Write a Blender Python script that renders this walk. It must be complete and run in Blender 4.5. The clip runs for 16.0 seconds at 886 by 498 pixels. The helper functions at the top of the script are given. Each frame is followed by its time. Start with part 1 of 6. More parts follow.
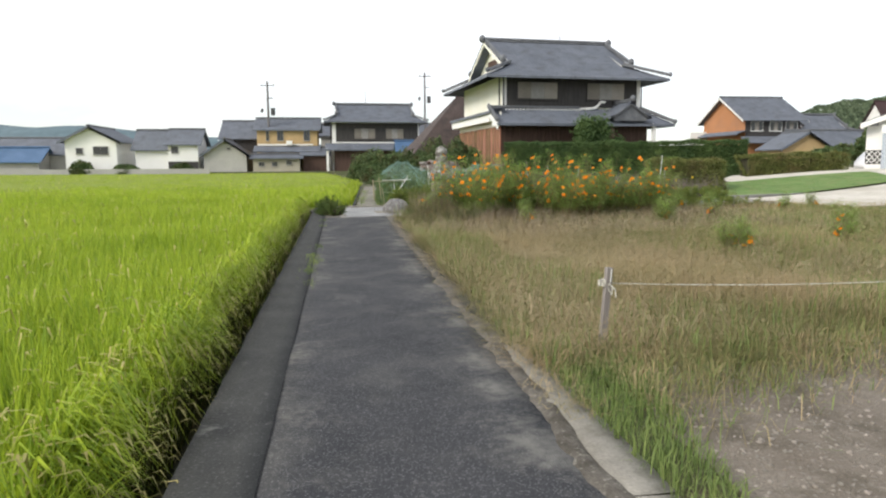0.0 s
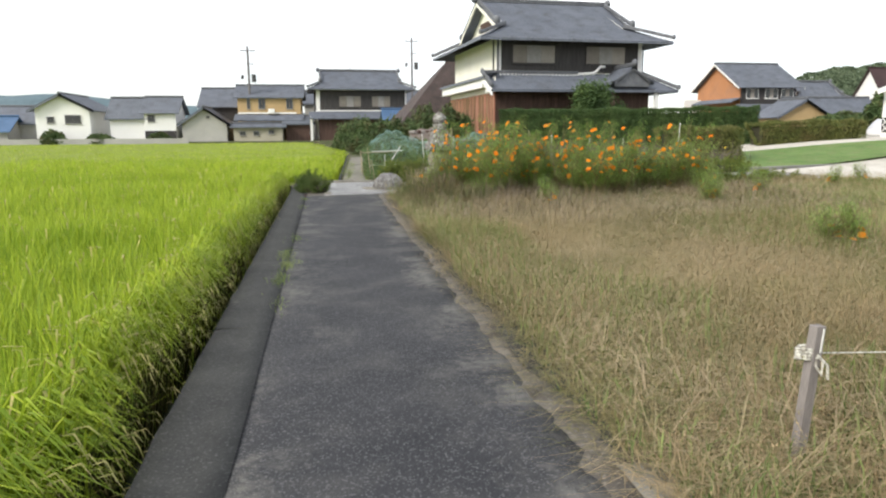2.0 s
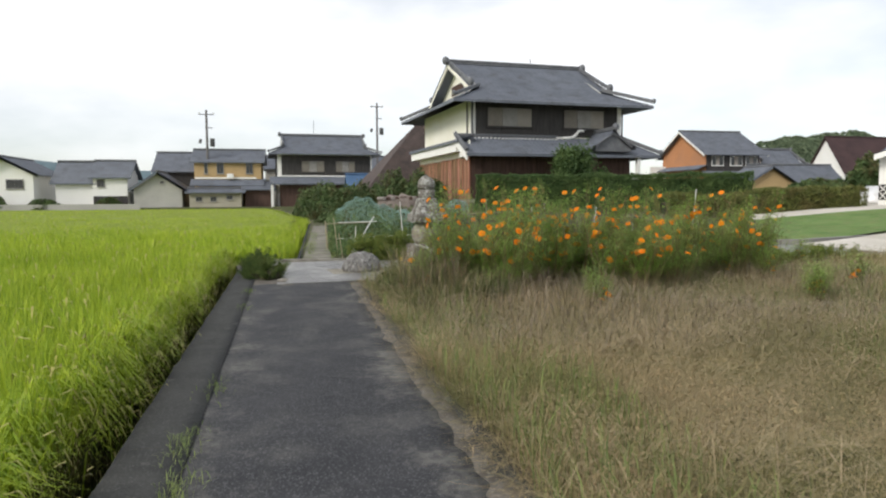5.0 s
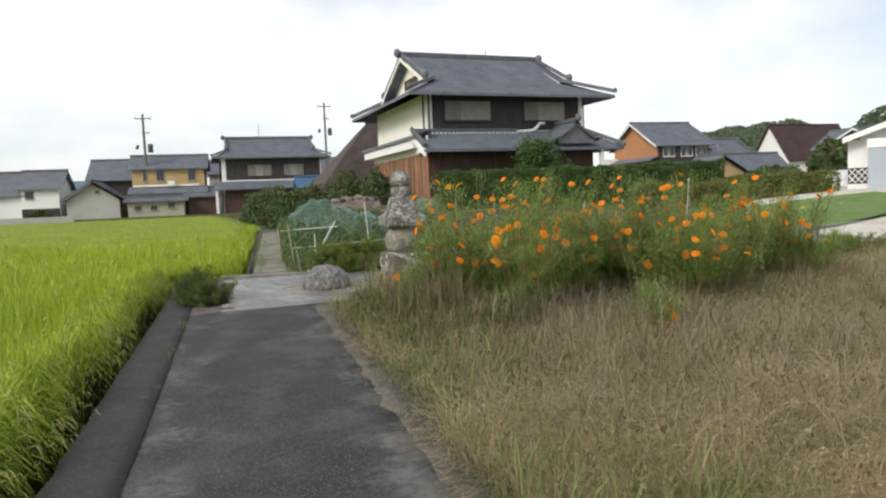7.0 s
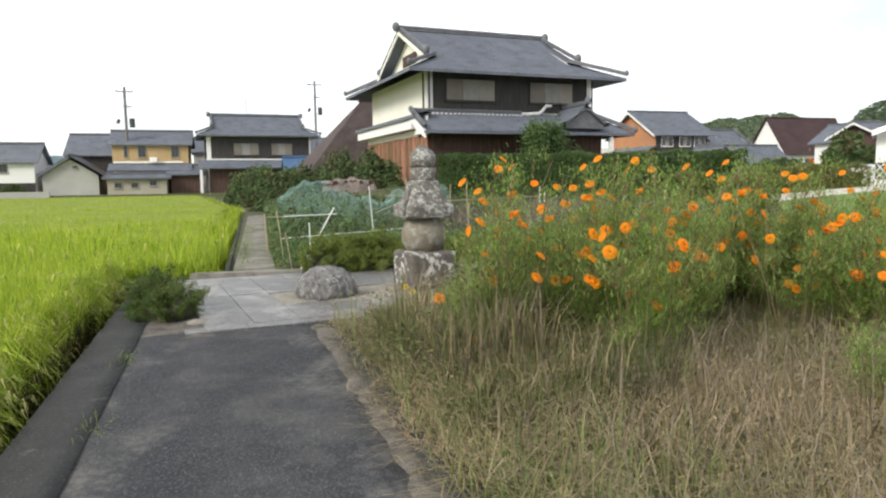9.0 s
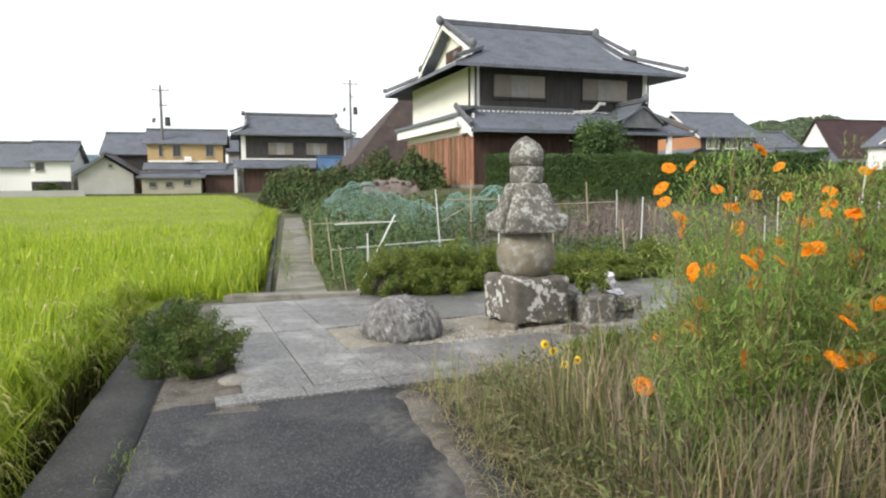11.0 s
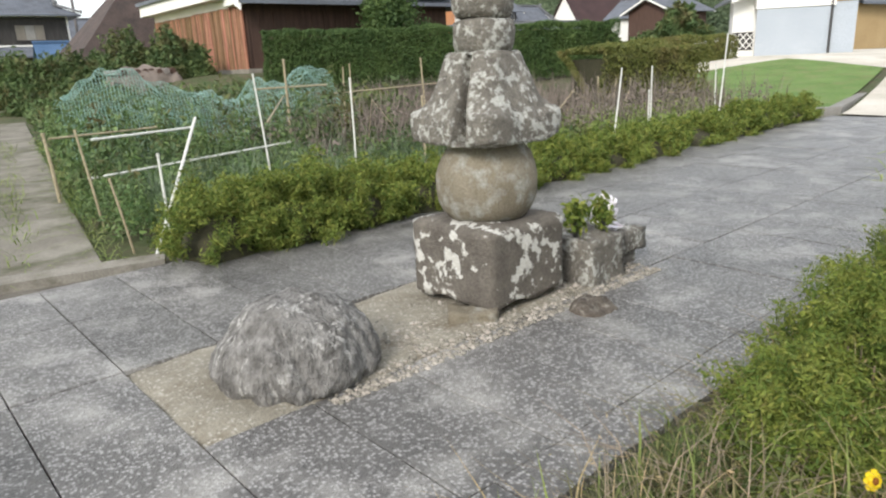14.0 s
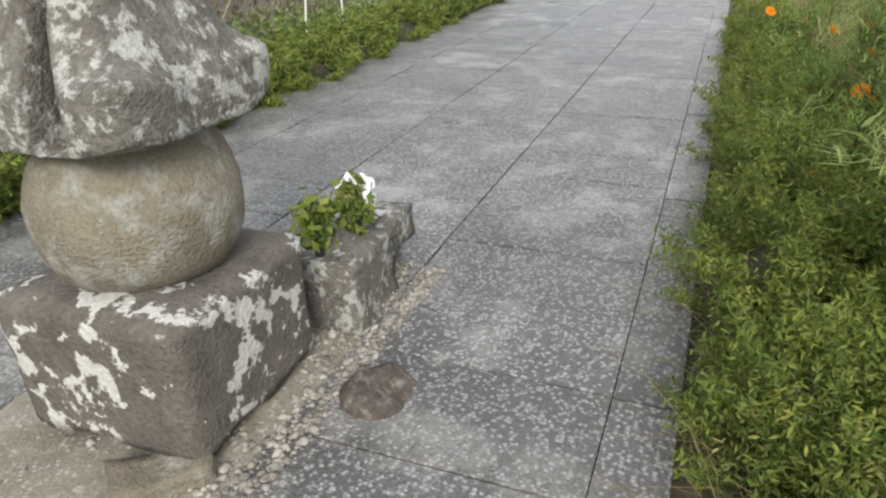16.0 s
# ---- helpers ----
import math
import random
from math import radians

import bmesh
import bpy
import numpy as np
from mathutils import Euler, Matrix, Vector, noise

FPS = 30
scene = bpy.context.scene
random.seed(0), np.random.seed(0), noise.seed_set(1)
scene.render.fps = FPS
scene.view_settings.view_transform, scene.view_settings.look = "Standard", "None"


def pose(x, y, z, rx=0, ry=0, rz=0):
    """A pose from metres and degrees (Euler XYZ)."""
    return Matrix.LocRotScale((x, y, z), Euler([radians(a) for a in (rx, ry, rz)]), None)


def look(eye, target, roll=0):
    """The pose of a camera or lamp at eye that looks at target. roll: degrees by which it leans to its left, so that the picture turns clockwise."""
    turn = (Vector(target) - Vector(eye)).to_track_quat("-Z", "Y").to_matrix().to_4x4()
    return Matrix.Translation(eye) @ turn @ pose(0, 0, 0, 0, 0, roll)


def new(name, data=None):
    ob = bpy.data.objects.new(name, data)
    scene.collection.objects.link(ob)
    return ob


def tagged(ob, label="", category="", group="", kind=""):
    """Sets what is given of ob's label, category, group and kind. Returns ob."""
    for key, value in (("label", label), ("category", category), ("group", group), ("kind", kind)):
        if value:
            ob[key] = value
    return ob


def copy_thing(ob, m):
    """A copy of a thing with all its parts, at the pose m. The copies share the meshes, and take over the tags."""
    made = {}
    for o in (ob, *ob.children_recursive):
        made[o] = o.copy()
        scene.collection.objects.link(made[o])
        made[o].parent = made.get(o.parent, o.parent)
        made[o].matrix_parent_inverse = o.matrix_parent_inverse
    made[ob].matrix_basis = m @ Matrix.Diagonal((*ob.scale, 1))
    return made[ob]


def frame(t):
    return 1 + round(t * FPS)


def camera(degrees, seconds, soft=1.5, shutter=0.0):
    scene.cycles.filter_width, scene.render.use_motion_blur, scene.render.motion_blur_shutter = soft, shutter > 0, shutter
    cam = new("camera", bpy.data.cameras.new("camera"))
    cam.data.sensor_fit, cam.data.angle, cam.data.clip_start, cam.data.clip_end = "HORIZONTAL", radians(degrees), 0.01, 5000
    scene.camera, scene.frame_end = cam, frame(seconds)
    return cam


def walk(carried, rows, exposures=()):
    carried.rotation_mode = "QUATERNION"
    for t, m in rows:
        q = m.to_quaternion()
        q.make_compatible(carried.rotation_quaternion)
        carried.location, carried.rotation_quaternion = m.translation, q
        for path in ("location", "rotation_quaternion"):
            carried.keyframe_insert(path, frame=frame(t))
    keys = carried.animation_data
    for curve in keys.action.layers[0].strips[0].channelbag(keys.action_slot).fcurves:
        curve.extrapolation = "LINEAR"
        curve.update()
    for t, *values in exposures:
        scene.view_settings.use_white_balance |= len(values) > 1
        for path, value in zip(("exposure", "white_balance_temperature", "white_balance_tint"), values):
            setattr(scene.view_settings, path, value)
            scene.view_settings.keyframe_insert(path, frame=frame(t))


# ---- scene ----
cam = camera(66.4, 16.0, 2.2)
PATH = [
    (0, (0.648, -0.343, 1.384), (0.925, 1.622, 1.135), -0.3),
    (0.5, (0.693, 0.249, 1.379), (0.975, 2.211, 1.106), -0.3),
    (1, (0.653, 0.865, 1.374), (0.96, 2.817, 1.064), -0.1),
    (1.5, (0.725, 1.453, 1.389), (1.05, 3.395, 1.044), -1.0),
    (2, (0.666, 2.086, 1.385), (0.98, 4.032, 1.047), -0.4),
    (2.5, (0.719, 2.699, 1.392), (1.073, 4.653, 1.157), 0.2),
    (3, (0.712, 3.317, 1.392), (1.105, 5.272, 1.233), 0.3),
    (3.5, (0.762, 3.942, 1.391), (1.164, 5.893, 1.214), -0.2),
    (3.7, (0.769, 4.215, 1.433), (1.16, 6.169, 1.265), 0.0),
    (5.8, (0.744, 6.799, 1.443), (1.231, 8.734, 1.313), -1.7),
    (6, (0.725, 7.016, 1.42), (1.217, 8.951, 1.303), -2.7),
    (6.5, (0.701, 7.619, 1.42), (1.237, 9.542, 1.301), -2.8),
    (7, (0.79, 8.252, 1.417), (1.354, 10.164, 1.264), -2.3),
    (7.5, (0.757, 8.91, 1.435), (1.365, 10.809, 1.279), -1.7),
    (8, (0.829, 9.552, 1.437), (1.354, 11.475, 1.276), -1.7),
    (8.5, (0.821, 10.162, 1.432), (1.406, 12.066, 1.25), -1.2),
    (9, (0.909, 10.789, 1.43), (1.509, 12.687, 1.232), -0.8),
    (9.5, (0.849, 11.36, 1.459), (1.46, 13.253, 1.253), -0.1),
    (10, (0.874, 11.965, 1.473), (1.446, 13.872, 1.288), -0.4),
    (10.2, (0.842, 12.183, 1.456), (1.351, 14.11, 1.283), -0.3),
    (12.3, (0.738, 14.631, 1.449), (1.389, 16.499, 1.159), -1.6),
    (12.5, (0.719, 14.871, 1.448), (1.438, 16.712, 1.138), -1.8),
    (13, (0.819, 15.43, 1.447), (1.719, 17.179, 1.086), -2.1),
    (13.5, (0.842, 15.967, 1.42), (1.862, 17.638, 1.012), -2.0),
    (14, (0.975, 16.455, 1.414), (2.054, 18.051, 0.876), -2.5),
    (14.5, (1.17, 16.903, 1.424), (2.361, 18.389, 0.812), -2.0),
    (15, (1.39, 17.299, 1.43), (2.797, 18.521, 0.705), -0.0),
    (15.5, (1.793, 17.634, 1.422), (3.285, 18.699, 0.624), -1.2),
    (16, (2.218, 17.871, 1.437), (3.78, 18.756, 0.556), -2.2),
]
walk(cam, [(t, look(eye, target, roll)) for t, eye, target, roll in PATH],
     ((0, 0.25), (1, 0.31), (2, 0.4), (3.5, 0.12), (6, -0.05), (7.5, 0.0), (8.5, 0.2), (10, 0.4), (12.5, 0.43), (14, 0.45), (16, 0.38)))

# ---- world, sun, exposure ----
SUN_EL, SUN_AZ = radians(33), radians(240)
world = bpy.data.worlds.new("sky")
scene.world = world
world.use_nodes = True
wn, wl = world.node_tree.nodes, world.node_tree.links
wn.clear()
w_out = wn.new("ShaderNodeOutputWorld")
w_bg = wn.new("ShaderNodeBackground")
w_sky = wn.new("ShaderNodeTexSky")
w_sky.sky_type = "NISHITA"
w_sky.sun_disc = False
w_sky.sun_elevation, w_sky.sun_rotation = SUN_EL, SUN_AZ
w_sky.air_density, w_sky.dust_density = 1.0, 0.6
w_geo = wn.new("ShaderNodeTexCoord")
w_map = wn.new("ShaderNodeMapping")
w_map.inputs["Scale"].default_value = (1.0, 1.0, 2.6)
w_noise = wn.new("ShaderNodeTexNoise")
w_noise.inputs["Scale"].default_value = 1.7
w_noise.inputs["Detail"].default_value = 6
w_ramp = wn.new("ShaderNodeValToRGB")
w_ramp.color_ramp.elements[0].position, w_ramp.color_ramp.elements[1].position = 0.46, 0.64
w_ramp.color_ramp.elements[0].color = (0.44, 0.44, 0.44, 1)
w_mix = wn.new("ShaderNodeMixRGB")
w_mix.inputs["Color2"].default_value = (11.3, 11.4, 11.6, 1)
wl.new(w_geo.outputs["Generated"], w_map.inputs["Vector"])
wl.new(w_map.outputs["Vector"], w_noise.inputs["Vector"])
wl.new(w_noise.outputs["Fac"], w_ramp.inputs["Fac"])
wl.new(w_ramp.outputs["Color"], w_mix.inputs["Fac"])
w_thin = wn.new("ShaderNodeMixRGB")
w_thin.blend_type = "ADD"
w_thin.inputs["Fac"].default_value = 1.0
w_thin.inputs["Color2"].default_value = (0.5, 0.55, 0.5, 1)
wl.new(w_sky.outputs["Color"], w_thin.inputs["Color1"])
wl.new(w_thin.outputs["Color"], w_mix.inputs["Color1"])
wl.new(w_mix.outputs["Color"], w_bg.inputs["Color"])
w_bg.inputs["Strength"].default_value = 0.105
wl.new(w_bg.outputs["Background"], w_out.inputs["Surface"])
sun = new("sun", bpy.data.lights.new("sun", "SUN"))
sun.data.energy, sun.data.angle, sun.data.color = 2.45, radians(18), (1.0, 0.95, 0.87)
sd = Vector((math.sin(SUN_AZ) * math.cos(SUN_EL), math.cos(SUN_AZ) * math.cos(SUN_EL), math.sin(SUN_EL)))
sun.matrix_world = look(sd * 50, (0, 0, 0))


# ---- materials ----
def mat(name, c1, c2, scale=8.0, rough=0.85, bump=0.25, fine=60.0, c3=None, cover=0.5, metal=0.0, island=0.0, rand=0.0,
        spec=0.3, through_light=0.0, dist=0.01, sharp=0.12, stretch=None, speck=None, patchy=0.0, world=False):
    """Two-scale noise surface: c1 to c2 by a coarse noise, c3 in blotches, a fine grain in colour and relief."""
    m = bpy.data.materials.new(name)
    m.use_nodes = True
    n, l = m.node_tree.nodes, m.node_tree.links
    b = n["Principled BSDF"]
    tc = n.new("ShaderNodeTexCoord")
    src = n.new("ShaderNodeNewGeometry").outputs["Position"] if world else tc.outputs["Object"]
    if stretch:
        mp = n.new("ShaderNodeMapping")
        mp.inputs["Scale"].default_value = stretch
        l.new(src, mp.inputs["Vector"])
        src = mp.outputs["Vector"]

    def noise_at(s, detail=5, off=0.0):
        t = n.new("ShaderNodeTexNoise")
        t.inputs["Scale"].default_value, t.inputs["Detail"].default_value = s, detail
        t.inputs["Roughness"].default_value = 0.62
        if off:
            ad = n.new("ShaderNodeVectorMath")
            ad.inputs[1].default_value = (off, off * 1.7, off * 0.6)
            l.new(src, ad.inputs[0])
            l.new(ad.outputs[0], t.inputs["Vector"])
        else:
            l.new(src, t.inputs["Vector"])
        return t.outputs["Fac"]

    def ramp(fac, lo, hi):
        r = n.new("ShaderNodeMapRange")
        r.inputs["From Min"].default_value, r.inputs["From Max"].default_value = lo, hi
        l.new(fac, r.inputs["Value"])
        return r.outputs["Result"]

    def mixed(kind, fac, a, c):
        x = n.new("ShaderNodeMixRGB")
        x.blend_type = kind
        for socket, v in (("Fac", fac), ("Color1", a), ("Color2", c)):
            if isinstance(v, (int, float)):
                x.inputs[socket].default_value = v
            elif isinstance(v, tuple):
                x.inputs[socket].default_value = (*v, 1)
            else:
                l.new(v, x.inputs[socket])
        return x.outputs["Color"]

    col = mixed("MIX", ramp(noise_at(scale), 0.3, 0.7), c1, c2)
    if c3:
        spots = noise_at(scale * 1.9, 7, 13.0)
        if patchy:
            broad, both = noise_at(scale * 0.45, 2, 31.0), n.new("ShaderNodeMath")
            both.operation = "MULTIPLY_ADD"
            both.inputs[1].default_value = patchy
            l.new(broad, both.inputs[0])
            l.new(spots, both.inputs[2])
            spots = both.outputs[0]
        col = mixed("MIX", ramp(spots, cover + patchy * 0.5 - sharp, cover + patchy * 0.5 + sharp), col, c3)
    if speck:
        size, tint, share, strength = speck
        vo = n.new("ShaderNodeTexVoronoi")
        vo.inputs["Scale"].default_value = size
        l.new(src, vo.inputs["Vector"])
        sp = n.new("ShaderNodeSeparateColor")
        l.new(vo.outputs["Color"], sp.inputs["Color"])
        hit = ramp(sp.outputs["Red"], 1 - share - 0.08, 1 - share + 0.08)
        near = ramp(vo.outputs["Distance"], 0.75, 0.25)
        both = n.new("ShaderNodeMath")
        both.operation = "MULTIPLY"
        l.new(hit, both.inputs[0])
        l.new(near, both.inputs[1])
        amt = n.new("ShaderNodeMath")
        amt.operation = "MULTIPLY"
        amt.inputs[1].default_value = strength
        l.new(both.outputs[0], amt.inputs[0])
        col = mixed("MIX", amt.outputs[0], col, tint)
    grain = noise_at(fine, 3)
    col = mixed("OVERLAY", 0.45, col, mixed("MIX", ramp(grain, 0.25, 0.75), (0.25,) * 3, (0.75,) * 3))
    for amount, node, sock in ((island, "ShaderNodeNewGeometry", "Random Per Island"), (rand, "ShaderNodeObjectInfo", "Random")):
        if amount:
            hs = n.new("ShaderNodeHueSaturation")
            g = n.new(node)
            l.new(ramp_out(n, l, g.outputs[sock], 1 - amount, 1 + amount), hs.inputs["Value"])
            l.new(ramp_out(n, l, g.outputs[sock], 0.5 + amount * 0.05, 0.5 - amount * 0.05), hs.inputs["Hue"])
            l.new(col, hs.inputs["Color"])
            col = hs.outputs["Color"]
    l.new(col, b.inputs["Base Color"])
    b.inputs["Roughness"].default_value, b.inputs["Metallic"].default_value = rough, metal
    b.inputs["Specular IOR Level"].default_value = spec
    if bump:
        bp = n.new("ShaderNodeBump")
        bp.inputs["Strength"].default_value, bp.inputs["Distance"].default_value = bump, dist
        l.new(grain, bp.inputs["Height"])
        l.new(bp.outputs["Normal"], b.inputs["Normal"])
    if through_light:
        tr, ms = n.new("ShaderNodeBsdfTranslucent"), n.new("ShaderNodeMixShader")
        l.new(col, tr.inputs["Color"])
        ms.inputs["Fac"].default_value = through_light
        l.new(b.outputs[0], ms.inputs[1])
        l.new(tr.outputs[0], ms.inputs[2])
        l.new(ms.outputs[0], n["Material Output"].inputs["Surface"])
    return m


def ramp_out(n, l, value, lo, hi):
    r = n.new("ShaderNodeMapRange")
    r.inputs["To Min"].default_value, r.inputs["To Max"].default_value = lo, hi
    l.new(value, r.inputs["Value"])
    return r.outputs["Result"]


ASPHALT = mat("asphalt", (0.03, 0.031, 0.035), (0.052, 0.052, 0.056), 1.3, 0.9, 1.0, 90, (0.085, 0.083, 0.08), 0.62, dist=0.008, sharp=0.14, speck=(110, (0.21, 0.21, 0.21), 0.2, 0.6), patchy=0.4)


def dusted(m, tint):
    """Dust swept to both sides of the footpath and over its gravel end, in uneven patches."""
    n, l = m.node_tree.nodes, m.node_tree.links
    b = n["Principled BSDF"]
    old = b.inputs["Base Color"].links[0].from_socket
    pos = n.new("ShaderNodeNewGeometry").outputs["Position"]
    sep = n.new("ShaderNodeSeparateXYZ")
    l.new(pos, sep.inputs[0])

    def span(sock, a, c, lo, hi):
        r = n.new("ShaderNodeMapRange")
        r.interpolation_type = "SMOOTHSTEP"
        for key, v in (("From Min", a), ("From Max", c), ("To Min", lo), ("To Max", hi)):
            r.inputs[key].default_value = v
        l.new(sock, r.inputs["Value"])
        return r.outputs["Result"]

    def add(a, c):
        x = n.new("ShaderNodeMath")
        l.new(a, x.inputs[0])
        l.new(c, x.inputs[1])
        return x.outputs[0]

    broad, fine = n.new("ShaderNodeTexNoise"), n.new("ShaderNodeTexNoise")
    for t, sc, de in ((broad, 1.7, 5), (fine, 16, 5)):
        t.inputs["Scale"].default_value, t.inputs["Detail"].default_value = sc, de
        l.new(pos, t.inputs["Vector"])
    side = add(span(sep.outputs["X"], 1.15, 1.78, -0.2, 0.42), span(sep.outputs["X"], 0.22, 0.75, 0.24, 0.0))
    side = add(side, span(sep.outputs["Y"], 0.8, 3.6, 0.24, 0.0))
    amount = add(side, add(span(broad.outputs["Fac"], 0.3, 0.7, -0.36, 0.3), span(fine.outputs["Fac"], 0.3, 0.7, -0.14, 0.14)))
    mx = n.new("ShaderNodeMixRGB")
    mx.inputs["Color2"].default_value = (*tint, 1)
    l.new(span(amount, 0.0, 0.75, 0.0, 0.85), mx.inputs["Fac"])
    l.new(old, mx.inputs["Color1"])
    l.new(mx.outputs["Color"], b.inputs["Base Color"])


dusted(ASPHALT, (0.2, 0.19, 0.172))
KERB = mat("old_concrete", (0.034, 0.034, 0.033), (0.062, 0.062, 0.058), 2.6, 0.92, 0.7, 70, (0.15, 0.148, 0.135), 0.69, dist=0.008, sharp=0.06, speck=(90, (0.16, 0.16, 0.15), 0.12, 0.5))
KERB_PALE = mat("pale_concrete", (0.2, 0.185, 0.16), (0.3, 0.28, 0.24), 2.5, 0.92, 0.5, 70, (0.13, 0.12, 0.09), 0.6, dist=0.006)
SLAB = mat("aggregate_slab", (0.084, 0.081, 0.078), (0.154, 0.149, 0.141), 1.6, 0.38, 1.0, 80, (0.34, 0.33, 0.31), 0.62, dist=0.011, rand=0.12, spec=0.5, speck=(70, (0.48, 0.47, 0.46), 0.42, 0.7), world=True, patchy=0.5)
STUB = mat("dark_stub_stone", (0.06, 0.05, 0.042), (0.13, 0.11, 0.09), 14, 0.9, 0.8, 60, (0.25, 0.23, 0.2), 0.62)
JOINT = mat("joint_dirt", (0.1, 0.09, 0.075), (0.19, 0.175, 0.15), 5, 0.95, 0.5, 60)
SAND = mat("gritty_sand", (0.215, 0.195, 0.155), (0.32, 0.295, 0.24), 3, 0.95, 0.8, 80, (0.17, 0.14, 0.1), 0.62, dist=0.01, speck=(70, (0.5, 0.48, 0.43), 0.2, 0.7))
DUST = mat("dry_dirt", (0.1, 0.088, 0.074), (0.185, 0.165, 0.14), 3, 0.95, 0.9, 50, (0.06, 0.052, 0.04), 0.56, dist=0.012, speck=(60, (0.3, 0.28, 0.24), 0.12, 0.6))
SOIL = mat("soil", (0.07, 0.06, 0.035), (0.14, 0.12, 0.075), 0.7, 0.95, 0.8, 25, (0.06, 0.085, 0.03), 0.5, dist=0.03)
GRAVEL = mat("gravel_ground", (0.165, 0.135, 0.105), (0.245, 0.21, 0.17), 1.5, 0.95, 1.0, 60, (0.11, 0.092, 0.066), 0.6, dist=0.02, speck=(45, (0.3, 0.27, 0.23), 0.15, 0.6))
PEBBLE = mat("pebble", (0.17, 0.145, 0.115), (0.32, 0.29, 0.25), 6, 0.9, 0.3, 90, rand=0.2, island=0.3)
GRIT = mat("pale_grit", (0.22, 0.2, 0.165), (0.39, 0.36, 0.315), 6, 0.9, 0.3, 90, island=0.35)
MUD = mat("paddy_mud", (0.02, 0.02, 0.014), (0.035, 0.034, 0.02), 2, 0.9, 0.3, 30)
RICE_BED = mat("rice_canopy", (0.19, 0.25, 0.025), (0.26, 0.31, 0.038), 0.35, 0.9, 1.0, 14, (0.3, 0.27, 0.07), 0.72, dist=0.08)
# darker version of the canopy green, shade between near plants painted in
RICE_SHADE = mat("rice_lower_shade", (0.06, 0.085, 0.012), (0.1, 0.13, 0.02), 2.5, 0.9, 1.0, 20, (0.12, 0.1, 0.03), 0.6, dist=0.08)
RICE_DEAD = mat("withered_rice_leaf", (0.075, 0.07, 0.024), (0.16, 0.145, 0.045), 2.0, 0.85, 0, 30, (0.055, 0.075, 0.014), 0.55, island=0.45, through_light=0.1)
STRAW = mat("pale_straw", (0.32, 0.25, 0.14), (0.47, 0.39, 0.24), 0.6, 0.85, 0, 30, (0.2, 0.19, 0.08), 0.58, island=0.35, through_light=0.2)
RICE = mat("rice_leaf", (0.29, 0.41, 0.03), (0.41, 0.51, 0.05), 0.22, 0.6, 0, 30, island=0.36, through_light=0.35)
RICE_EAR = mat("rice_ear", (0.42, 0.36, 0.13), (0.5, 0.46, 0.17), 0.5, 0.7, 0, 30, island=0.25, through_light=0.2)
DRY = mat("dry_grass", (0.35, 0.265, 0.14), (0.49, 0.4, 0.225), 0.35, 0.85, 0, 30, (0.21, 0.21, 0.075), 0.56, island=0.4, through_light=0.28)
GRASS = mat("green_grass", (0.15, 0.22, 0.055), (0.26, 0.31, 0.11), 0.5, 0.7, 0, 30, island=0.3, through_light=0.3)
WEED = mat("dull_weed", (0.08, 0.12, 0.035), (0.17, 0.19, 0.07), 2.5, 0.75, 0, 30, (0.2, 0.16, 0.08), 0.6, island=0.35, through_light=0.2)
# dark branch brown, deepened to paint the shade inside foliage
INNER = mat("inner_branch_shade", (0.035, 0.035, 0.02), (0.06, 0.055, 0.03), 8, 0.9, 0.3, 40)
LAWN = mat("lawn", (0.1, 0.18, 0.04), (0.17, 0.26, 0.075), 0.9, 0.9, 1.0, 30, (0.21, 0.21, 0.09), 0.62, dist=0.03)
FEATHER = mat("cosmos_leaf", (0.22, 0.36, 0.07), (0.36, 0.49, 0.14), 1.2, 0.6, 0, 30, (0.42, 0.42, 0.17), 0.62, island=0.35, through_light=0.5)
STEM = mat("plant_stem", (0.15, 0.13, 0.06), (0.25, 0.17, 0.09), 3, 0.7, 0, 30)
PETAL = mat("orange_petal", (0.92, 0.29, 0.008), (0.96, 0.4, 0.012), 30, 0.6, 0, 60, rand=0.12, through_light=0.42)
YELLOW = mat("yellow_petal", (0.85, 0.62, 0.02), (0.9, 0.7, 0.03), 30, 0.6, 0, 60, through_light=0.3)
HEART = mat("flower_heart", (0.16, 0.05, 0.01), (0.3, 0.12, 0.02), 40, 0.8, 0.2, 80)
# darker copy of the juniper green with shade put into the colour
JUNIPER_SHADE = mat("shaded_juniper", (0.055, 0.1, 0.022), (0.11, 0.15, 0.035), 1.6, 0.7, 0, 30, (0.2, 0.19, 0.06), 0.66, island=0.4, through_light=0.15)
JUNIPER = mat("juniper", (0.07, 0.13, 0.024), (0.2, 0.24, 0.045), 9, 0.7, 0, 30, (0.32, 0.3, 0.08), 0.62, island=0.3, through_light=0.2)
HEDGE = mat("hedge_leaf", (0.05, 0.095, 0.03), (0.095, 0.15, 0.045), 0.7, 0.65, 0, 30, island=0.35, through_light=0.15)
HEDGE_OLIVE = mat("olive_hedge", (0.1, 0.125, 0.03), (0.16, 0.17, 0.05), 0.7, 0.7, 0, 30, (0.16, 0.13, 0.05), 0.6, island=0.35, through_light=0.15)
SHRUB = mat("shrub_leaf", (0.07, 0.12, 0.045), (0.12, 0.17, 0.06), 0.6, 0.7, 0, 30, (0.12, 0.09, 0.04), 0.6, island=0.4, through_light=0.2)
VEG = mat("vegetable_leaf", (0.085, 0.155, 0.045), (0.165, 0.245, 0.09), 0.9, 0.65, 0, 30, (0.19, 0.25, 0.15), 0.6, island=0.4, through_light=0.2)
LEEK = mat("grey_green_leaf", (0.12, 0.17, 0.1), (0.2, 0.26, 0.16), 1.5, 0.7, 0, 30, island=0.35, through_light=0.2)
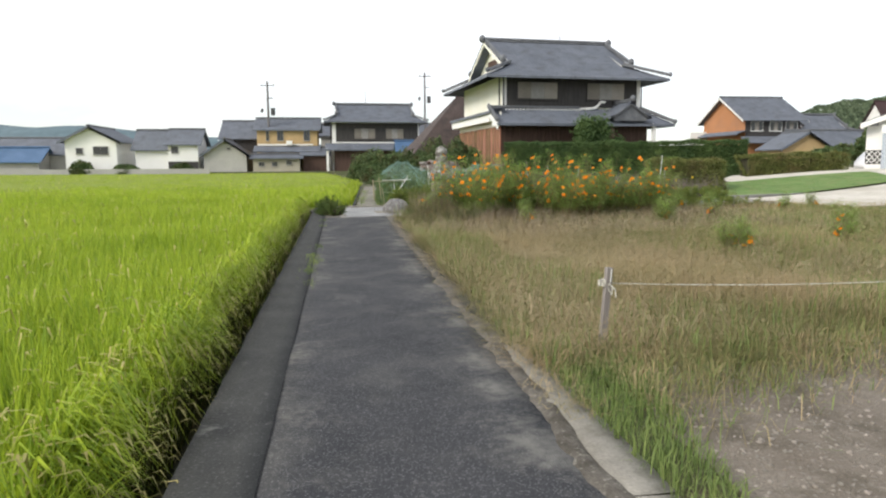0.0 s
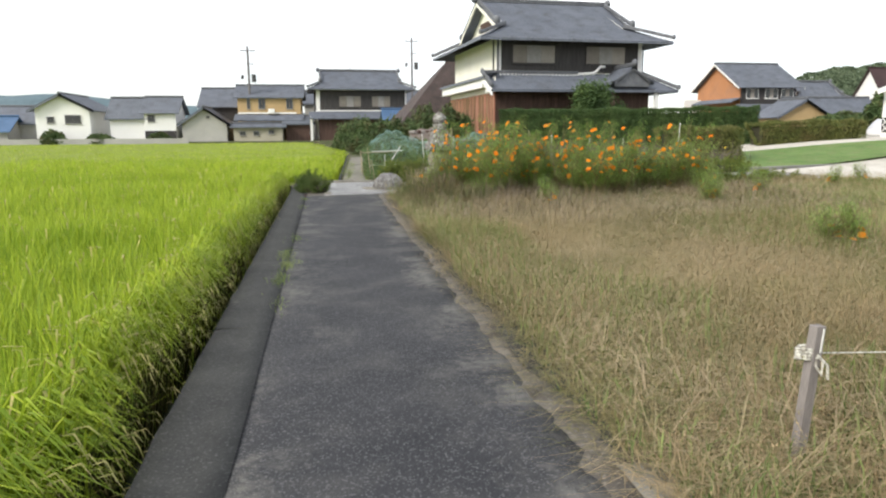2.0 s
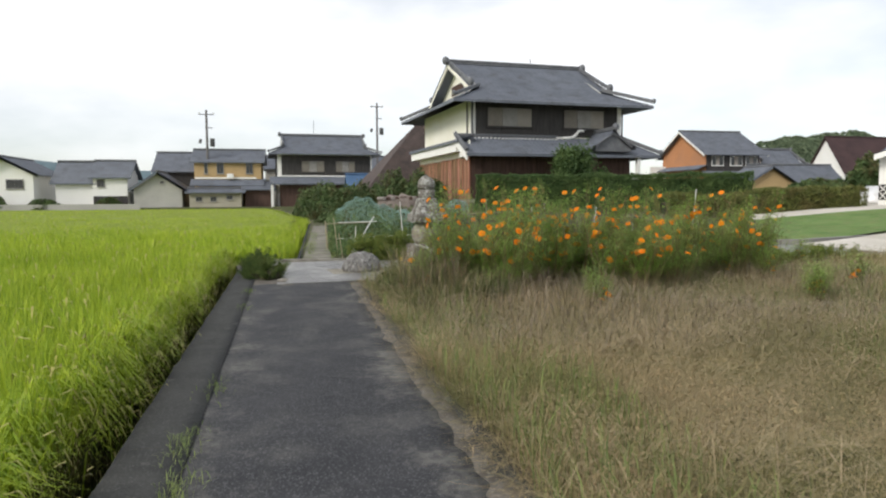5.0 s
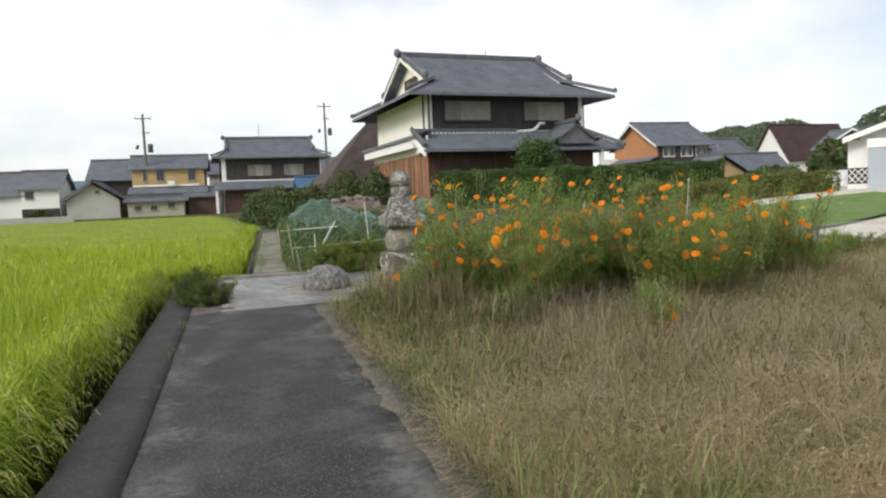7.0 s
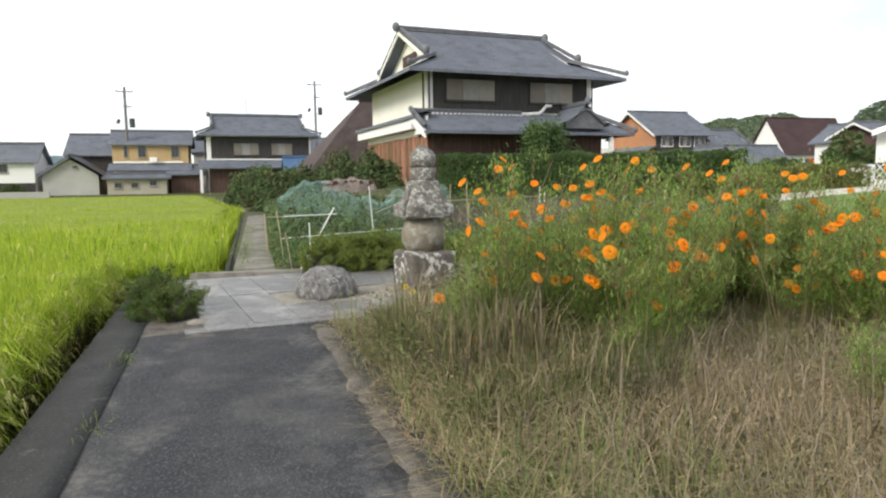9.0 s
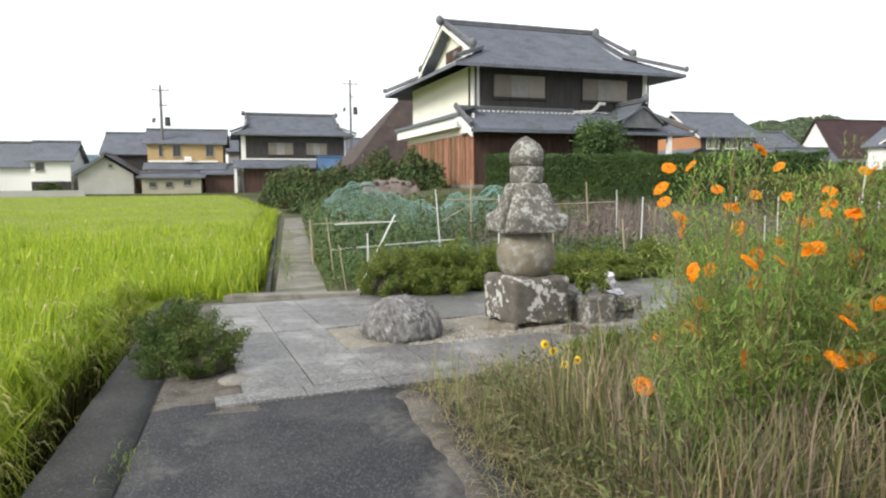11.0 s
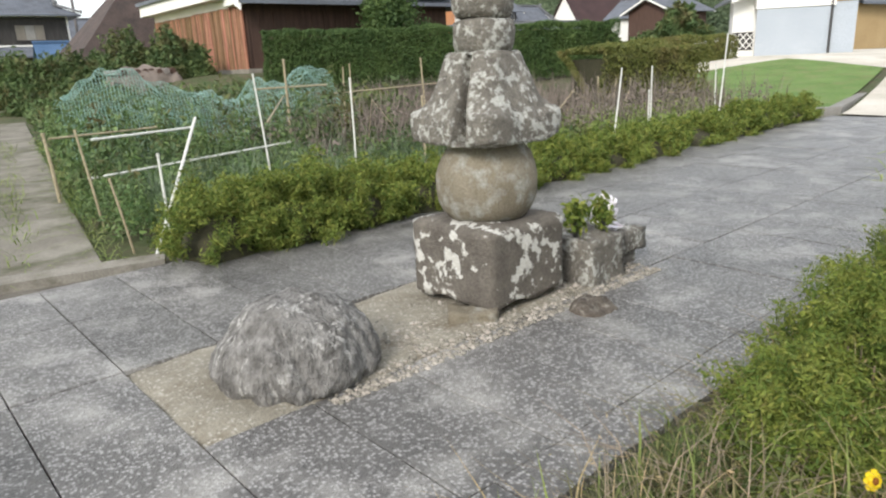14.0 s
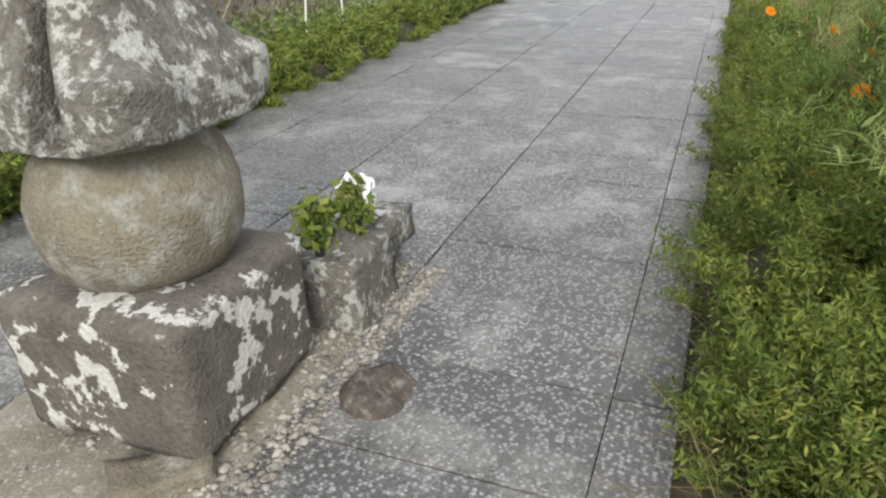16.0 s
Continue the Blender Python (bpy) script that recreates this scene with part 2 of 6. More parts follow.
# aerial haze of the ridge is painted as a blue-green base colour
HAZE_NEAR = mat("haze_tinted_ridge", (0.1, 0.15, 0.17), (0.13, 0.18, 0.2), 0.01, 0.95, 0, 0.2)
# woodland green, paled to paint in the haze of distance
FOREST = mat("haze_paled_woods", (0.085, 0.125, 0.07), (0.13, 0.17, 0.1), 0.03, 0.9, 0, 1, island=0.4)
DEAD = mat("dead_garden_stalk", (0.12, 0.1, 0.085), (0.23, 0.195, 0.165), 2, 0.9, 0, 40, island=0.35)
TWIG = mat("dead_stalk", (0.17, 0.13, 0.09), (0.3, 0.25, 0.18), 2, 0.9, 0, 40, island=0.3)
NET = mat("green_net", (0.17, 0.32, 0.27), (0.3, 0.42, 0.38), 5, 0.6, 0, 40)
STONE = mat("weathered_stone", (0.11, 0.1, 0.087), (0.2, 0.185, 0.16), 15.0, 0.92, 0.9, 60, (0.4, 0.4, 0.37), 0.565, dist=0.014, sharp=0.05, patchy=0.6)
STONE_BASE = mat("lichen_stone", (0.1, 0.088, 0.076), (0.17, 0.152, 0.13), 7.5, 0.92, 0.9, 60, (0.56, 0.55, 0.51), 0.6, dist=0.014, sharp=0.02, patchy=0.9)
STONE_WARM = mat("tan_stone", (0.17, 0.145, 0.105), (0.26, 0.23, 0.175), 4.5, 0.9, 1.0, 75, (0.36, 0.36, 0.33), 0.57, dist=0.012, sharp=0.08)
ROCK = mat("grey_rock", (0.075, 0.07, 0.065), (0.31, 0.3, 0.285), 17, 0.92, 1.0, 60, (0.42, 0.41, 0.39), 0.62, dist=0.025, sharp=0.05, stretch=(1, 1, 0.55), patchy=0.5)
TILE = mat("roof_tile", (0.108, 0.12, 0.146), (0.153, 0.168, 0.2), 0.6, 0.5, 0.25, 9, (0.082, 0.085, 0.092), 0.62, spec=0.5)
TILE_EDGE = mat("ridge_tile", (0.1, 0.105, 0.115), (0.17, 0.175, 0.185), 2, 0.6, 0.3, 12, spec=0.5)
PLASTER = mat("white_plaster", (0.8, 0.79, 0.75), (0.84, 0.83, 0.8), 0.7, 0.9, 0.1, 20, (0.62, 0.58, 0.48), 0.75)
CREAM = mat("cream_plaster", (0.79, 0.76, 0.65), (0.83, 0.81, 0.72), 0.6, 0.9, 0.1, 20, (0.62, 0.56, 0.4), 0.75)
BLACK_BOARD = mat("black_boards", (0.036, 0.034, 0.033), (0.066, 0.06, 0.057), 1.5, 0.7, 0.3, 20, stretch=(5, 5, 0.6))
RED_BOARD = mat("red_brown_boards", (0.22, 0.1, 0.055), (0.4, 0.235, 0.135), 1.2, 0.8, 0.5, 14, (0.11, 0.055, 0.035), 0.57, rand=0.5, world=True, stretch=(6, 6, 0.45))
DARK_WOOD = mat("dark_brown_boards", (0.06, 0.036, 0.028), (0.11, 0.065, 0.05), 1.5, 0.75, 0.3, 15, stretch=(5, 5, 0.4))
SHUTTER = mat("grey_shutter", (0.19, 0.17, 0.145), (0.25, 0.225, 0.19), 1, 0.8, 0.1, 20)
SHUTTER_PALE = mat("pale_shutter", (0.27, 0.245, 0.215), (0.34, 0.31, 0.27), 1, 0.8, 0.1, 20)
PANE = mat("dark_pane", (0.02, 0.023, 0.026), (0.04, 0.043, 0.046), 1, 0.12, 0, 5, spec=0.6)
FRAME = mat("window_frame", (0.24, 0.23, 0.21), (0.32, 0.31, 0.29), 2, 0.6, 0.1, 20)
OCHRE = mat("ochre_wall", (0.42, 0.29, 0.145), (0.5, 0.36, 0.19), 0.5, 0.9, 0.1, 15)
ORANGE_WALL = mat("orange_clay_wall", (0.42, 0.19, 0.085), (0.5, 0.235, 0.115), 0.25, 0.9, 0.1, 12, (0.37, 0.19, 0.11), 0.6)
GREY_WALL = mat("grey_siding", (0.36, 0.35, 0.32), (0.45, 0.44, 0.4), 0.5, 0.85, 0.1, 15)
BEIGE_WALL = mat("beige_block_wall", (0.34, 0.31, 0.24), (0.42, 0.39, 0.31), 0.5, 0.9, 0.1, 15)
MAROON_ROOF = mat("maroon_metal_roof", (0.05, 0.03, 0.03), (0.08, 0.045, 0.045), 0.4, 0.65, 0.1, 10, spec=0.3)
BROWN_ROOF = mat("brown_thatch_cover_roof", (0.066, 0.05, 0.046), (0.1, 0.074, 0.067), 0.9, 0.8, 0.6, 10, (0.05, 0.042, 0.04), 0.6, dist=0.04)
BLUE_ROOF = mat("blue_sheet_roof", (0.06, 0.12, 0.22), (0.1, 0.17, 0.3), 0.4, 0.55, 0.1, 10)
POLE = mat("concrete_pole", (0.13, 0.12, 0.12), (0.2, 0.19, 0.19), 1, 0.8, 0.1, 20)
WHITE_POST = mat("white_post", (0.6, 0.6, 0.57), (0.72, 0.72, 0.68), 6, 0.5, 0.1, 40, (0.4, 0.36, 0.28), 0.68)
GREY_WOOD = mat("grey_wood", (0.2, 0.175, 0.16), (0.3, 0.27, 0.25), 6, 0.85, 0.5, 40, stretch=(4, 4, 0.5))
BAMBOO = mat("old_bamboo", (0.3, 0.25, 0.16), (0.42, 0.36, 0.25), 5, 0.7, 0.2, 40)
ROPE = mat("striped_rope", (0.6, 0.58, 0.5), (0.7, 0.68, 0.6), 20, 0.8, 0.2, 80, (0.12, 0.1, 0.08), 0.56, stretch=(1.2, 1, 1))
PAPER = mat("crumpled_wrap", (0.7, 0.68, 0.7), (0.8, 0.74, 0.8), 9, 0.5, 0.3, 30)
METAL = mat("dark_metal", (0.06, 0.06, 0.06), (0.1, 0.1, 0.1), 5, 0.4, 0.1, 40, metal=0.7)
SHUTTER_DOOR = mat("steel_roller_shutter", (0.36, 0.4, 0.45), (0.43, 0.47, 0.52), 0.6, 0.5, 0.1, 20)
CONCRETE_DRIVE = mat("pale_drive", (0.48, 0.44, 0.37), (0.66, 0.62, 0.55), 0.35, 0.95, 0.4, 20, (0.4, 0.37, 0.29), 0.64, patchy=0.4)
LAWN_EDGE = mat("stone_edging", (0.2, 0.19, 0.17), (0.28, 0.27, 0.25), 2, 0.9, 0.3, 20)
PATH_DIRT = mat("dusty_path", (0.16, 0.145, 0.12), (0.3, 0.28, 0.24), 1.4, 0.95, 0.6, 40, (0.1, 0.1, 0.06), 0.58, dist=0.01, patchy=0.5)
CAR_WHITE = mat("white_car_paint", (0.75, 0.75, 0.76), (0.78, 0.78, 0.79), 1, 0.25, 0, 10, spec=0.6)
RUBBER = mat("rubber", (0.02, 0.02, 0.02), (0.03, 0.03, 0.03), 4, 0.8, 0.1, 30)


# ---- building helpers ----
def part(name, bm, material, parent=None, label="", m=None, smooth=False):
    """Links a bmesh or a mesh as one object under a thing or a part."""
    if isinstance(bm, bmesh.types.BMesh):
        me = bpy.data.meshes.new(name)
        bm.to_mesh(me)
        bm.free()
    else:
        me = bm
    if material is not None and not me.materials:
        me.materials.append(material)
    if smooth:
        me.polygons.foreach_set("use_smooth", [True] * len(me.polygons))
    ob = new(name, me)
    if parent is not None:
        ob.parent = parent
    if m is not None:
        ob.matrix_basis = m
    return tagged(ob, label)


def thing(name, m, label, category, group="", kind=""):
    ob = new(name)
    ob.empty_display_size = 0.1
    ob.matrix_basis = m
    return tagged(ob, label, category, group, kind)


def box(x0, x1, y0, y1, z0, z1, bevel=0.0, bm=None):
    bm = bm or bmesh.new()
    vs = [bm.verts.new((x, y, z)) for z in (z0, z1) for y in (y0, y1) for x in (x0, x1)]
    fs = [bm.faces.new([vs[i] for i in f]) for f in ((0, 2, 3, 1), (4, 5, 7, 6), (0, 1, 5, 4), (1, 3, 7, 5), (3, 2, 6, 7), (2, 0, 4, 6))]
    if bevel:
        edges = list({e for f in fs for e in f.edges})
        bmesh.ops.bevel(bm, geom=edges, offset=bevel, segments=2, profile=0.6, affect="EDGES")
    return bm


def tube(points, radii, sides=8, bm=None, cap=True):
    """A tube along points, with a radius at each."""
    bm = bm or bmesh.new()
    pts = [Vector(p) for p in points]
    rings = []
    for i, p in enumerate(pts):
        d = (pts[min(i + 1, len(pts) - 1)] - pts[max(i - 1, 0)]).normalized()
        a = d.orthogonal().normalized()
        b = d.cross(a)
        r = radii[i] if not isinstance(radii, (int, float)) else radii
        rings.append([bm.verts.new(p + r * (math.cos(k * math.tau / sides) * a + math.sin(k * math.tau / sides) * b)) for k in range(sides)])
    for r0, r1 in zip(rings, rings[1:]):
        for k in range(sides):
            bm.faces.new((r0[k], r0[(k + 1) % sides], r1[(k + 1) % sides], r1[k]))
    if cap:
        bm.faces.new(rings[0][::-1])
        bm.faces.new(rings[-1])
    return bm


def lathe(profile, sides=32, bm=None):
    """Turned shape from (radius, height) pairs."""
    bm = bm or bmesh.new()
    rings = [[bm.verts.new((r * math.cos(k * math.tau / sides), r * math.sin(k * math.tau / sides), z)) for k in range(sides)] for r, z in profile]
    for r0, r1 in zip(rings, rings[1:]):
        for k in range(sides):
            bm.faces.new((r0[k], r0[(k + 1) % sides], r1[(k + 1) % sides], r1[k]))
    bm.faces.new(rings[0][::-1])
    bm.faces.new(rings[-1])
    return bm


def roughen(bm, amount, scale, seed=0.0):
    bm.normal_update()
    for v in bm.verts:
        v.co += v.normal * amount * noise.fractal(v.co * scale + Vector((seed, seed * 2, 0)), 1.0, 2.0, 3)
    return bm


def np_mesh(name, verts, quads=None, tris=None):
    me = bpy.data.meshes.new(name)
    q = np.zeros((0, 4), int) if quads is None else np.asarray(quads, int)
    t = np.zeros((0, 3), int) if tris is None else np.asarray(tris, int)
    me.vertices.add(len(verts))
    me.vertices.foreach_set("co", np.asarray(verts, np.float32).ravel())
    loops = np.concatenate([q.ravel(), t.ravel()]).astype(np.int32)
    starts = np.concatenate([np.arange(len(q)) * 4, len(q) * 4 + np.arange(len(t)) * 3]).astype(np.int32)
    me.loops.add(len(loops))
    me.loops.foreach_set("vertex_index", loops)
    me.polygons.add(len(starts))
    me.polygons.foreach_set("loop_start", starts)
    me.update(calc_edges=True)
    me.validate()
    return me


def blades(rng, roots, height, width, lean, bend=0.35, az=None):
    """Curved blades of grass: verts, quads and tris."""
    n = len(roots)
    az = rng.uniform(0, math.tau, n) if az is None else az
    d = np.stack([np.cos(az), np.sin(az), np.zeros(n)], 1)
    s = np.stack([-np.sin(az), np.cos(az), np.zeros(n)], 1) * (width / 2)[:, None]
    up = np.array([0, 0, 1.0])
    mid = roots + up * (height * 0.62)[:, None] + d * (lean * bend)[:, None]
    tip = roots + up * (height * (1 - 0.25 * np.minimum(lean / np.maximum(height, 1e-3), 1.5)))[:, None] + d * lean[:, None]
    v = np.stack([roots - s * 0.8, roots + s * 0.8, mid - s, mid + s, tip], 1).reshape(-1, 3)
    k = np.arange(n)[:, None] * 5
    return v, k + np.array([[0, 1, 3, 2]]), k + np.array([[2, 3, 4]])


def leaves(rng, centres, size, flat=0.0, ratio=0.42):
    """Small folded leaves, one at each centre."""
    n = len(centres)
    a = rng.normal(size=(n, 3))
    a[:, 2] *= 1 - flat
    a /= np.linalg.norm(a, axis=1)[:, None]
    b = np.cross(a, rng.normal(size=(n, 3)))
    b /= np.linalg.norm(b, axis=1)[:, None]
    c = np.cross(a, b)
    L = (np.asarray(size) * rng.uniform(0.7, 1.3, n))[:, None]
    v = np.stack([centres - a * L, centres + b * L * ratio + c * L * 0.12, centres + a * L, centres - b * L * ratio + c * L * 0.12], 1).reshape(-1, 3)
    k = np.arange(n)[:, None] * 4
    return v, k + np.array([[0, 1, 2]]), k + np.array([[0, 2, 3]])


def leaf_mesh(name, rng, centres, size, ratio=0.42):
    v, t1, t2 = leaves(rng, centres, size, 0.0, ratio)
    return np_mesh(name, v, None, np.concatenate([t1, t2]))


def blade_mesh(name, rng, roots, height, width, lean, bend=0.35, az=None):
    v, q, t = blades(rng, roots, height, width, lean, bend, az)
    return np_mesh(name, v, q, t)




# ---- ground ----
def kerb_edge(y):
    """The paddy's edge: along the kerb, then along the garden path."""
    return -0.12 - 0.0128 * y if y < 22.15 else 0.84 + 0.032 * (y - 22.2) if y < 47 else 1.63 - 0.075 * (y - 47)


def smooth01(t):
    t = min(max(t, 0.0), 1.0)
    return t * t * (3 - 2 * t)


def land(x, y):
    """Height of the land beside the paths."""
    e = kerb_edge(y)
    if x < e and y < 92:
        return -0.5
    h = 0.95 * smooth01((x - 13) / 17) * smooth01((y - 18) / 14)
    h = max(h, 1.2 * smooth01((y - 40.5) / 3) * smooth01((x - 5) / 4))
    if y >= 92:
        h = max(h, 0.5)
    return h


def make_ground():
    offs = [-400, -150, -60, -25, -10, -4, -1.5, -0.02, 0.02, 0.7, 1.5, 2.2, 3, 4, 5, 6.5, 8, 9.5, 11, 12, 13, 14, 15, 16, 17, 18, 19, 20, 21, 22, 23, 24, 25, 26, 27, 28, 29, 30, 31, 32, 33, 34, 35, 36, 38, 40, 43, 46, 50, 80, 150, 400]
    ys = [-300, -60, -20, -8, -4, 0, 3, 6, 9, 12, 15, 17.5, 19, 21, 22.1, 22.2, 23, 24, 25, 26, 27, 28, 29, 30, 31, 32, 33, 34, 35, 36, 37, 38, 39, 40, 40.5, 41, 41.5, 42, 42.5, 43, 43.5, 44, 45, 46, 47, 55, 65, 75, 91.9, 92.1, 110, 150, 250, 800]
    v, f = [], []
    for y in ys:
        for o in offs:
            x = kerb_edge(y) + o
            lift = -0.03 if -4 < y < 24.5 and 0 < o < 17 else 0.0
            v.append((x, y, land(x, y) + lift))
    w = len(offs)
    for j in range(len(ys) - 1):
        for i in range(w - 1):
            f.append((j * w + i, j * w + i + 1, j * w + w + i + 1, j * w + w + i))
    me = np_mesh("ground", v, f)
    me.materials.append(SOIL)
    tagged(part("ground", me, None), "bare brown soil with weeds under the grass", "ground", kind="structure")


def strip(name, outline, z, thick, material, label, category, kind="structure", bevel=0.0):
    bm = bmesh.new()
    top = [bm.verts.new((x, y, z)) for x, y in outline]
    bm.faces.new(top)
    ext = bmesh.ops.extrude_face_region(bm, geom=list(bm.faces))
    bmesh.ops.translate(bm, vec=(0, 0, -thick), verts=[g for g in ext["geom"] if isinstance(g, bmesh.types.BMVert)])
    bmesh.ops.recalc_face_normals(bm, faces=bm.faces)
    return tagged(part(name, bm, material), label, category, kind=kind)


make_ground()


def long_grid(xl, xr, ys, z, amount, seed, nx, rough=(0,)):
    """A path surface with a slightly uneven top and sides that go down."""
    v, f = [], []
    for y in ys:
        for i in range(nx + 1):
            a = i / nx
            x = xl(y) * (1 - a) + xr(y) * a
            wob = amount * noise.noise(Vector((x * 2.1, y * 1.7, seed)))
            edge = 0.02 * noise.noise(Vector((y * 3.3, seed + i, 2))) if i in rough else 0
            v.append((x + edge, y, z + wob))
    w = nx + 1
    for j in range(len(ys) - 1):
        for i in range(nx):
            f.append((j * w + i, j * w + i + 1, j * w + w + i + 1, j * w + w + i))
    n0 = len(v)
    for j, y in enumerate(ys):
        for i in (0, nx):
            a = v[j * w + i]
            v.append((a[0], a[1], a[2] - 0.55 if i == 0 else a[2] - 0.12))
    for j in range(len(ys) - 1):
        a, b = n0 + 2 * j, n0 + 2 * j + 2
        f.append((a, j * w, j * w + w, b))
        f.append((j * w + nx, a + 1, b + 1, j * w + w + nx))
    return np_mesh("surface", v, f)


def kerb_inner(y):
    return 0.26 - 0.0118 * y


YS = [-5 + 0.25 * i for i in range(92)]
tagged(part("road", long_grid(lambda y: kerb_inner(y) - 0.03, lambda y: 1.74 + 0.03 * math.sin(y * 1.3), YS, -0.008, 0.008, 3.0, 8, (8,)), ASPHALT, smooth=True),
       "worn dark grey asphalt footpath with pale scuffs", "path", kind="structure")

# kerb segments along the paddy
kerb = thing("kerb", pose(0, 0, 0), "dark weathered concrete kerb along the paddy", "kerb", kind="structure")
y = -5.0
while y < 22.1:
    y1 = min(y + 3.0, 22.15)
    ys = [y + 0.001 + (y1 - y - 0.002) * k / 12 for k in range(13)]
    part("kerb_stone", long_grid(kerb_edge, kerb_inner if y1 < 18 else (lambda q: kerb_edge(q) + 0.4), ys, 0.003, 0.006, y, 3), KERB, kerb)
    y = y1
# low concrete edging on the field side, half buried
edging = thing("edging", pose(0, 0, 0), "dark concrete edging half buried in soil", "edging", kind="structure")
y = -5.0
while y < 17.5:
    y1 = min(y + 1.2, 17.6)
    ys = [y + 0.006 + (y1 - y - 0.012) * k / 5 for k in range(6)]
    part("edging_stone", long_grid(lambda q: 1.775, lambda q: 2.0, ys, 0.0, 0.014, y + 40, 2), KERB_PALE if y < 3.5 else KERB, edging)
    y = y1

def dirt_ribbon(name, left, right, label):
    """Dirt washed along the path in uneven tongues, thin at both sides."""
    v, f = [], []
    n = 320
    for i in range(n):
        y = -2 + 19.6 * i / (n - 1)
        a, b = left(y), right(y)
        for k in range(7):
            t = k / 6
            x = a + (b - a) * t
            swell = min(t, 1 - t, 0.3) / 0.3
            v.append((x, y, -0.012 + 0.02 * swell + 0.014 * noise.noise(Vector((x * 9, y * 7, 0))) * swell))
    for i in range(n - 1):
        for k in range(6):
            f.append((i * 7 + k, i * 7 + k + 1, i * 7 + k + 8, i * 7 + k + 7))
    tagged(part(name, np_mesh(name, v, f), DUST, smooth=True), label, "dirt", kind="structure")


def wander(y, s, k):
    return noise.fractal(Vector((y * s, k, 1)), 1.0, 2.0, 4)


dirt_ribbon("dirt_verge", lambda y: 1.7 - 0.09 * abs(wander(y, 2.3, 3)) - 0.07 * max(0.0, wander(y, 0.5, 8)), lambda y: 1.84 + 0.09 * wander(y, 0.9, 5), "dry dirt washed over the asphalt edge")
# paved crossing: a frame with u along it and v across it
CR = pose(1.65, 17.98, 0.012, 0, 0, 7.1)


def cross(u, v, z=0.0):
    return CR @ Vector((u, v, z))


def cross_strip(name, u0, u1, v0, v1, z, thick, material, label, category):
    return strip(name, [tuple(cross(u, v)[:2]) for u, v in ((u0, v0), (u1, v0), (u1, v1), (u0, v1))], z, thick, material, label, category)


cross_strip("pavement_bed", -1.72, 14.2, -0.2, 4.05, -0.022, 0.2, JOINT, "dirt-filled joints of a paved walk", "pavement")
sand = bmesh.new()
bmesh.ops.create_grid(sand, x_segments=120, y_segments=46, size=0.5)
for v in sand.verts:
    v.co.x, v.co.y = v.co.x * 3.3 + 1.4, v.co.y * 1.3 + 1.42
    inside = smooth01((1.65 - abs(v.co.x - 1.4)) / 0.35) * smooth01((0.62 - abs(v.co.y - 1.42)) / 0.25)
    v.co.z = -0.03 + 0.034 * inside + 0.014 * noise.fractal(v.co * 2.3, 1.0, 2.0, 3) + 0.006 * noise.noise(v.co * 14)
tagged(part("sand_patch", sand, SAND, m=CR, smooth=True), "tan sand and grit patch around the stones", "sand", kind="structure")
border = thing("border", pose(0, 0, 0), "dark concrete border strip of the walk", "border", kind="structure")
for k in range(-2, 24):
    part("border_stone", box(0.003, 0.597, -0.21, -0.001, -0.2, -0.002, 0.004), SLAB, border, m=CR @ pose(-0.02 + 0.6 * k, 0, 0.004 * (k % 3 == 1)))


def draped(name, outline, lift, material, label, category):
    """A thin sheet that follows the land inside an outline."""
    bm = bmesh.new()
    bm.faces.new([bm.verts.new((x, y, 0)) for x, y in outline])
    for axis in (0, 1):
        vals = [q[axis] for q in outline]
        k = math.floor(min(vals)) + 1
        while k < max(vals):
            no = (1, 0, 0) if axis == 0 else (0, 1, 0)
            bmesh.ops.bisect_plane(bm, geom=list(bm.verts) + list(bm.edges) + list(bm.faces), plane_co=(no[0] * k, no[1] * k, 0), plane_no=no)
            k += 1
    for v in bm.verts:
        v.co.z = land(v.co.x, v.co.y) + lift
    bmesh.ops.recalc_face_normals(bm, faces=bm.faces)
    return tagged(part(name, bm, material, smooth=True), label, category, kind="structure")


draped("driveway", [(15.3, 19.2), (16, 18.3), (34, 23), (43, 33), (46, 41), (33, 43), (26, 40), (20.5, 34), (20.2, 31.9), (26.9, 30.9), (25.4, 26.6), (16.2, 23.5), (15.2, 23.2)], 0.035, CONCRETE_DRIVE, "pale dusty concrete drive", "driveway")
strip("dirt_verge", [(0.02, 17.55), (0.85, 17.5), (0.75, 19.2), (0.02, 19.6)], -0.008, 0.05, DUST, "dusty dirt beside the paving", "dirt")

# garden path with its drain
strip("garden_path", [(0.93, 21.9), (1.6, 21.9), (1.75, 26), (2.45, 42.5), (1.75, 42.5), (1.1, 26)], 0.03, 0.1, PATH_DIRT, "narrow dusty concrete garden path", "path")
strip("drain_wall", [(0.80, 22.1), (0.86, 22.1), (1.66, 46), (1.6, 46)], 0.02, 0.5, KERB, "dark concrete drain wall beside the path", "drain")
strip("step_stone", [(0.3, 21.95), (2.0, 21.75), (2.05, 21.95), (0.35, 22.2)], 0.045, 0.12, KERB_PALE, "low worn concrete step", "step")


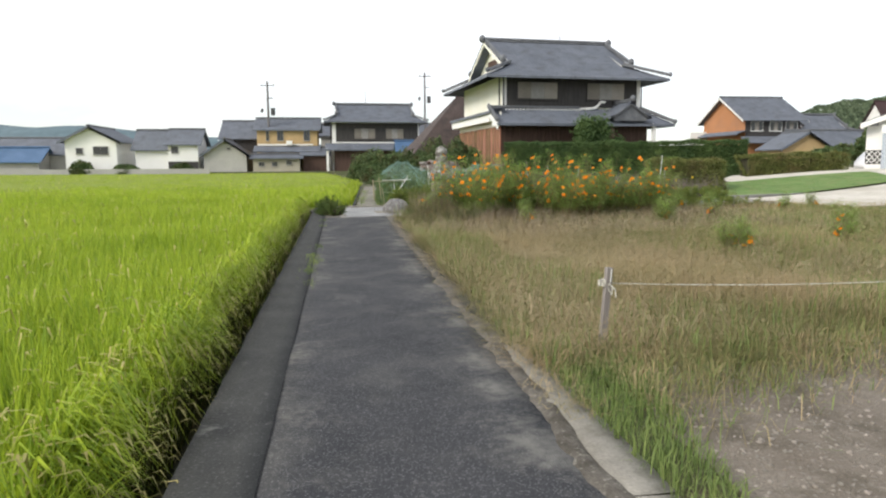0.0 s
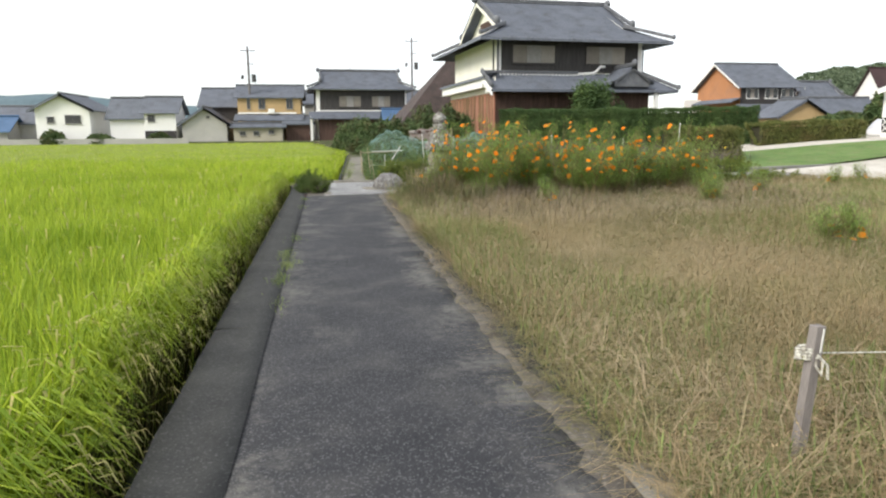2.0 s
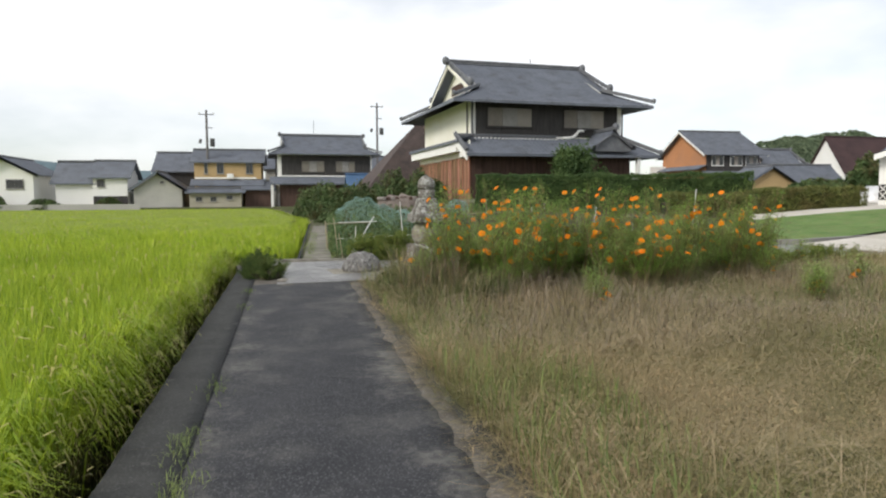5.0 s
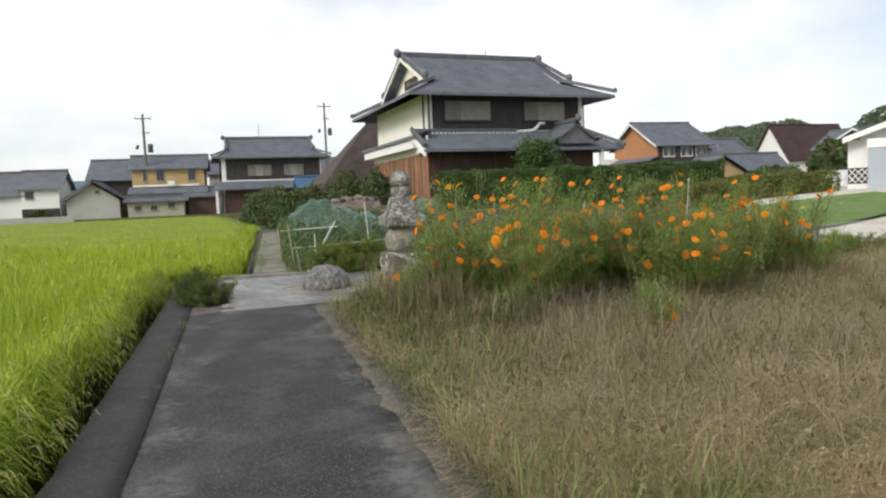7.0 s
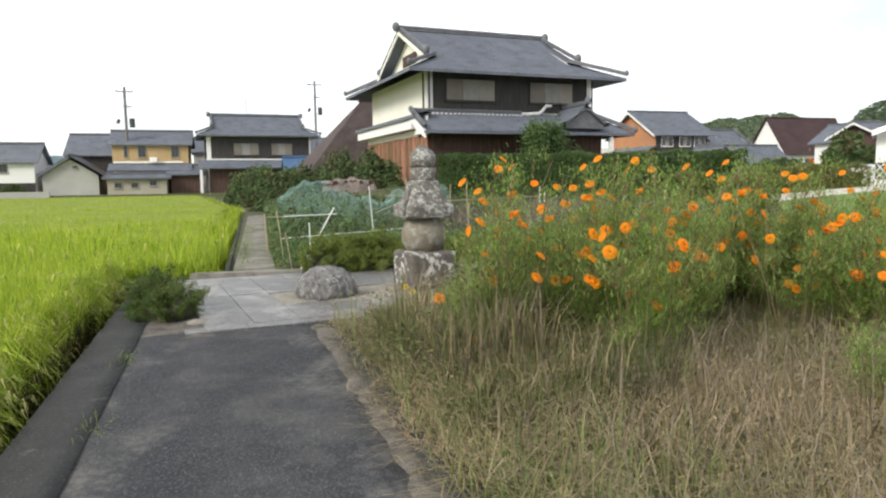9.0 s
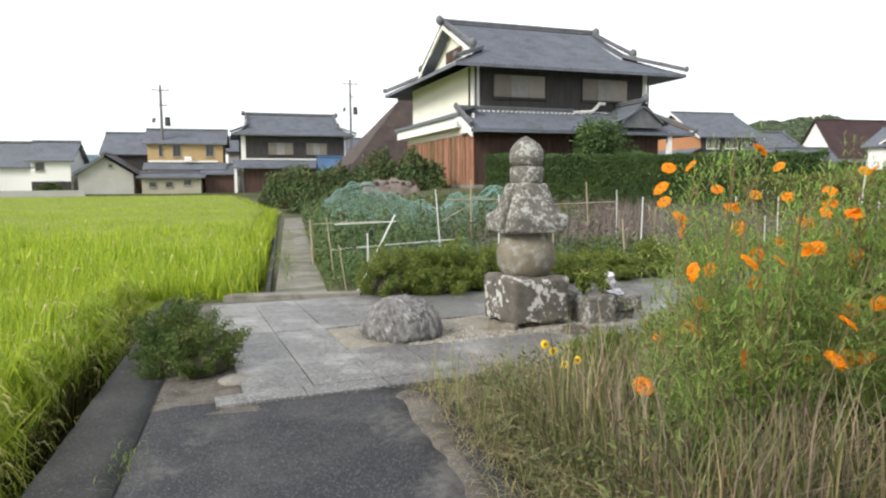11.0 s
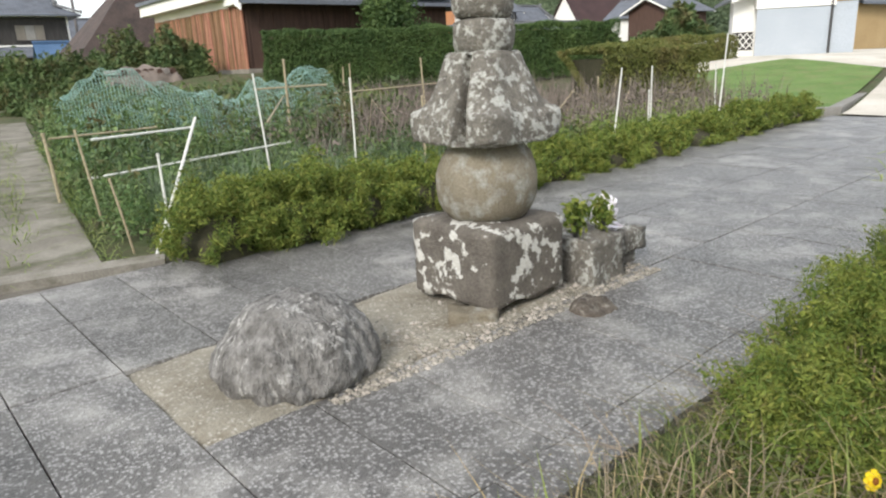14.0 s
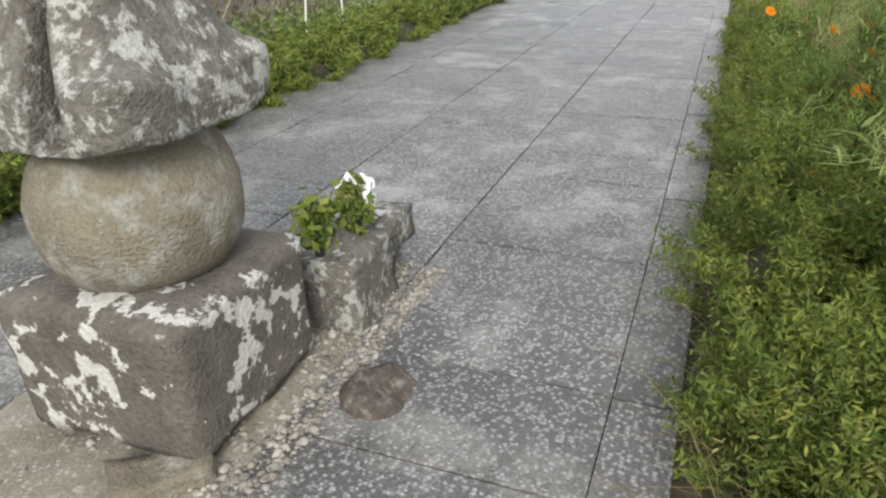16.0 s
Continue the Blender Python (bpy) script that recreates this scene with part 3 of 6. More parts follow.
# ---- stone pagoda, boulder, altar ----
def make_pagoda():
    p = thing("stone_pagoda", pose(3.42, 19.58, 0.03, 0, 0, 8), "five-tier weathered stone pagoda with white lichen", "stone pagoda")
    b = box(-0.325, 0.325, -0.335, 0.335, 0.03, 0.475, 0.0)
    bmesh.ops.subdivide_edges(b, edges=b.edges, cuts=13, use_grid_fill=True)
    for v in b.verts:
        if v.co.z > 0.45:
            r = max(abs(v.co.x), abs(v.co.y)) / 0.33
            v.co.z += 0.022 * (1 - r)
        if v.co.z < 0.06:
            v.co.z += 0.04 * noise.noise(v.co * 5)
        corner = max(0.0, (abs(v.co.x) + abs(v.co.y)) - 0.625)
        v.co.x *= 1 - corner * 1.2
        v.co.y *= 1 - corner * 1.2
        side = max(abs(v.co.x), abs(v.co.y))
        if v.co.z > 0.44 and side > 0.31:
            v.co.z -= 0.018
    part("base", roughen(b, 0.009, 5, 1), STONE_BASE, p, "square stone base with white lichen", smooth=True)
    prof = [(0.18, 0.475), (0.225, 0.49), (0.262, 0.53), (0.288, 0.59), (0.3, 0.66), (0.298, 0.73), (0.283, 0.79), (0.258, 0.85), (0.232, 0.89), (0.218, 0.92), (0.21, 0.96)]
    part("sphere", roughen(lathe(prof, 40), 0.014, 4, 2), STONE_WARM, p, "rounded tan stone drum", smooth=True)
    # umbrella stone: a curved square roof, thick at the rim
    n, rows = 168, [(0.2, 0.93), (0.27, 0.922), (0.318, 0.92), (0.329, 0.926), (0.333, 0.96), (0.334, 1.03), (0.331, 1.062), (0.318, 1.078), (0.296, 1.115), (0.268, 1.17), (0.24, 1.24), (0.216, 1.31), (0.192, 1.38), (0.178, 1.41), (0.168, 1.42), (0.12, 1.425)]
    u = bmesh.new()
    rings = []
    for r, z in rows:
        ring = []
        for k in range(n):
            a = k * math.tau / n
            c, s = math.cos(a), math.sin(a)
            e = 7 if r > 0.28 else 3.5
            q = (abs(c) ** e + abs(s) ** e) ** (-1 / e)
            lift = 0.03 * max(0.0, q - 1) / 0.3 if 0.31 < r else 0.0
            co = Vector((r * q * c, r * q * s, z + lift))
            ac = 3.4 + 0.12 * (1.42 - z)
            groove = min(abs(math.atan2(math.sin(a - ac), math.cos(a - ac))) / 0.16, 1.0) ** 1.2
            if z > 0.925 and z < 1.4:
                co.x *= 0.44 + 0.56 * groove
                co.y *= 0.44 + 0.56 * groove
            ring.append(u.verts.new(co))
        rings.append(ring)
    for r0, r1 in zip(rings, rings[1:]):
        for k in range(n):
            u.faces.new((r0[k], r0[(k + 1) % n], r1[(k + 1) % n], r1[k]))
    u.faces.new(rings[-1])
    u.faces.new(rings[0][::-1])
    bmesh.ops.subdivide_edges(u, edges=u.edges, cuts=1, use_grid_fill=True)
    part("umbrella", roughen(u, 0.013, 7, 3), STONE, p, "cracked umbrella stone with pale lichen", smooth=True)
    part("neck", roughen(lathe([(0.12, 1.41), (0.158, 1.42), (0.17, 1.46), (0.174, 1.53), (0.168, 1.58), (0.145, 1.59), (0.11, 1.595)], 32), 0.012, 6, 4), STONE, p, smooth=True)
    part("jewel", roughen(lathe([(0.09, 1.585), (0.148, 1.6), (0.17, 1.64), (0.175, 1.70), (0.165, 1.76), (0.132, 1.81), (0.08, 1.85), (0.03, 1.88), (0.008, 1.89)], 32), 0.012, 6, 5), STONE, p, smooth=True)
    foot = box(-0.13, 0.13, -0.08, 0.08, -0.06, 0.075)
    bmesh.ops.subdivide_edges(foot, edges=foot.edges, cuts=4, use_grid_fill=True)
    tagged(part("wedge_stone", roughen(foot, 0.03, 6, 6), STONE_WARM, smooth=True, m=pose(3.08, 19.3, 0.0, 0, 0, -35)), "rough pinkish stone wedged under the base", "stone")


make_pagoda()


def make_rock(name, m, rx, ry, h, label, material, seed, sub=5, amount=0.05):
    bm = bmesh.new()
    bmesh.ops.create_icosphere(bm, subdivisions=sub, radius=1)
    for v in bm.verts:
        z = v.co.z
        v.co.x *= rx
        v.co.y *= ry
        v.co.z = h * (max(z, 0) ** 0.85) if z > 0 else z * 0.08
    roughen(bm, amount, 3.5, seed)
    roughen(bm, amount * 0.35, 16, seed)
    return tagged(part(name, bm, material, m=m, smooth=True), label, "rock")




def make_boulder():
    """A domed boulder, its sides cut by uneven gullies that fade towards the crown."""
    bm = bmesh.new()
    bmesh.ops.create_icosphere(bm, subdivisions=6, radius=1)
    for v in bm.verts:
        z, a = v.co.z, math.atan2(v.co.y, v.co.x)
        low = 1 - smooth01(max(z, 0) * 1.15)
        turn = a * 4.3 + 2.2 * noise.noise(Vector((math.cos(a) * 1.6, math.sin(a) * 1.6, z * 0.8)))
        gully = abs(math.sin(turn * 1.5)) ** 0.6 - 0.7
        k = 1 + 0.1 * gully * low + 0.05 * noise.noise(v.co * 2.2 + Vector((3, 1, 0)))
        foot = 1 - 0.12 * smooth01((0.2 - z) / 0.25)
        v.co.x, v.co.y = v.co.x * 0.4 * k * foot, v.co.y * 0.385 * k * foot
        v.co.z = 0.4 * max(z, 0) ** 0.92 if z > 0 else z * 0.08
    roughen(bm, 0.022, 5, 3.3)
    roughen(bm, 0.012, 19, 1.3)
    tagged(part("boulder", bm, ROCK, m=pose(2.05, 19.33, 0.0, 0, 0, 20), smooth=True), "domed grey boulder with ribbed weathered sides", "rock")


make_boulder()
make_rock("stump_stone", pose(3.7, 18.97, 0.0), 0.135, 0.115, 0.065, "flat dark stone stub set in the grit", STUB, 8.1, 4, 0.05)
make_rock("field_stone", pose(0.56, 18.28, -0.005), 0.12, 0.16, 0.03, "pale rounded stone beside the shrub", KERB_PALE, 5.2, 4, 0.02)

altar = thing("altar_stone", pose(4.1, 19.48, 0, 0, 0, 8), "dark mossy stone altar block with lichen", "altar stone")
ab = box(-0.18, 0.2, -0.22, 0.2, -0.03, 0.3)
bmesh.ops.subdivide_edges(ab, edges=ab.edges, cuts=6, use_grid_fill=True)
part("block", roughen(ab, 0.03, 5, 7), STONE, altar, smooth=True)
aslab = box(0.2, 0.56, -0.14, 0.24, 0.11, 0.25)
bmesh.ops.subdivide_edges(aslab, edges=aslab.edges, cuts=5, use_grid_fill=True)
part("slab", roughen(aslab, 0.014, 6, 8), STONE, altar, smooth=True)
aleg = box(0.22, 0.5, -0.1, 0.2, -0.03, 0.112)
part("support", aleg, STONE, altar)


def make_bouquet(x, y, z, seed, wrap):
    rng = np.random.default_rng(seed)
    b = thing("bouquet", pose(x, y, z), "green leafy offering sprigs in a dark tube" if not wrap else "sprigs with crumpled white wrapping", "bouquet", "offerings")
    part("tube", tube([(0, 0, -0.02), (0, 0, 0.14)], 0.018, 8), METAL, b)
    c = rng.normal(size=(260, 3)) * (0.036, 0.036, 0.055) + (0, 0, 0.14)
    part("leaf_bunch", leaf_mesh("leaf_bunch", rng, c, np.full(260, 0.028)), JUNIPER, b)
    if wrap:
        w = bmesh.new()
        bmesh.ops.create_icosphere(w, subdivisions=3, radius=0.085)
        for v in w.verts:
            v.co *= 1 + 0.6 * noise.noise(v.co * 22 + Vector((seed, 0, 0)))
        part("wrapping", w, PAPER, b, "crumpled white and pink wrapping", m=pose(0.08, 0.05, 0.14))


make_bouquet(4.0, 19.42, 0.29, 11, False)
make_bouquet(4.2, 19.38, 0.29, 12, True)
part_bag = bmesh.new()
bmesh.ops.create_icosphere(part_bag, subdivisions=3, radius=0.1)
for v in part_bag.verts:
    v.co *= 1 + 0.5 * noise.noise(v.co * 18)
    v.co.z = v.co.z * 0.35 + 0.03
tagged(part("crumpled_bag", part_bag, PAPER, m=pose(4.42, 19.55, 0.25)), "crumpled clear plastic bag on the altar", "bag")

# boundary stake with its rope
stake = thing("wooden_stake", pose(2.545, 4.47, -0.02, 2, 3, 10), "grey weathered square wooden stake", "stake")
part("post", box(-0.025, 0.025, -0.02, 0.02, -0.1, 0.63, 0.004), GREY_WOOD, stake)
part("strap", tube([(0.01, -0.022, 0.52), (0.01, -0.023, 0.62)], 0.004, 6), WHITE_POST, stake, "pale nail strip")
rope = thing("rope", pose(2.545, 4.47, 0), "striped black and white boundary rope", "rope")
pts = [(-0.03 + 4.6 * k / 60, 0.10 * k / 60, 0.49 - 0.12 * (1 - (2 * k / 60 - 1) ** 2) * 0.6) for k in range(61)]
part("line", tube(pts, 0.0036, 6), ROPE, rope)
kn = bmesh.new()
for k in range(4):
    ring = [(0.034 * math.cos(a * math.tau / 12), 0.03 * math.sin(a * math.tau / 12), 0.47 + 0.013 * k + 0.004 * math.sin(a)) for a in range(13)]
    tube(ring, 0.007, 6, kn, False)
tube([(0.03, -0.03, 0.49), (0.06, -0.035, 0.46), (0.055, -0.035, 0.40), (0.03, -0.032, 0.44), (0.03, -0.03, 0.48)], 0.007, 6, kn)
tube([(0.03, -0.03, 0.49), (0.085, -0.03, 0.44), (0.09, -0.03, 0.38)], 0.006, 6, kn)
part("knot", kn, ROPE, rope)


# ---- houses ----
def tile_slope(x0, x1, y_eave, z_eave, y_top, z_top, left=None, right=None, pitch=0.28, course=0.3, sag=0.0, wave=0.035):
    """A slope of curved tiles, eave along x; left and right give the limits in x by the height share s."""
    left = left or (lambda s: x0)
    right = right or (lambda s: x1)
    run = math.hypot(y_top - y_eave, z_top - z_eave)
    rows = max(4, min(26, int(run / course)))
    cols = max(4, int((x1 - x0) / pitch)) * 4
    xs = np.linspace(x0, x1, cols + 1)
    v = []
    for j in range(rows):
        for s, lift in ((j / rows, 0.028), ((j + 1) / rows, 0.0)):
            y, z = y_eave + (y_top - y_eave) * s, z_eave + (z_top - z_eave) * s - sag * 4 * s * (1 - s)
            xx = np.clip(xs, left(s), right(s))
            w = wave * (0.5 + 0.5 * np.cos(np.arange(cols + 1) * math.tau / 4)) + lift
            v.append(np.stack([xx, np.full(cols + 1, y), z + w], 1))
    w = cols + 1
    q = [(j * w + i, j * w + i + 1, j * w + w + i + 1, j * w + w + i) for j in range(2 * rows - 1) for i in range(cols)]
    # underside, following the limits
    n0 = len(v) * w
    steps = sorted({k / 12 for k in range(13)})
    und = []
    for s in steps:
        y, z = y_eave + (y_top - y_eave) * s, z_eave + (z_top - z_eave) * s - sag * 4 * s * (1 - s) - 0.12
        und += [(left(s), y, z), (right(s), y, z)]
    v = np.concatenate(v + [np.array(und)])
    for k in range(len(steps) - 1):
        a = n0 + 2 * k
        q.append((a, a + 2, a + 3, a + 1))
    # fascia board at the eave
    f0 = len(v)
    v = np.concatenate([v, np.array([(left(0), y_eave, z_eave - 0.12), (right(0), y_eave, z_eave - 0.12), (right(0), y_eave, z_eave + 0.04), (left(0), y_eave, z_eave + 0.04)])])
    q.append((f0, f0 + 1, f0 + 2, f0 + 3))
    return np_mesh("roof_slope", v, q)


def turned(me, m):
    me.transform(m)
    return me


def ridge_bar(p, q, r, bm=None):
    """A ridge of stacked tiles: flat courses and a round top."""
    p, q = Vector(p), Vector(q)
    bm = bm or bmesh.new()
    d = (q - p)
    L = d.length
    m = Matrix.Translation(p) @ d.to_track_quat("X", "Z").to_matrix().to_4x4()
    start = len(bm.verts)
    for k, (w, z0, z1) in enumerate(((r, 0, r * 0.5), (r * 0.8, r * 0.55, r * 1.0), (r * 1.05, r * 1.0, r * 1.3))):
        box(0, L, -w, w, z0, z1, 0, bm)
    tube([(-0.05, 0, r * 1.5), (L + 0.05, 0, r * 1.5)], r * 0.55, 8, bm)
    bm.verts.ensure_lookup_table()
    for v in bm.verts[start:]:
        v.co = m @ v.co
    return bm


def end_tile(p, r):
    bm = bmesh.new()
    bmesh.ops.create_icosphere(bm, subdivisions=2, radius=r)
    for v in bm.verts:
        v.co = Vector((v.co.x, v.co.y, v.co.z * 1.25)) + Vector(p)
    return bm


def window(parent, x, z, w, h, y=0.0, panes=2, pane_mats=(PANE,), frame_mat=FRAME, m=None, sill=True):
    """A window in the plane y, facing -y, with its frame, panes and sill."""
    bm = bmesh.new()
    for a in ((x, x + w, z, z + 0.06), (x, x + w, z + h - 0.06, z + h), (x, x + 0.06, z + 0.06, z + h - 0.06), (x + w - 0.06, x + w, z + 0.06, z + h - 0.06)):
        box(a[0], a[1], y - 0.07, y + 0.04, a[2], a[3], 0, bm)
    win = part("window", bm, frame_mat, parent, m=m)
    pw = (w - 0.12) / panes
    for k in range(panes):
        part("pane", box(x + 0.06 + pw * k + 0.01, x + 0.06 + pw * (k + 1) - 0.01, y - 0.03 - 0.012 * (k % 2), y + 0.01, z + 0.06, z + h - 0.06), pane_mats[k % len(pane_mats)], win)
    if sill:
        part("sill", box(x - 0.05, x + w + 0.05, y - 0.13, y + 0.02, z - 0.06, z - 0.002), frame_mat, win)
    return win


def irimoya(parent, w, d, z_eave, z_ridge, over, hip, tip=0.3, gable_mat=PLASTER, x_off=0.0, y_off=0.0, pitch=0.28, bar=0.16, ext=0.3):
    """A hip-and-gable tiled roof over w by d, eaves reaching over, gables set hip outside or inside the walls."""
    mid = d / 2
    slope = (z_ridge - z_eave) / (mid + over)
    T = Matrix.Translation((x_off, y_off, 0))
    zh = z_eave + slope * (over + hip)
    sh = (zh - z_eave) / (z_ridge - z_eave)

    def left(s):
        return -over + (over + hip) * min(s / sh, 1.0) if s < sh else hip - ext

    def right(s):
        return w + over - (over + hip) * min(s / sh, 1.0) if s < sh else w - hip + ext

    front = tile_slope(-over, w + over, -over, z_eave, mid, z_ridge, left, right, pitch, sag=0.18)
    part("roof_slope", turned(front, T), TILE, parent, "grey tiled roof slope")
    back = tile_slope(-over, w + over, -over, z_eave, mid, z_ridge, left, right, pitch, sag=0.18)
    part("roof_slope", turned(back, T @ Matrix.Translation((w, d, 0)) @ Matrix.Rotation(math.pi, 4, "Z")), TILE, parent)
    for side in (0, 1):
        lo = lambda s: -over + (over + hip) * s
        hi = lambda s: d + over - (over + hip) * s
        me = tile_slope(-over, d + over, -over, z_eave, hip, zh, lo, hi, pitch, sag=0.05)
        # local x runs along the depth
        R = Matrix.Rotation(-math.pi / 2, 4, "Z")
        m = Matrix.Translation((0, d, 0)) @ R if side == 0 else Matrix.Translation((w, 0, 0)) @ Matrix.Rotation(math.pi / 2, 4, "Z")
        part("roof_slope", turned(me, T @ m), TILE, parent)
        # gable triangle
        xg = hip if side == 0 else w - hip
        sg = -1 if side == 0 else 1
        g = bmesh.new()
        half = mid - hip
        tri = [g.verts.new((xg, hip, zh - 0.1)), g.verts.new((xg, d - hip, zh - 0.1)), g.verts.new((xg, mid, z_ridge - 0.15))]
        g.faces.new(tri)
        g.transform(T)
        part("gable", g, gable_mat, parent, "plastered gable")
        barge = bmesh.new()
        for yy in (hip - 0.3, d - hip + 0.3):
            zz = zh - 0.3 * slope - 0.05
            for a, b, dz in (((xg + sg * (ext - 0.04), yy, zz), (xg + sg * (ext - 0.04), mid, z_ridge - 0.08), 0.22),):
                box_between(barge, a, b, 0.05, dz)
        barge.transform(T)
        part("bargeboard", barge, gable_mat if side == 0 else TILE_EDGE, parent, "gable bargeboards")
        vent = box(xg - 0.05 if sg < 0 else xg - 0.02, xg + 0.02 if sg < 0 else xg + 0.05, mid - half * 0.3, mid + half * 0.3, zh + 0.1, zh + 0.1 + (z_ridge - zh) * 0.3)
        vent.transform(T)
        part("gable_vent", vent, DARK_WOOD, parent, "dark timber gable vent")
        # descending ridges
        for yy, ye in ((hip - 0.1, 0.6), (d - hip + 0.1, d - 0.6)):
            b = ridge_bar((xg + sg * (ext - 0.15), mid, z_ridge + 0.02), (xg + sg * (ext - 0.15), yy, zh + 0.1), bar * 0.7)
            b.transform(T)
            part("gable_ridge", b, TILE_EDGE, parent)
            e = end_tile((xg + sg * (ext - 0.15), yy, zh + 0.25), bar * 1.5)
            e.transform(T)
            part("end_tile", e, TILE_EDGE, parent)
        for yc, yh in ((-over, hip), (d + over, d - hip)):
            xc = -over if side == 0 else w + over
            b = ridge_bar((xg, yh, zh), (xc, yc, z_eave + 0.05 + tip * 0.3), bar * 0.7)
            b.transform(T)
            part("hip_ridge", b, TILE_EDGE, parent)
            e = end_tile((xc, yc, z_eave + 0.2 + tip * 0.3), bar * 0.9)
            e.transform(T)
            part("end_tile", e, TILE_EDGE, parent)
    r = ridge_bar((hip - ext - 0.1, mid, z_ridge), (w - hip + ext + 0.1, mid, z_ridge), bar)
    r.transform(T)
    part("ridge", r, TILE_EDGE, parent, "stacked tile ridge")
    for xx in (hip - ext - 0.13, w - hip + ext + 0.13):
        e = end_tile((xx, mid, z_ridge + bar * 1.2), bar * 1.6)
        e.transform(T)
        part("end_tile", e, TILE_EDGE, parent)


def box_between(bm, a, b, half, drop):
    """A board from a to b, hanging by drop."""
    a, b = Vector(a), Vector(b)
    s = Vector((half, 0, 0))
    dn = Vector((0, 0, -drop))
    vs = [bm.verts.new(p) for p in (a - s, a + s, b + s, b - s, a - s + dn, a + s + dn, b + s + dn, b - s + dn)]
    for f in ((0, 1, 2, 3), (4, 7, 6, 5), (0, 4, 5, 1), (1, 5, 6, 2), (2, 6, 7, 3), (3, 7, 4, 0)):
        bm.faces.new([vs[i] for i in f])


def wall_box(parent, name, x0, x1, y0, y1, z0, z1, material, label=""):
    return part(name, box(x0, x1, y0, y1, z0, z1), material, parent, label)


# the large farmhouse
H = thing("farmhouse", pose(11.5, 46.9, 1.2, 0, 0, 4.5), "two-storey Japanese farmhouse with grey tile hip-and-gable roof", "house")
HW, HD = 10.6, 10.5
wall_box(H, "upper_wall", 0, HW, 0.02, HD, 2.6, 6.3, CREAM, "cream plastered upper walls")
wall_box(H, "front_cladding", 0.35, HW - 0.3, -0.03, 0.02, 4.15, 6.3, BLACK_BOARD, "black boarded upper front")
wall_box(H, "corner_post", 0.02, 0.35, -0.05, 0.02, 3.8, 6.3, PLASTER, "white corner post")
wall_box(H, "corner_post", HW - 0.3, HW - 0.02, -0.05, 0.02, 3.8, 6.3, PLASTER)
wall_box(H, "white_band", 0.3, HW - 3.6, -0.12, -0.03, 4.0, 4.15, PLASTER, "white ledge above the lower roof")
wall_box(H, "white_band", HW - 2.1, HW - 0.1, -0.12, -0.03, 4.0, 4.15, PLASTER)
for x0, x1 in ((1.1, 4.2), (6.35, 9.35)):
    window(H, x0, 4.68, x1 - x0, 1.25, -0.03, 3, (SHUTTER, FRAME, SHUTTER_PALE), BLACK_BOARD)
part("downpipe", tube([(0.12, -0.1, 3.9), (0.12, -0.1, 6.2)], 0.05, 8), METAL, H)
part("downpipe", tube([(-0.06, 0.35, 3.9), (-0.06, 0.35, 6.2)], 0.05, 8), METAL, H)
part("downpipe", tube([(HW + 0.06, -0.06, 3.6), (HW + 0.06, -0.06, 6.0), (HW + 0.5, -0.9, 6.25)], 0.05, 8), METAL, H)
irimoya(H, HW, HD, 6.1, 9.5, 1.5, 0.95, 0.5, CREAM, bar=0.15, ext=0.75)
part("lightning_rod", tube([(6.4, HD / 2, 9.7), (6.4, HD / 2, 10.15)], 0.025, 6), METAL, H)
# lower storey, deeper and wider
wall_box(H, "lower_wall", -0.35, HW, -1.15, HD - 0.1, -0.05, 3.1, DARK_WOOD, "dark brown boarded lower front")
wall_box(H, "plaster_band", -0.42, -0.352, -1.1, HD - 0.15, 2.75, 3.75, CREAM, "white plaster band on the gable side")
stone_row = part("footing", box(-0.5, 0.2, -1.3, 2.0, -0.1, 0.18, 0.03), KERB_PALE, H, "pale stone footing")
rngb = random.Random(5)
yb = -1.2
while yb < HD - 0.2:
    wv = rngb.uniform(0.14, 0.24)
    part("board", box(-0.46 - rngb.uniform(0, 0.03), -0.405, yb, yb + wv - 0.02, 0.15, 2.75 + rngb.uniform(-0.03, 0.03)), RED_BOARD, H)
    yb += wv
for k in range(14):
    xx = -0.3 + k * 0.62
    part("batten", box(xx, xx + 0.07, -1.2, -1.152, 0.1, 2.6), DARK_WOOD, H)
# pent roof: front slope, gable side and bargeboard
front = tile_slope(-1.05, HW + 1.5, -2.35, 2.85, 0.0, 4.05, right=lambda s: HW + 1.5 - 1.5 * s, pitch=0.28, sag=0.03)
part("lower_roof", front, TILE, H, "lower tiled pent roof")
west = tile_slope(-HD - 0.4, 1.0, -1.15, 3.74, -0.02, 4.05, pitch=0.28)
part("lower_roof", turned(west, Matrix.Rotation(-math.pi / 2, 4, "Z")), TILE, H)
bb = bmesh.new()
box_between(bb, (-1.0, -2.35, 2.9), (-1.0, -0.1, 3.98), 0.05, 0.42)
part("bargeboard", bb, PLASTER, H, "white bargeboard")
fas = box(-1.0, -0.43, -0.25, HD + 0.3, 3.1, 3.66)
part("eaves_band", fas, PLASTER, H, "white plastered eaves band")
gp = bmesh.new()
vs = [gp.verts.new(c) for c in ((-0.72, -2.0, 2.78), (-0.72, -0.0, 2.78), (-0.72, -0.0, 3.75))]
gp.faces.new(vs)
vs2 = [gp.verts.new(c) for c in ((-0.42, -2.0, 2.78), (-0.42, 0.0, 2.78), (-0.42, 0.0, 3.75))]
gp.faces.new(vs2[::-1])
for a in range(3):
    gp.faces.new((vs[a], vs2[a], vs2[(a + 1) % 3], vs[(a + 1) % 3]))
part("gable_infill", gp, PLASTER, H)
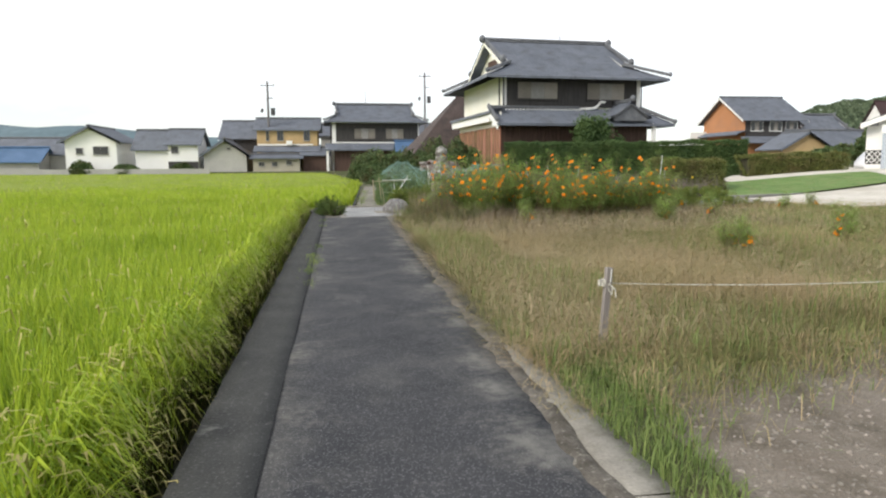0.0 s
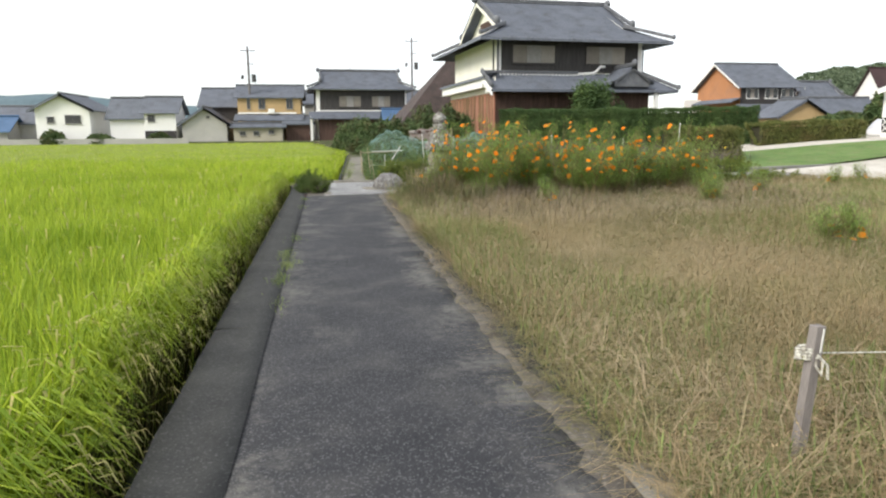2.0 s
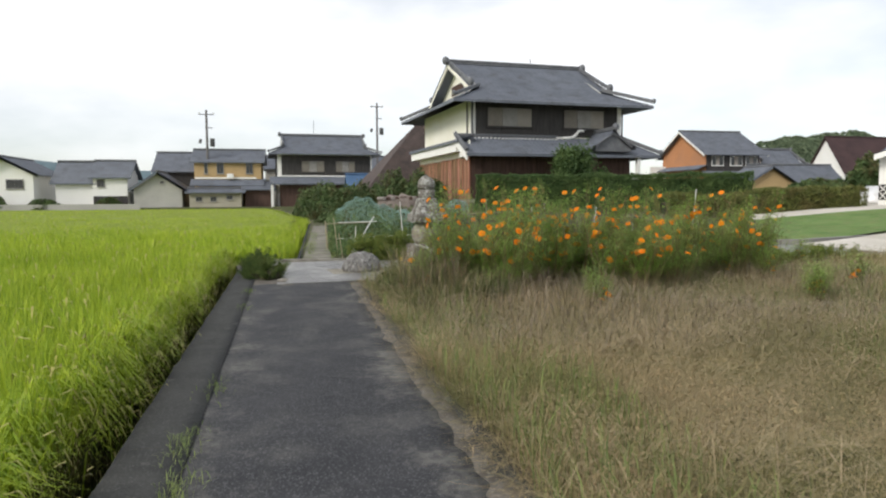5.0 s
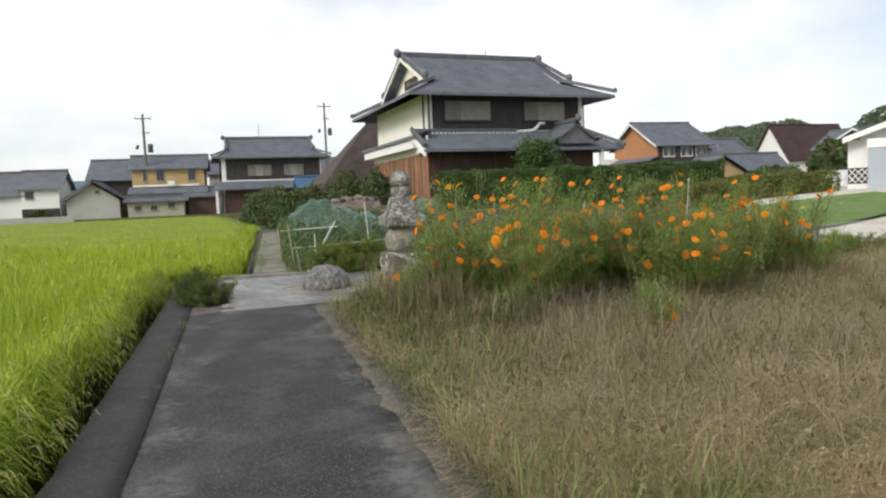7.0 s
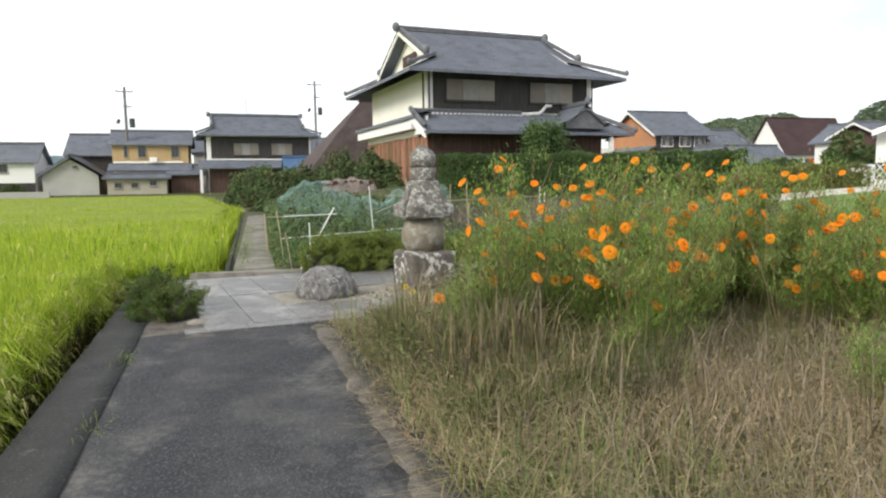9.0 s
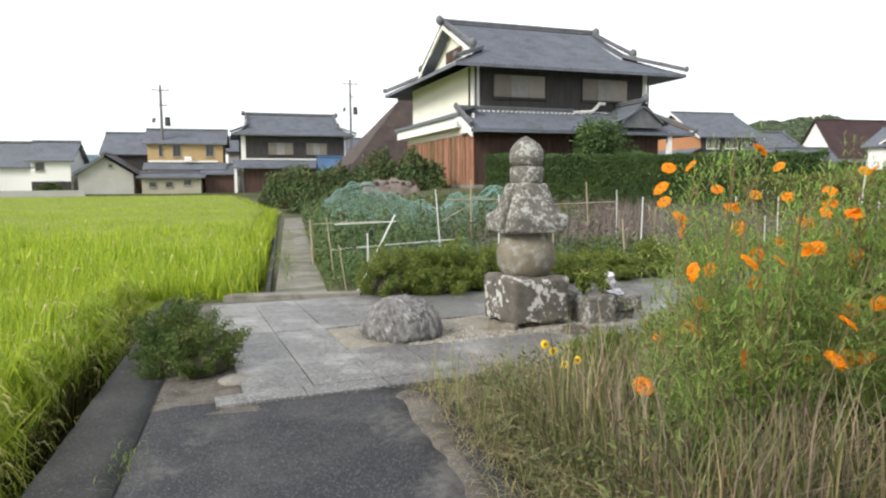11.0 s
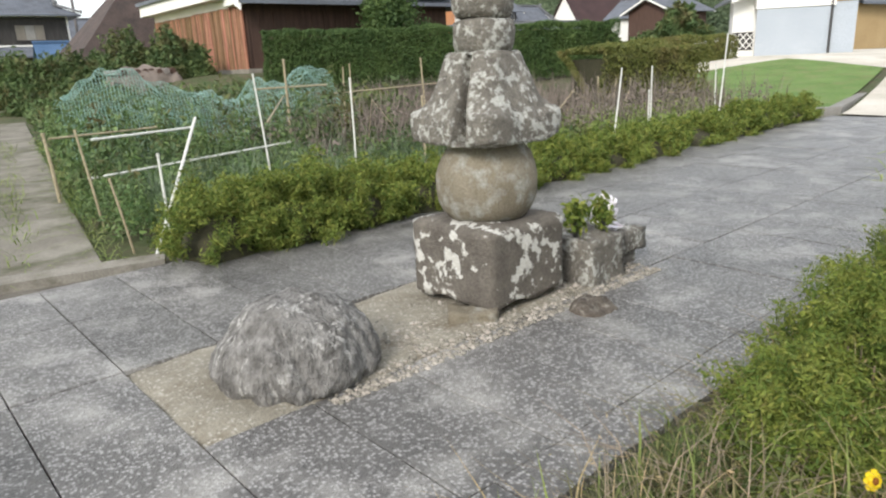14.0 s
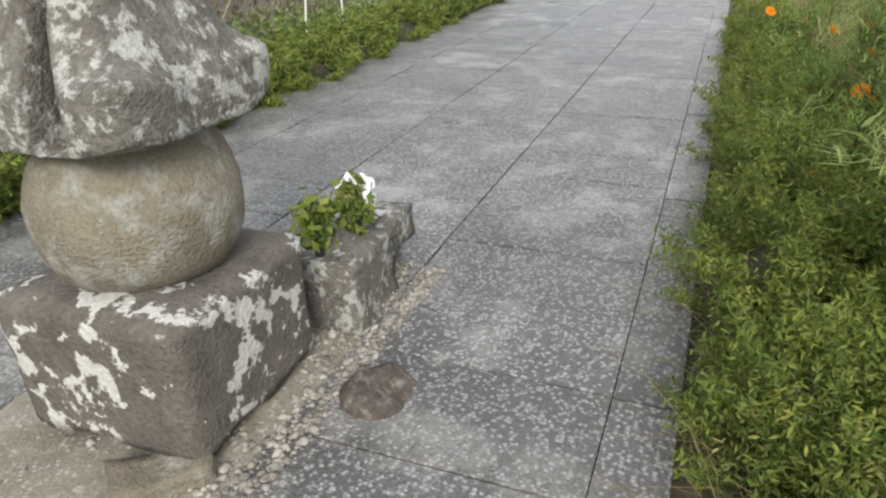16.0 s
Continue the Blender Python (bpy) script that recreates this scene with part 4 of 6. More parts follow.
part("crest", lathe([(0.02, -0.04), (0.2, -0.03), (0.24, 0.0), (0.2, 0.04), (0.02, 0.05)], 16), PLASTER, H, "round white plaster crest", m=pose(-0.8, -1.25, 3.0, 0, 90, 0))
part("ridge", ridge_bar((-1.0, -2.3, 3.0), (-0.95, 0.0, 4.12), 0.12), TILE_EDGE, H)
part("ridge", ridge_bar((-0.9, -0.1, 4.03), (5.8, -0.1, 4.03), 0.1), TILE_EDGE, H)
for k in range(22):
    part("trim_dot", box(0.2 + k * 0.26, 0.32 + k * 0.26, -0.3, -0.24, 3.92, 3.99), PLASTER, H)
# east pent roof and a small curved gable over the entrance
east = tile_slope(-2.35, 6.0, -1.5, 2.85, 0.0, 4.05, left=lambda s: -2.35 + 2.35 * s, pitch=0.28)
part("lower_roof", turned(east, Matrix.Translation((HW, 0, 0)) @ Matrix.Rotation(math.pi / 2, 4, "Z")), TILE, H)
part("hip_ridge", ridge_bar((HW, 0.0, 4.1), (HW + 1.5, -2.35, 2.95), 0.11), TILE_EDGE, H)
part("end_tile", end_tile((HW + 1.5, -2.35, 3.1), 0.15), TILE_EDGE, H)
for side in (-1, 1):
    me = tile_slope(-2.6, 0.0, -1.55, 3.35, 0.0, 4.4, pitch=0.26, sag=0.16)
    m = Matrix.Translation((8.6, 0, 0)) @ Matrix.Rotation(math.pi / 2 if side > 0 else -math.pi / 2, 4, "Z")
    if side < 0:
        me.transform(Matrix.Translation((2.6, 0, 0)))
    part("porch_roof", turned(me, m), TILE, H, "small curved tiled gable roof")
part("porch_ridge", ridge_bar((8.6, -2.65, 4.42), (8.6, 0.0, 4.42), 0.11), TILE_EDGE, H)
part("end_tile", end_tile((8.6, -2.7, 4.6), 0.19), TILE_EDGE, H)
pg = bmesh.new()
arc = [(8.6 - 1.25 + 2.5 * k / 12, 3.3 + 0.85 * (1 - abs(k / 6 - 1)) ** 0.8) for k in range(13)]
lo = [pg.verts.new((x, -2.45, 3.1)) for x, z in arc]
hi = [pg.verts.new((x, -2.45, z)) for x, z in arc]
for k in range(12):
    pg.faces.new((lo[k], lo[k + 1], hi[k + 1], hi[k]))
part("porch_gable", pg, TILE_EDGE, H)
trim = [(x, -2.52, z + 0.05) for x, z in arc]
part("porch_trim", tube(trim, 0.07, 6), TILE_EDGE, H, "grey curved tile gable trim")
for xx in (7.4, 10.6):
    part("porch_post", box(xx - 0.12, xx + 0.12, -2.2, -1.98, -0.1, 2.95), PLASTER if xx > 9 else DARK_WOOD, H)
part("wall_curl", tube([(6.2, -0.2, 4.05), (6.9, -0.2, 4.1), (7.2, -0.2, 4.3), (7.4, -0.2, 4.55), (7.75, -0.2, 4.55)], [0.1, 0.1, 0.1, 0.1, 0.08], 8), PLASTER, H, "white plaster ridge curl")


def simple_house(name, x, y, z, rot, w, d, he, hr, label, wall, roof, ridge_along="x", over=0.5, wins=(), base=None, band=None, pitch=0.3, category="house", tiles=True, gable_board=None, group=""):
    """A gabled house: prism walls, two roof slopes with ridge, windows on the front (f) or on the left gable (l)."""
    h = thing(name, pose(x, y, z, 0, 0, rot), label, category, group)
    bm = bmesh.new()
    if ridge_along == "x":
        prof = [(0, 0), (d, 0), (d, he), (d / 2, hr - 0.08), (0, he)]
        ends = [[bm.verts.new((xx, p[0], p[1])) for p in prof] for xx in (0, w)]
    else:
        prof = [(0, 0), (w, 0), (w, he), (w / 2, hr - 0.08), (0, he)]
        ends = [[bm.verts.new((p[0], yy, p[1])) for p in prof] for yy in (0, d)]
    bm.faces.new(ends[0])
    bm.faces.new(ends[1][::-1])
    for k in range(5):
        bm.faces.new((ends[0][k], ends[1][k], ends[1][(k + 1) % 5], ends[0][(k + 1) % 5]))
    bmesh.ops.recalc_face_normals(bm, faces=bm.faces)
    part("wall", bm, wall, h)
    wv = 0.035 if tiles else 0.012
    if ridge_along == "x":
        s = (hr - he) / (d / 2)
        ze = he - s * over
        part("roof_slope", tile_slope(-over, w + over, -over, ze, d / 2, hr, pitch=pitch, wave=wv), roof, h)
        part("roof_slope", turned(tile_slope(-over, w + over, -over, ze, d / 2, hr, pitch=pitch, wave=wv), Matrix.Translation((w, d, 0)) @ Matrix.Rotation(math.pi, 4, "Z")), roof, h)
        part("ridge", ridge_bar((-over, d / 2, hr), (w + over, d / 2, hr), 0.13), TILE_EDGE if tiles else roof, h)
        if gable_board:
            for xx in (-over + 0.05, w + over - 0.05):
                for yy in (-over, d + over):
                    b = bmesh.new()
                    box_between(b, (xx, yy, ze), (xx, d / 2, hr), 0.05, 0.3)
                    part("bargeboard", b, gable_board, h)
    else:
        s = (hr - he) / (w / 2)
        ze = he - s * over
        L = Matrix.Translation((0, d, 0)) @ Matrix.Rotation(-math.pi / 2, 4, "Z")
        Rr = Matrix.Translation((w, 0, 0)) @ Matrix.Rotation(math.pi / 2, 4, "Z")
        for m in (L, Rr):
            part("roof_slope", turned(tile_slope(-over, d + over, -over, ze, w / 2, hr, pitch=pitch, wave=wv), m), roof, h)
        part("ridge", ridge_bar((w / 2, -over, hr), (w / 2, d + over, hr), 0.13), TILE_EDGE if tiles else roof, h)
        b = bmesh.new()
        for xx in (-over, w + over):
            a, c = Vector((xx, -over + 0.04, ze)), Vector((w / 2, -over + 0.04, hr))
            vs = [b.verts.new(p) for p in (a, c, c - Vector((0, 0, 0.28)), a - Vector((0, 0, 0.28)))]
            b.faces.new(vs)
            bmesh.ops.solidify(b, geom=list(b.faces), thickness=0.06)
        part("bargeboard", b, gable_board or roof, h)
    for face, u, zz, ww, hh in wins:
        m = pose(0, -0.01, 0) if face == "f" else Matrix.Translation((-0.01, d, 0)) @ Matrix.Rotation(-math.pi / 2, 4, "Z")
        window(h, u, zz, ww, hh, 0.0, 2, (PANE,), FRAME, m)
    if base:
        part("base_board", box(-0.03, w + 0.03, -0.04, 0.0, 0, base[0]), base[1], h)
    if band:
        part("pent_roof", tile_slope(-0.4, w + 0.4, -1.6, band - 0.8, 0.0, band, pitch=pitch), TILE, h)
    return h


simple_house("white_house", -35.3, 94, 0.5, 0, 6.3, 9, 4.3, 5.95, "white plastered two-storey house with a low gable", PLASTER, TILE, "y", 0.7, wins=(("f", 1.3, 2.4, 0.9, 0.8), ("f", 3.4, 2.3, 1.9, 1.1)))
simple_house("side_house", -47, 96, 0.5, 0, 11, 8, 2.6, 4.6, "low house with a grey roof beyond the paddy", GREY_WALL, TILE)
simple_house("blue_roofed_shed", -46, 92.5, 0.3, 0, 8, 5, 1.9, 3.4, "low shed with a blue metal roof", GREY_WALL, BLUE_ROOF, tiles=False)
simple_house("white_storehouse", -27.0, 95, 0.5, 0, 4.4, 6, 3.3, 5.6, "white walled storehouse with a grey tile roof", PLASTER, TILE)
simple_house("small_white_house", -22.7, 94.5, 0.5, 0, 3.8, 6, 3.9, 5.7, "small white two-storey house with a dark window", PLASTER, TILE, wins=(("f", 0.4, 2.5, 0.9, 0.9),), base=(1.4, BLACK_BOARD))
simple_house("grey_shed", -18.1, 94, 0.3, 0, 5.5, 6, 2.7, 4.5, "pale corrugated shed with a dark low gable roof", GREY_WALL, TILE, "y", 0.5, wins=(("f", 3.0, 3.1, 0.5, 0.35),))
simple_house("rear_house", -17.2, 103, 0.5, 0, 7.5, 8, 5.0, 7.4, "dark house with a grey tile roof behind the sheds", BLACK_BOARD, TILE, gable_board=PLASTER)
yh = simple_house("ochre_house", -11.5, 97, 0.5, 0, 8.2, 7, 5.9, 7.4, "ochre walled two-storey house with grey tile roof", OCHRE, TILE, wins=(("f", 1.2, 4.2, 0.45, 1.4), ("f", 2.7, 4.2, 0.9, 1.4), ("f", 6.3, 4.2, 0.9, 1.4)), band=3.5)
part("balcony_rail", box(0.1, 7.6, -0.35, -0.2, 3.55, 3.75), PLASTER, yh)
part("air_conditioner", box(4.0, 4.8, -0.8, -0.4, 3.6, 4.2, 0.03), PLASTER, yh)
simple_house("beige_outbuilding", -11.7, 93.6, 0.2, 0, 6.1, 3, 2.2, 2.5, "beige block outbuilding with three small windows", BEIGE_WALL, TILE, wins=(("f", 0.7, 1.0, 0.8, 0.6), ("f", 2.4, 1.0, 0.8, 0.6), ("f", 4.3, 1.2, 0.8, 0.6)))
simple_house("brown_shed", -5.2, 95, 0.3, 0, 3.2, 4, 2.6, 3.4, "open brown timber shed with clutter", DARK_WOOD, TILE)
simple_house("back_house", -3.2, 108, 0.5, 0, 5, 6, 5.6, 7.2, "grey house behind the ochre house", GREY_WALL, TILE)

D = thing("dark_townhouse", pose(-1.2, 96, 0.5, 0, 0, 3), "dark boarded two-storey house with hip-and-gable roof", "house")
wall_box(D, "wall", 0, 12.2, 0.02, 8, 0, 6.9, PLASTER, "white and dark walls")
wall_box(D, "front_cladding", 0.5, 12.0, -0.05, 0.02, 4.0, 6.6, BLACK_BOARD, "black boarded upper front")
wall_box(D, "side_cladding", -0.06, 0.0, 0.4, 7.6, 4.0, 6.6, BLACK_BOARD)
for x0, x1 in ((3.0, 6.0), (7.4, 10.0)):
    window(D, x0, 4.4, x1 - x0, 1.5, -0.05, 3, (SHUTTER, FRAME), BLACK_BOARD)
wall_box(D, "white_band", -0.1, 12.3, -0.15, -0.06, 3.85, 4.0, PLASTER)
irimoya(D, 12.2, 8, 6.75, 9.4, 1.1, 0.9, 0.3, PLASTER, bar=0.16)
part("lower_roof", tile_slope(-1.0, 12.6, -1.9, 2.9, 0, 3.8), TILE, D)
wall_box(D, "lower_cladding", 0.2, 12, -1.0, 0.02, 0, 2.9, DARK_WOOD)
part("corner_post", box(-0.9, -0.6, -1.6, -1.3, -0.2, 3.1), PLASTER, D)
part("antenna", tube([(5.0, 4, 9.6), (5.0, 4, 11.5)], 0.03, 5), METAL, D)
simple_house("far_house", 9, 112, 0.5, 0, 9, 7, 5, 7.6, "grey tiled house roof beyond the dark house", GREY_WALL, TILE)
simple_house("blue_tarp_shed", 7.6, 90, 0.5, 0, 3.4, 3, 2.9, 3.9, "shed under a blue sheet roof", GREY_WALL, BLUE_ROOF, tiles=False)


def hipped_barn(x, y, z, w, d, he, hr, inset):
    """A barn under a steep hipped roof with a capped ridge."""
    b = thing("brown_roofed_barn", pose(x, y, z, 0, 0, 4.5), "barn with a steep brown sheeted thatch roof", "barn")
    part("wall", box(0.4, w - 0.4, 0.4, d - 0.4, 0, he + 0.2), DARK_WOOD, b)
    corners = [(0, 0), (w, 0), (w, d), (0, d)]
    ridge = [(inset, d / 2, hr), (w - inset, d / 2, hr)]
    for name, quad in (("roof_slope", (0, 1, ridge[1], ridge[0])), ("roof_slope", (2, 3, ridge[0], ridge[1])), ("roof_hip", (3, 0, ridge[0])), ("roof_hip", (1, 2, ridge[1]))):
        bm = bmesh.new()
        bm.faces.new([bm.verts.new((*corners[c], he) if isinstance(c, int) else c) for c in quad])
        bmesh.ops.subdivide_edges(bm, edges=bm.edges, cuts=7, use_grid_fill=True)
        for v in bm.verts:
            v.co.z += 0.07 * noise.noise(v.co * 0.9)
        bmesh.ops.solidify(bm, geom=list(bm.faces), thickness=0.25)
        part(name, bm, BROWN_ROOF, b)
    part("ridge_cap", tube([(inset - 0.3, d / 2, hr), (w - inset + 0.3, d / 2, hr)], 0.28, 8), BROWN_ROOF, b)


hipped_barn(6.4, 59.2, 1.0, 11.6, 7.6, 1.2, 6.85, 5.1)

O = simple_house("orange_house", 60.4, 96, 1.2, 0, 9, 12, 7.0, 10.4, "house with an orange clay gable wall and tiled roof", ORANGE_WALL, TILE, "x", 0.9, gable_board=PLASTER)
part("front_board", box(0.05, 8.95, -0.06, 0.0, 3.4, 6.7), BLACK_BOARD, O, "dark timber front")
for x0 in (0.9, 4.0, 6.6):
    window(O, x0, 4.9, 2.0, 1.4, -0.06, 3, (PANE, SHUTTER_PALE, PANE), PLASTER)
part("lower_roof", tile_slope(-0.8, 9.4, -2.2, 3.1, 0, 4.1), TILE, O)
part("pent_roof", turned(tile_slope(-12.5, 0.5, -1.6, 4.4, 0, 5.0), Matrix.Rotation(-math.pi / 2, 4, "Z")), TILE, O)
part("side_wall", box(-2.8, -0.01, 11.0, 11.3, 0, 5.2), PLASTER, O, "white plastered side wing")
O3 = thing("gabled_house", pose(72, 99, 1.2), "low tiled house with a white trimmed gable", "house")
wall_box(O3, "wall", 0, 9, 0, 8, 0, 4.6, PLASTER)
irimoya(O3, 9, 8, 4.6, 7.8, 0.9, 0.9, 0.2, PLASTER)
simple_house("tiled_shed", 58.5, 84, 1.0, 0, 7, 5, 2.4, 4.4, "low shed with a grey tile roof", OCHRE, TILE, "y")
simple_house("long_tiled_house", 64, 88, 1.0, 0, 13, 6, 2.3, 4.9, "long low house with grey tile roof", GREY_WALL, TILE)
simple_house("white_gabled_farmhouse", 99.5, 112, 1.0, 0, 16, 9, 5.4, 11.6, "white gabled farmhouse with a steep maroon metal roof", PLASTER, MAROON_ROOF, "x", 0.6, wins=(("f", 4.6, 2.6, 2.2, 1.3), ("l", 3.2, 4.6, 0.6, 1.4), ("l", 5.2, 4.6, 0.6, 1.4)), tiles=False)
simple_house("brown_two_storey_house", 91.5, 86, 1.0, 0, 9, 8, 6.6, 8.4, "brown two-storey house with blue-grey roof and white window", DARK_WOOD, TILE, "x", 1.0, wins=(("f", 2.6, 5.0, 3.0, 1.1), ("f", 2.0, 1.3, 2.6, 1.5)), gable_board=PLASTER)
simple_house("white_tall_house", 96, 95, 1.0, 0, 7, 7, 6.5, 9.0, "white house near the hill", PLASTER, TILE, "y", 0.8)

G = simple_house("white_garage", 31.1, 35.4, 0.85, -50, 3.4, 6.0, 3.0, 3.62, "white plastered garage with a tiled gable roof", PLASTER, TILE, "y", 0.75, gable_board=PLASTER, category="garage")
part("roller_shutter_box", box(0.3, 3.5, -0.7, 0.0, 2.15, 2.6, 0.02), PLASTER, G)
for k in range(21):
    part("slat", box(0.35, 3.3, -0.65, -0.6, 0.03 + k * 0.1, 0.125 + k * 0.1, 0.0), SHUTTER_DOOR, G)
part("shutter_side", box(3.3, 3.4, -0.7, 0.0, 0, 2.4), METAL, G)
part("annex", box(3.45, 4.4, -0.5, 3.0, 0, 2.3, 0.02), SHUTTER_DOOR, G)
lat = bmesh.new()
for k in range(3):
    for s in (-1, 1):
        x0, z0 = -0.5 + 0.28 * k, 0.45
        tube([(x0 if s > 0 else x0 + 0.3, -0.03, z0), (x0 + 0.3 if s > 0 else x0, -0.03, z0 + 0.35)], 0.025, 6, lat)
        tube([(x0 if s > 0 else x0 + 0.3, -0.03, z0 + 0.35), (x0 + 0.3 if s > 0 else x0, -0.03, z0 + 0.7)], 0.025, 6, lat)
part("lattice_wall", box(-0.55, -0.002, 0.0, 0.25, 0.0, 2.6), PLASTER, G)
part("lattice_backing", box(-0.54, 0.35, -0.02, -0.002, 0.4, 1.2), BLACK_BOARD, G)
part("lattice_trim", lat, PLASTER, G, "white crossed plaster trim")
simple_house("ochre_garage_house", 47, 38, 0.95, 0, 9, 6, 3.0, 4.4, "ochre house behind the garage", OCHRE, TILE)

# white car by the hedge
car = thing("parked_car", pose(36.0, 40.6, 0.62, 0, 0, 20), "small white parked car", "car")
cb = bmesh.new()
prof = [(-1.9, 0.3), (1.9, 0.3), (1.95, 0.75), (1.2, 0.9), (0.6, 1.4), (-1.1, 1.45), (-1.75, 0.95), (-1.95, 0.7)]
rows = [[cb.verts.new((x, yy * (0.86 if z > 1 else 1), z)) for x, z in prof] for yy in (-0.75, 0.75)]
cb.faces.new(rows[0])
cb.faces.new(rows[1][::-1])
for k in range(8):
    cb.faces.new((rows[0][k], rows[1][k], rows[1][(k + 1) % 8], rows[0][(k + 1) % 8]))
bmesh.ops.recalc_face_normals(cb, faces=cb.faces)
bmesh.ops.bevel(cb, geom=list(cb.edges), offset=0.08, segments=2, affect="EDGES")
part("body", cb, CAR_WHITE, car, smooth=True)
part("window", box(-0.95, 0.75, -0.74, -0.71, 0.95, 1.32, 0.01), PANE, car)
for xx in (-1.2, 1.2):
    for yy in (-0.72, 0.72):
        w = part("wheel", tube([(0, -0.09, 0), (0, 0.09, 0)], 0.3, 16), RUBBER, car, m=pose(xx, yy, 0.3))
        part("rim", tube([(0, -0.1, 0), (0, 0.1, 0)], 0.17, 12), FRAME, w)


def make_pole(x, y, h, seed):
    p = thing("utility_pole", pose(x, y, 0.4), "grey concrete utility pole with crossarms", "utility pole", "utility poles")
    part("shaft", tube([(0, 0, -0.4), (0, 0, h)], [0.2, 0.13], 10), POLE, p)
    part("crossarm", box(-0.95, 0.95, -0.05, 0.05, h - 0.6, h - 0.5), METAL, p)
    part("crossarm", box(-0.2, 0.7, -0.05, 0.05, h - 2.3, h - 2.2), METAL, p)
    part("transformer", tube([(0.65, 0, h - 4.6), (0.65, 0, h - 3.6)], 0.3, 12), METAL, p)
    part("bracket", tube([(-0.9, 0, h - 4.2), (-0.75, 0, h - 3.7)], 0.18, 8), METAL, p)
    for xx in (-0.85, 0.85):
        part("insulator", tube([(xx, 0, h - 0.5), (xx, 0, h - 0.25)], 0.06, 6), WHITE_POST, p)


make_pole(-9.9, 97.5, 12.4, 1)
make_pole(12.9, 106, 15.0, 2)


# ---- rice paddy ----
def rice_zone(name, n, xa, xb, y0, y1, per, wid, hgt, spread, ears, seed):
    """n clumps of rice between edge offsets xa and xb."""
    rng = np.random.default_rng(seed)
    ys = rng.uniform(y0, y1, n)
    offs = xa + (xb - xa) * rng.uniform(0, 1, n) ** 1.0
    edge = np.array([kerb_edge(v) for v in ys])
    cx = edge - offs
    hh = 0.86 + 0.05 * np.sin(cx * 1.3) * np.sin(ys * 0.9)
    root = np.repeat(np.stack([cx, ys, np.full(n, -0.48)], 1), per, 0)
    m = n * per
    root[:, :2] += rng.normal(size=(m, 2)) * spread
    h = np.repeat(hh, per) * rng.uniform(0.8, 1.12, m) * hgt
    w = rng.uniform(0.7, 1.3, m) * wid
    lean = rng.uniform(0.05, 0.42, m)
    me = blade_mesh(name, rng, root, h, w, lean, 0.25)
    tagged(part(name, me, RICE), "bright yellow-green ripening rice plants", "rice", kind="stuff")
    if ears:
        k = int(n * ears)
        pick = rng.integers(0, m, k)
        base = root[pick] + np.stack([np.zeros(k), np.zeros(k), h[pick] * rng.uniform(0.75, 0.95, k)], 1)
        az = rng.uniform(0, math.tau, k)
        v, q, t = blades(rng, base, np.full(k, -0.06), np.full(k, wid * 1.3), rng.uniform(0.08, 0.2, k), 0.6, az)
        v = v.reshape(-1, 5, 3)
        v[:, 4, 2] -= rng.uniform(0.05, 0.14, k)
        v[:, 2:4, 2] += 0.05
        part_me = np_mesh("rice_ears", v.reshape(-1, 3), q, t)
        tagged(part("rice_ears", part_me, RICE_EAR), "drooping tan ears of rice", "rice", kind="stuff")


def canopy():
    """The dense lower leaf mass of the paddy, seen between the plants; its near part has shade in its colour."""
    v, f = [], []
    offs = [0.55, 0.7, 1.0, 1.6, 2.4, 3.5, 5, 7, 10, 14, 20, 28, 40, 60, 100]
    ys = [-10 + 1.0 * k for k in range(32)] + [22.2 + k * 1.25 for k in range(56)]
    for y in ys:
        for o in offs:
            x = kerb_edge(y) - o
            far = min(1.0, max(o - 3, y - 16, 0) / 22)
            z = -0.12 + 0.42 * far + 0.04 * noise.noise(Vector((x * 0.8, y * 0.8, 0)))
            if o == 0.55:
                z = -0.45
            v.append((x, y, z))
    w = len(offs)
    for j in range(len(ys) - 1):
        for i in range(w - 1):
            f.append((j * w + i + 1, j * w + i, j * w + w + i, j * w + w + i + 1))
    # faces near the kerb take the green with painted shade
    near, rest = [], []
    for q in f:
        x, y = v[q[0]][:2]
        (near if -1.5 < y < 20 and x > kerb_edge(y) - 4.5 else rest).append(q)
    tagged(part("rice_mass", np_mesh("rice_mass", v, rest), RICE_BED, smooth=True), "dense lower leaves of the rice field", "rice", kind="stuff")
    tagged(part("rice_undergrowth", np_mesh("rice_undergrowth", v, near), RICE_SHADE, smooth=True), "lower leaves of the rice with shade painted into their colour", "rice", kind="stuff")


canopy()
rice_zone("rice_near", 2500, 0.5, 4.5, -0.5, 12, 26, 0.0115, 1.0, 0.05, 0.5, 21)
rice_zone("rice_edge", 900, 0.42, 0.72, -0.5, 22, 24, 0.011, 0.9, 0.06, 3.0, 22)
rice_zone("rice_middle", 4200, 0.45, 7, 10, 24, 18, 0.015, 1.0, 0.08, 0.35, 23)
rice_zone("rice_side", 5200, 4.2, 16, 1, 24, 14, 0.019, 1.0, 0.1, 0.3, 24)
rice_zone("rice_beyond", 5200, 0.25, 14, 22.3, 48, 14, 0.022, 1.0, 0.1, 0.3, 25)
rice_zone("rice_far", 7500, 0.3, 60, 46, 91, 12, 0.05, 1.0, 0.25, 0.3, 26)
rice_zone("rice_far_side", 6500, 14, 60, 12, 48, 12, 0.04, 1.0, 0.22, 0.3, 27)


